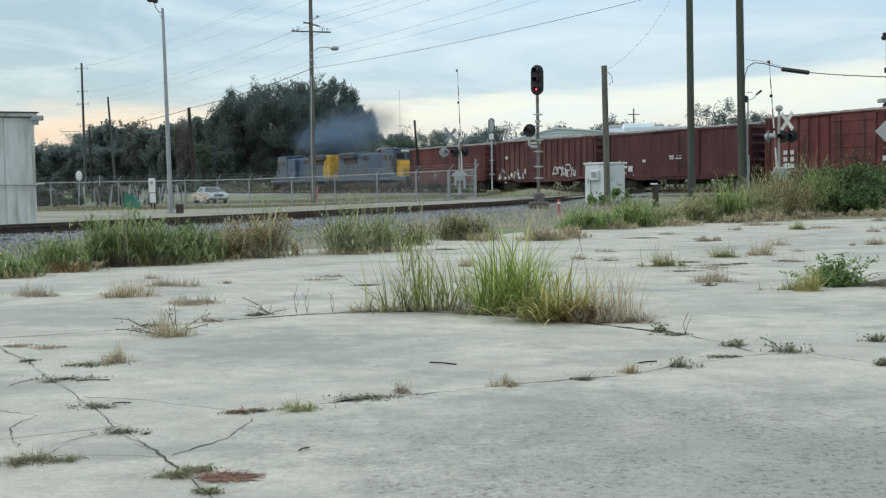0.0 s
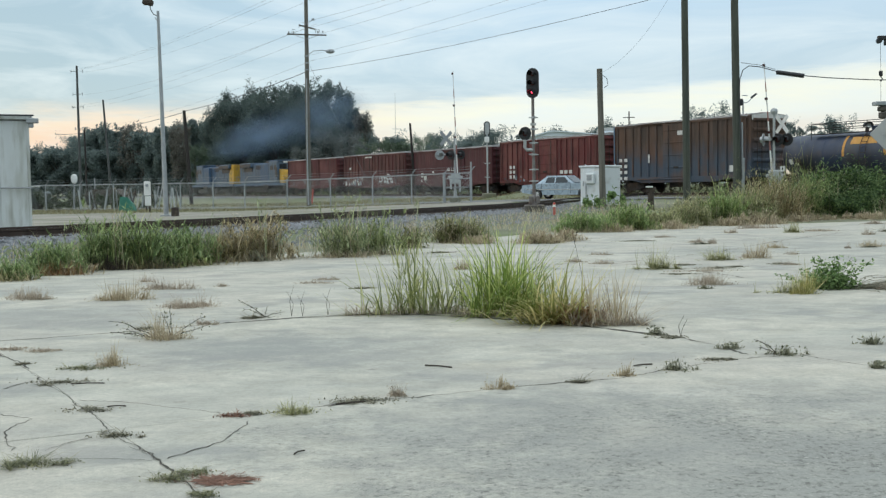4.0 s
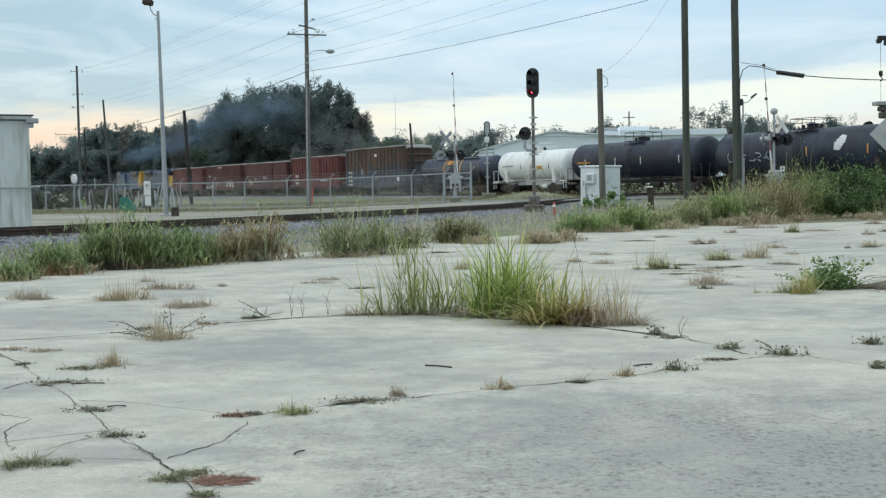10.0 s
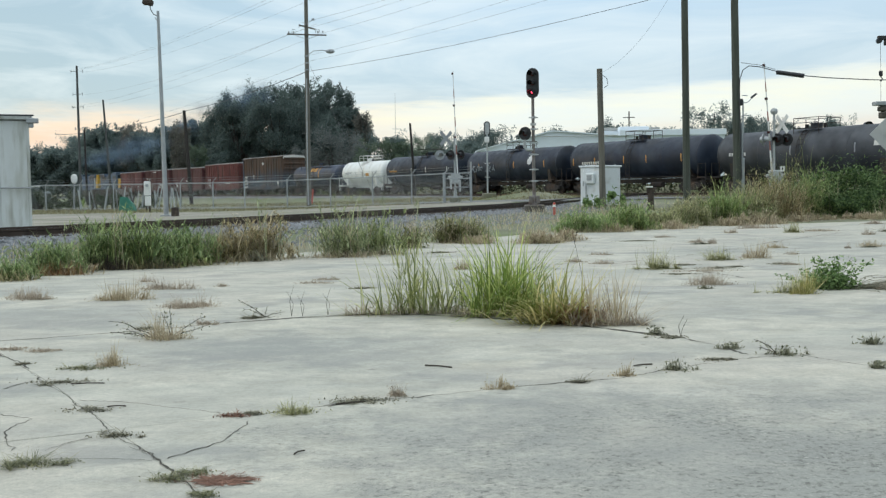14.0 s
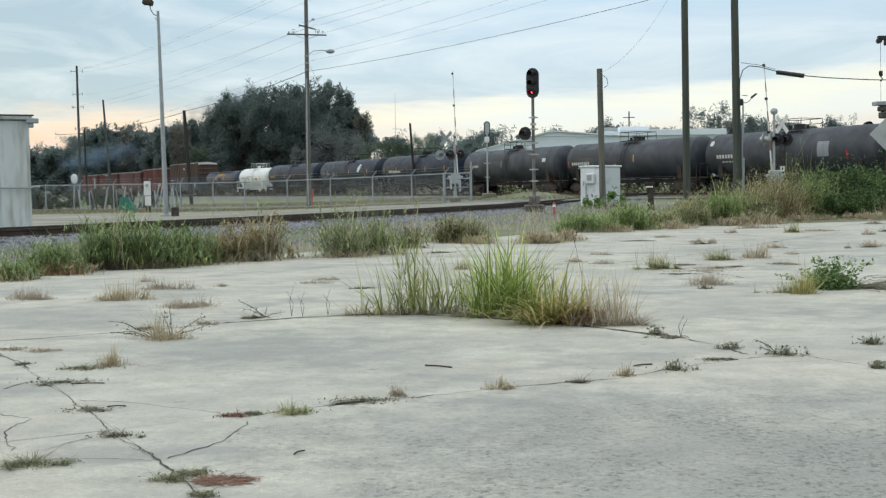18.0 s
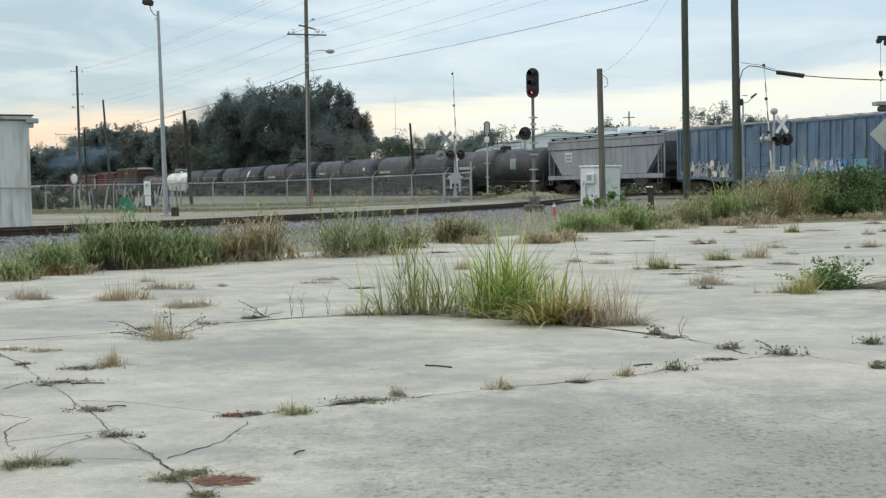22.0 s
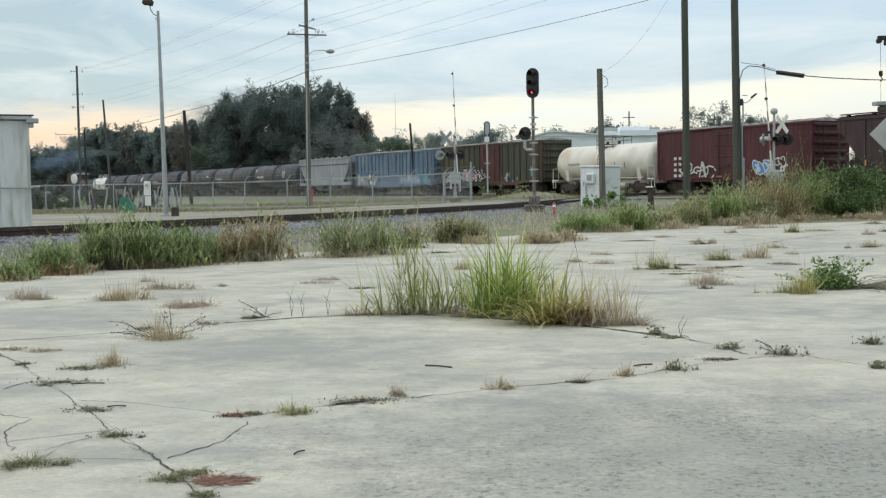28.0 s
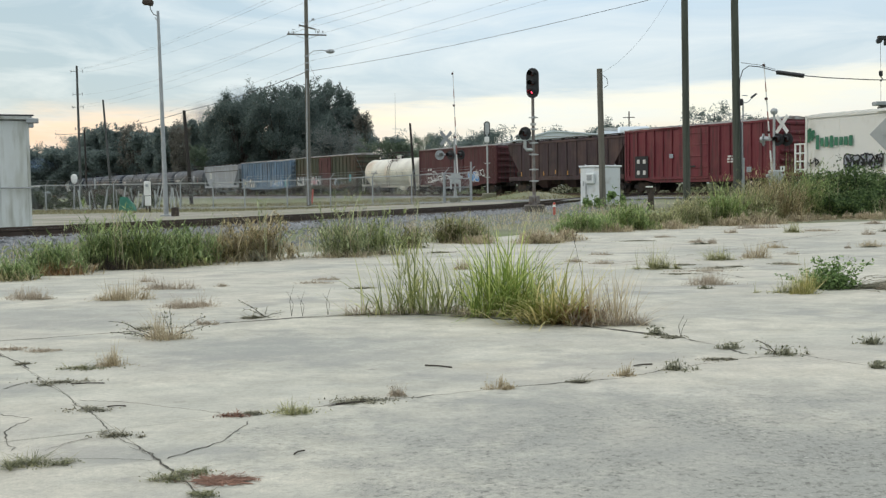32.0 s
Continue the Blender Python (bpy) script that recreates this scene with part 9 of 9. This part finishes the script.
# short grass of the verges, and dead stalks on the ballast
s, r = Shape(), random.Random(77)
for _ in range(44000):
    x = r.uniform(-30, 24)
    y = r.uniform(66, 108)
    if off_line(ROAD_A, x, y) < 3.4 or off_line(MAIN_A, x, y) < 1.6 or off_line(BR_A, x, y) < 2:
        continue
    arc(s, r, x, y, land_z(x, y), r.uniform(0.06, 0.22) * (1 + 0.8 * max(0, noise.noise((x * 0.3, y * 0.3, 8)))), 0.035, r.uniform(0, 6.28), r.uniform(0.2, 1.1), 0.8, 2)
solid("verge_grass", s, "grass_verge", "short yellowing grass on the verges", "grass", kind="stuff")
s = Shape()
for _ in range(5200):
    t = r.random()
    i = int(t * 40) + 16
    a, b = BR[i], BR[i + 1]
    d = Vector((b[0] - a[0], b[1] - a[1], 0)).normalized()
    o = -r.uniform(2.6, 6.2)
    x, y = a[0] - d.y * o + r.gauss(0, 0.2), a[1] + d.x * o + r.gauss(0, 0.2)
    if on_slab(x, y) or noise.noise((x * 0.8, y * 0.8, 5)) < -0.05:
        continue
    arc(s, r, x, y, gz(x, y), r.uniform(0.1, 0.5), 0.014, r.uniform(0, 6.28), r.uniform(0, 0.8), 0.9, 3)
solid("edge_grass", s, "grass_dry", "thin dry grass between slab and ballast", "grass", kind="stuff")


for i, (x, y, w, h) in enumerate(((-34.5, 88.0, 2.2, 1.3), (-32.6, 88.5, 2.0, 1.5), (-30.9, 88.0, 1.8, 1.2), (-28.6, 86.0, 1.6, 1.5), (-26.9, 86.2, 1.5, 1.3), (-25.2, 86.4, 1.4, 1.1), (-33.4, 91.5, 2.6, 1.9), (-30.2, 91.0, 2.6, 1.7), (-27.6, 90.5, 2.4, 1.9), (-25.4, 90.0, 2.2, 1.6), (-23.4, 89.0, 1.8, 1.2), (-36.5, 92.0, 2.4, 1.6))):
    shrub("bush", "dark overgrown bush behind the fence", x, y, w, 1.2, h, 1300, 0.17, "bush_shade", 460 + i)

# low grassy bank along the far side of the main track
bank, prof = Shape(), ((3.0, 0.15), (4.2, 0.95), (6.0, 1.45), (9.0, 1.5), (14.0, 0.1))
cuts = range(-190, 64, 3)
for s_ in cuts:
    for o, z in prof:
        x, y, h = main_line(s_, MID + o)
        bank.v.append((x, y, z + (0.22 * noise.noise((x * 0.3, y * 0.3, 1)) if 0.5 < z else -0.2)))
k = len(prof)
bank.f = [(i * k + j, i * k + j + 1, (i + 1) * k + j + 1, (i + 1) * k + j) for i in range(len(cuts) - 1) for j in range(k - 1)]
solid("ground_bank", bank, "ground", "low grassy bank beyond the main track", "ground", kind="structure", smooth=True)
# scrub along the far side of the main track
s, r = Shape(), random.Random(91)
for _ in range(26000):
    x, y, h = main_line(r.uniform(-185, 60), MID + r.uniform(2.6, 6.0))
    zz = r.uniform(0.0, 1.0) * (1.5 + 0.9 * noise.noise((x * 0.35, y * 0.35, 2)))
    leaf(s, r, (x, y, 0.5 + zz), r.uniform(0.2, 0.45))
solid("trackside_scrub", s, "grass_scrub", "low brownish scrub along the far side of the track", "scrub", kind="stuff")


def tree(label, x, y, h, w, mat, seed, n=2600, size=0.55, trunk=0.3, low=0.25, lobes=16, group="trees"):
    """A broad tree: tapered trunk, limbs, a crown of many leaf clumps with gaps."""
    r = random.Random(seed)
    root = thing("tree", label, "tree", group, at=pose(x, y, 0.05))
    tk, lv = Shape(), Shape()
    top = h * (low + 0.25)
    tk.rod((0, 0, -0.1), (0, 0, h * low), trunk, trunk * 0.75, 8).rod((0, 0, h * low), (r.uniform(-0.4, 0.4), 0, top), trunk * 0.75, trunk * 0.5, 8)
    for i in range(lobes):
        a = r.uniform(0, 6.283)
        zz = r.uniform(low + 0.08, 0.90)
        e = math.sqrt(max(0.08, 1 - ((zz - 0.55) / 0.5) ** 2))
        q = w * 0.5 * e * r.uniform(0.35, 0.95)
        c = (q * math.cos(a), q * math.sin(a), h * zz)
        tk.rod((0, 0, top * r.uniform(0.7, 1.0)), (c[0] * 0.9, c[1] * 0.9, c[2] - 0.3), trunk * 0.35, trunk * 0.08, 5)
        k = r.choice((0.55, 0.75, 1.0, 1.2))
        lobe(lv, r, c, w * r.uniform(0.14, 0.24) * k, w * r.uniform(0.14, 0.24) * k, h * r.uniform(0.08, 0.15) * k, int(n * (0.4 + 0.6 * k) / lobes), size, 0.0)
    for i in range(lobes):      # thin sprays that stand out of the crown
        a, zz = r.uniform(0, 6.283), r.uniform(0.5, 0.93)
        e = math.sqrt(max(0.08, 1 - ((zz - 0.55) / 0.5) ** 2))
        p, q = Vector((w * 0.4 * e * math.cos(a), w * 0.4 * e * math.sin(a), h * zz)), Vector((math.cos(a) * 0.7, math.sin(a) * 0.7, r.uniform(0.2, 1.1))) * w * r.uniform(0.08, 0.18)
        tk.rod(tuple(p - q), tuple(p + q), trunk * 0.09, trunk * 0.03, 4)
        for _ in range(max(8, n // (lobes * 9))):
            c = p + q * r.uniform(0.0, 1.15)
            leaf(lv, r, (c.x + r.gauss(0, 0.035) * w, c.y + r.gauss(0, 0.035) * w, c.z + r.gauss(0, 0.03) * w), size * 0.85)
    part("trunk", tk, "bark", root)
    tagged(part("crown", lv, mat, root), kind="stuff")
    return root


for i, (x, y, h, w) in enumerate(((-25.2, 206, 22.6, 7), (-28.6, 204, 21.6, 7), (-16.9, 199, 16.6, 5.5), (-24.2, 200, 20.6, 11), (-19.8, 205, 22.4, 7.5), (-32.4, 206, 21.4, 10), (-40.6, 208, 17.6, 9), (-15.6, 204, 14.8, 6), (-28.5, 194, 18.0, 12), (-21.5, 193, 14.5, 9), (-36.6, 200, 17.8, 10), (-37.4, 206, 20.2, 8))):
    tree("large dark green oak beyond the main track", x, y, h, w, "oak", 500 + i, 24000, 0.40, 0.5, 0.10, 40, "oaks")
for i, (x, y, h, w, mt) in enumerate(((-162, 430, 19, 22, "oak_hazed"), (-150, 436, 20, 22, "oak_hazed"), (-139, 428, 24.5, 22, "oak_hazed"), (-126, 420, 23.5, 22, "oak_hazed"), (-112, 400, 22, 20, "oak_hazed"), (-99, 380, 22, 20, "oak_hazed"),
                                      (-84, 340, 19.5, 18, "oak_hazed"), (-72, 300, 18, 17, "oak_hazed"), (-61, 270, 17, 15, "oak_hazed"), (-52, 240, 16.5, 14, "oak_hazed"), (-120, 424, 28.5, 11, "oak_dry"), (-69, 297, 20, 8, "oak_dry"), (-138, 440, 29, 10, "oak_hazed"),
                                      (-48, 232, 15.5, 10, "oak_dry"), (-180, 440, 20, 22, "oak_hazed"), (-88.5, 272, 15.8, 11, "oak_hazed"), (-84, 274, 17.2, 9, "oak_hazed"), (-76.8, 262, 17.6, 9, "oak_hazed"), (-70, 252, 17.4, 7, "oak_dry"), (-66, 250, 15.0, 10, "oak_hazed"), (-60, 240, 14.6, 9, "oak_hazed"), (-56.2, 232, 15.4, 8, "oak_hazed"), (-52.2, 226, 16.4, 6.5, "oak_dry"), (-49.0, 222, 16.2, 7, "oak_hazed"), (-96, 264, 12.5, 12, "oak_hazed"), (-88, 258, 12.0, 11, "oak_hazed"), (-105, 272, 12.0, 13, "oak_hazed"), (-79, 252, 11.5, 10, "oak_hazed"), (-92, 350, 17, 18, "oak_hazed"), (-105, 372, 18, 18, "oak_hazed"))):
    tree("dark tree in the far wood" if mt == "oak_hazed" else "half-bare brownish tree in the far wood", x, y, h, w, mt, 540 + i, 13000 if mt == "oak_hazed" else 1500, 0.72, 0.4, 0.05, 34, "far wood")
for i, (x, y, h, w, mt) in enumerate(((-41.4, 188, 9.6, 3.4, "shrub_far"), (-37.6, 186, 8.0, 4, "oak"), (-45.2, 192, 13.2, 4, "oak_dry"), (-18.0, 186, 12.5, 8.5, "grey_tree"), (-22.5, 184, 8.6, 5, "grey_tree"), (-13.6, 190, 15.0, 4.0, "oak_dry"), (-10.6, 178, 9.4, 6.5, "shrub_far"), (-8.8, 182, 11.0, 8, "oak_hazed"), (-4.4, 190, 10.6, 8, "shrub_far"), (-15.0, 182, 10.5, 5, "grey_tree"), (-6.6, 178, 9.8, 7, "shrub_far"), (0.5, 205, 10.5, 9, "oak_hazed"), (5.0, 215, 11, 9, "oak_hazed"))):
    tree("grey-green half-bare tree before the oaks" if mt == "grey_tree" else "light green young tree beside the tracks", x, y, h, w, mt, 570 + i, 7000, 0.34, 0.2, 0.05, 26, "young trees")
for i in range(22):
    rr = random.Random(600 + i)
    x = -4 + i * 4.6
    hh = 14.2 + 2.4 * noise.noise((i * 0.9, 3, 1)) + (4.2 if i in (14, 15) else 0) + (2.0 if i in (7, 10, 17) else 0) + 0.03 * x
    tree("far tree beyond the warehouse, haze put into its leaf colour", x, 258 + rr.uniform(-6, 10), hh, rr.uniform(8, 11), "oak_hazed", 620 + i, 4200, 0.46, 0.25, 0.3, 14, "far tree line")
# undergrowth below the oaks
for i, (x, h) in enumerate(((-44.5, 4.2), (-41.0, 4.6), (-37.6, 4.0), (-34.2, 4.8), (-30.8, 4.3), (-27.4, 4.6), (-24.0, 4.0))):
    shrub("bush", "dark leafy undergrowth below the oaks", x, 191 + 1.2 * (i % 3), 4.8, 2.4, h, 2600, 0.42, "oak", 660 + i)
# ---- the passing car and the smoke ----


def sedan():
    """An older four-door sedan; x forward, y to its left, z up from the road."""
    root = thing("sedan", "old silver-blue four-door sedan driving along the road", "car")
    low = [(-2.62, 0.42), (-2.66, 0.62), (-2.60, 0.86), (-1.55, 0.95), (0.75, 0.97), (2.38, 0.86), (2.52, 0.72), (2.52, 0.40), (2.0, 0.30), (1.95, 0.52), (1.72, 0.66), (1.48, 0.66), (1.25, 0.52), (1.2, 0.28),
           (-1.2, 0.28), (-1.25, 0.52), (-1.48, 0.66), (-1.72, 0.66), (-1.95, 0.52), (-2.0, 0.32)]
    part("body", Shape().slab(low, -0.92, 0.92), "car_paint", root)
    part("sill_trim", Shape().box(0, 0.925, 0.60, 4.6, 0.02, 0.05).box(0, -0.925, 0.60, 4.6, 0.02, 0.05), "chrome", root)
    cabin = Shape()
    lo, hi = ((-1.62, 0.84), (0.92, 0.84)), ((-1.02, 0.66), (0.30, 0.66))
    cabin.v = [(lo[0][0], -0.84, 0.95), (lo[1][0], -0.84, 0.96), (lo[1][0], 0.84, 0.96), (lo[0][0], 0.84, 0.95), (hi[0][0], -0.66, 1.38), (hi[1][0], -0.66, 1.40), (hi[1][0], 0.66, 1.40), (hi[0][0], 0.66, 1.38)]
    cabin.f = [(0, 1, 5, 4), (1, 2, 6, 5), (2, 3, 7, 6), (3, 0, 4, 7), (4, 5, 6, 7)]
    cb = part("cabin", cabin, "car_paint", root)
    part("roof", Shape().box(-0.36, 0, 1.40, 1.36, 1.34, 0.05, 0.02), "car_paint", root)

    def pane(q):
        s = Shape()
        s.put(q, [tuple(range(len(q)))])
        c = sum((Vector(p) for p in q), Vector()) / len(q)
        n = (Vector(q[1]) - Vector(q[0])).cross(Vector(q[-1]) - Vector(q[0])).normalized()
        n = n if n.dot(c - Vector((-0.3, 0, 1.0))) > 0 else -n
        s.v = [tuple(Vector(p) + n * 0.012) for p in s.v] + [tuple(Vector(p) - n * 0.004) for p in s.v]
        k = len(q)
        s.f += [(i, (i + 1) % k, k + (i + 1) % k, k + i) for i in range(k)]
        part("window", s, "glass", cb)

    pane([(0.90, -0.74, 1.0), (0.90, 0.74, 1.0), (0.36, 0.6, 1.36), (0.36, -0.6, 1.36)])
    pane([(-1.58, -0.74, 1.0), (-1.58, 0.74, 1.0), (-1.08, 0.6, 1.34), (-1.08, -0.6, 1.34)])
    for y in (-1, 1):
        pane([(-1.05, y * 0.835, 0.99), (-0.42, y * 0.83, 0.99), (-0.42, y * 0.69, 1.33), (-0.92, y * 0.69, 1.33)])
        pane([(-0.34, y * 0.83, 0.99), (0.62, y * 0.83, 0.99), (0.22, y * 0.69, 1.33), (-0.34, y * 0.69, 1.33)])
        for x in (-1.25, -0.38, 0.72):
            part("door_line", Shape().box(x, y * 0.922, 0.66, 0.015, 0.01, 0.56), "black", root)
        part("mirror", Shape().box(0.62, y * 0.98, 1.02, 0.1, 0.16, 0.1, 0.03), "car_paint", root)
        for x in (-0.95, -0.12):
            part("door_handle", Shape().box(x, y * 0.935, 0.84, 0.16, 0.03, 0.03), "chrome", root)
    part("front_bumper", Shape().box(2.58, 0, 0.50, 0.14, 1.86, 0.16, 0.03), "chrome", root)
    part("rear_bumper", Shape().box(-2.70, 0, 0.52, 0.14, 1.86, 0.16, 0.03), "chrome", root)
    part("grille", Shape().box(2.53, 0, 0.70, 0.04, 0.8, 0.16, 0.01), "black", root)
    for y in (-0.65, 0.65):
        part("headlight", Shape().box(2.53, y, 0.70, 0.05, 0.42, 0.16, 0.02), "white", root)
        part("tail_light", Shape().box(-2.64, y, 0.72, 0.04, 0.42, 0.14, 0.02), "lens", root)
    for x in (-1.6, 1.6):
        for y in (-0.8, 0.8):
            wh2 = part("wheel", Shape().lathe([(-0.1, 0.0), (-0.1, 0.16), (-0.06, 0.18), (0.06, 0.18), (0.1, 0.16), (0.1, 0.0)], 16, "y"), "chrome", root)
            wh2.location = (x, y, 0.33)
            part("tyre", Shape().lathe([(-0.1, 0.19), (-0.11, 0.29), (-0.07, 0.33), (0.07, 0.33), (0.11, 0.29), (0.1, 0.19)], 18, "y"), "rubber", wh2, smooth=True)
    return root


SEDAN = sedan()
SEDAN.scale = (0.94, 0.94, 0.97)

# diesel smoke: soft billows that drift behind the engines
SMOKE = []


def billow(seed):
    """The near half of a lumpy billow, in unit size."""
    s, n, k = Shape(), 10, 28
    for i in range(n + 1):
        q = i / n
        for j in range(k):
            t = 2 * math.pi * j / k
            x, z = q * math.cos(t), q * math.sin(t)
            s.v.append((x, -0.55 * math.sqrt(max(0.0, 1 - q * q)) * (1 + 0.3 * noise.noise((x * 2, z * 2, seed * 5.0))), z))
    s.f = [(i * k + j, i * k + (j + 1) % k, (i + 1) * k + (j + 1) % k, (i + 1) * k + j) for i in range(n) for j in range(k)]
    me = s.mesh("smoke_billow", True)
    me.materials.append(M["smoke"])
    return me


# half width and half height of each billow, then its way: seconds, x, y, z
BILLOWS = (
    ((8, 4.5), ((0, -11.9, 150.0, 8.9), (3, -16.6, 158.0, 10.4), (6, -21.9, 165.0, 11.7), (10, -27.7, 175.0, 13.7), (14, -35.7, 200.0, 17.0), (18, -45.6, 235.0, 19.2), (32, -50.0, 245.0, 18.8))),
    ((7, 4), ((0, -14.2, 145.0, 7.8), (3, -21.0, 155.0, 9.5), (6, -28.7, 165.0, 10.9), (10, -34.6, 178.0, 13.1), (14, -43.9, 215.0, 16.6), (32, -54.9, 250.0, 17.3))),
    ((6, 4), ((0, -14.2, 142.0, 7.3), (3, -22.7, 150.0, 8.0), (6, -32.1, 165.0, 9.7), (10, -39.6, 180.0, 11.9), (14, -49.4, 210.0, 13.7), (18, -61.4, 250.0, 14.8), (32, -81.4, 300.0, 15.3))),
    ((8, 5), ((0, -11.1, 155.0, 10.1), (3, -15.2, 165.0, 12.8), (6, -20.2, 180.0, 15.3), (10, -29.3, 205.0, 17.8), (14, -38.3, 235.0, 21.5), (32, -45.9, 250.0, 21.6))),
    ((5, 2.4), ((0, -15.8, 140.0, 7.2), (3, -25.3, 152.0, 7.3), (6, -37.0, 172.0, 7.7), (10, -54.6, 203.0, 8.2), (14, -68.9, 228.0, 8.4), (18, -79.1, 245.0, 8.2), (25, -97.6, 280.0, 9.0), (32, -116.4, 320.0, 9.9))),
    ((6, 2.8), ((0, -14.8, 141.0, 7.6), (3, -23.4, 152.0, 8.2), (6, -34.4, 170.0, 8.7), (10, -50.7, 200.0, 9.1), (14, -64.0, 225.0, 9.4), (18, -77.5, 250.0, 9.3), (25, -96.4, 285.0, 9.8), (32, -117.5, 330.0, 10.8))),
    ((7, 3), ((0, -13.2, 143.0, 8.0), (3, -22.0, 153.0, 8.8), (6, -31.8, 168.0, 9.4), (10, -45.9, 195.0, 9.9), (14, -60.5, 225.0, 10.5), (18, -73.6, 250.0, 10.3), (25, -93.6, 290.0, 10.7), (32, -115.9, 335.0, 11.4))),
    ((4, 2), ((0, -16.8, 139.0, 7.0), (3, -25.9, 151.0, 7.0), (6, -38.4, 172.0, 7.3), (10, -56.2, 203.0, 7.8), (14, -71.3, 228.0, 7.7), (18, -81.6, 245.0, 7.8), (25, -99.0, 280.0, 8.5), (32, -118.1, 320.0, 9.2))),
)
for i, ((w, h), way) in enumerate(BILLOWS):
    ob = new("smoke_billow", billow(i))
    ob.scale = (w, w * 0.5, h)
    tagged(ob, "thin blue-grey billow of diesel smoke over the train", "smoke", "diesel smoke", "stuff")
    SMOKE.append((ob, [(t, x * k, y * k, 1.4 + (z - 1.4) * k) for t, x, y, z in way for k in [1 - (0.2 if i > 3 else 0.0) * min(1, max(0, (t - 8) / 8))]]))


# ---- what moves ----
def rolled(t):
    """How far the train has gone along the main line at t seconds."""
    return 8.26342 * (t - 12) + 0.02168 * (t - 12) ** 2


# seconds, x, y, heading in degrees
DRIVE = [(0.0, -19.6, 91.5, -62), (1.0, -11.9, 82.5, -54), (2.0, -4.75, 77.0, -52), (3.0, 1.75, 69.4, -50), (3.5, 4.7, 66.6, -42), (4.5, 9.7, 63.4, -22), (5.5, 14.9, 62.3, -8), (6.0, 17.6, 62.1, -4), (7.0, 23.3, 62.0, 0), (9.0, 35.0, 62.5, 3),
         (13.0, 60.0, 66.0, 6), (20.0, 105.0, 73.0, 9), (32.0, 185.0, 86.0, 9)]


def motions():
    for car_root, mid in TRAIN:
        rows = []
        for t in range(0, 33):
            x, y, h = main_line(rolled(t) + mid, MID)
            rows.append((t, pose(x, y, RAIL_Z, 0, 0, 90 + math.degrees(h))))
        walk(car_root, rows)
    rows = [(t, pose(x, y, land_z(x, y) + 0.035, 0, 0, turn)) for t, x, y, turn in DRIVE]
    walk(SEDAN, rows)
    for ob, way in SMOKE:
        walk(ob, [(t, pose(x, y, z, 0, 0, 12)) for t, x, y, z in way])


motions()
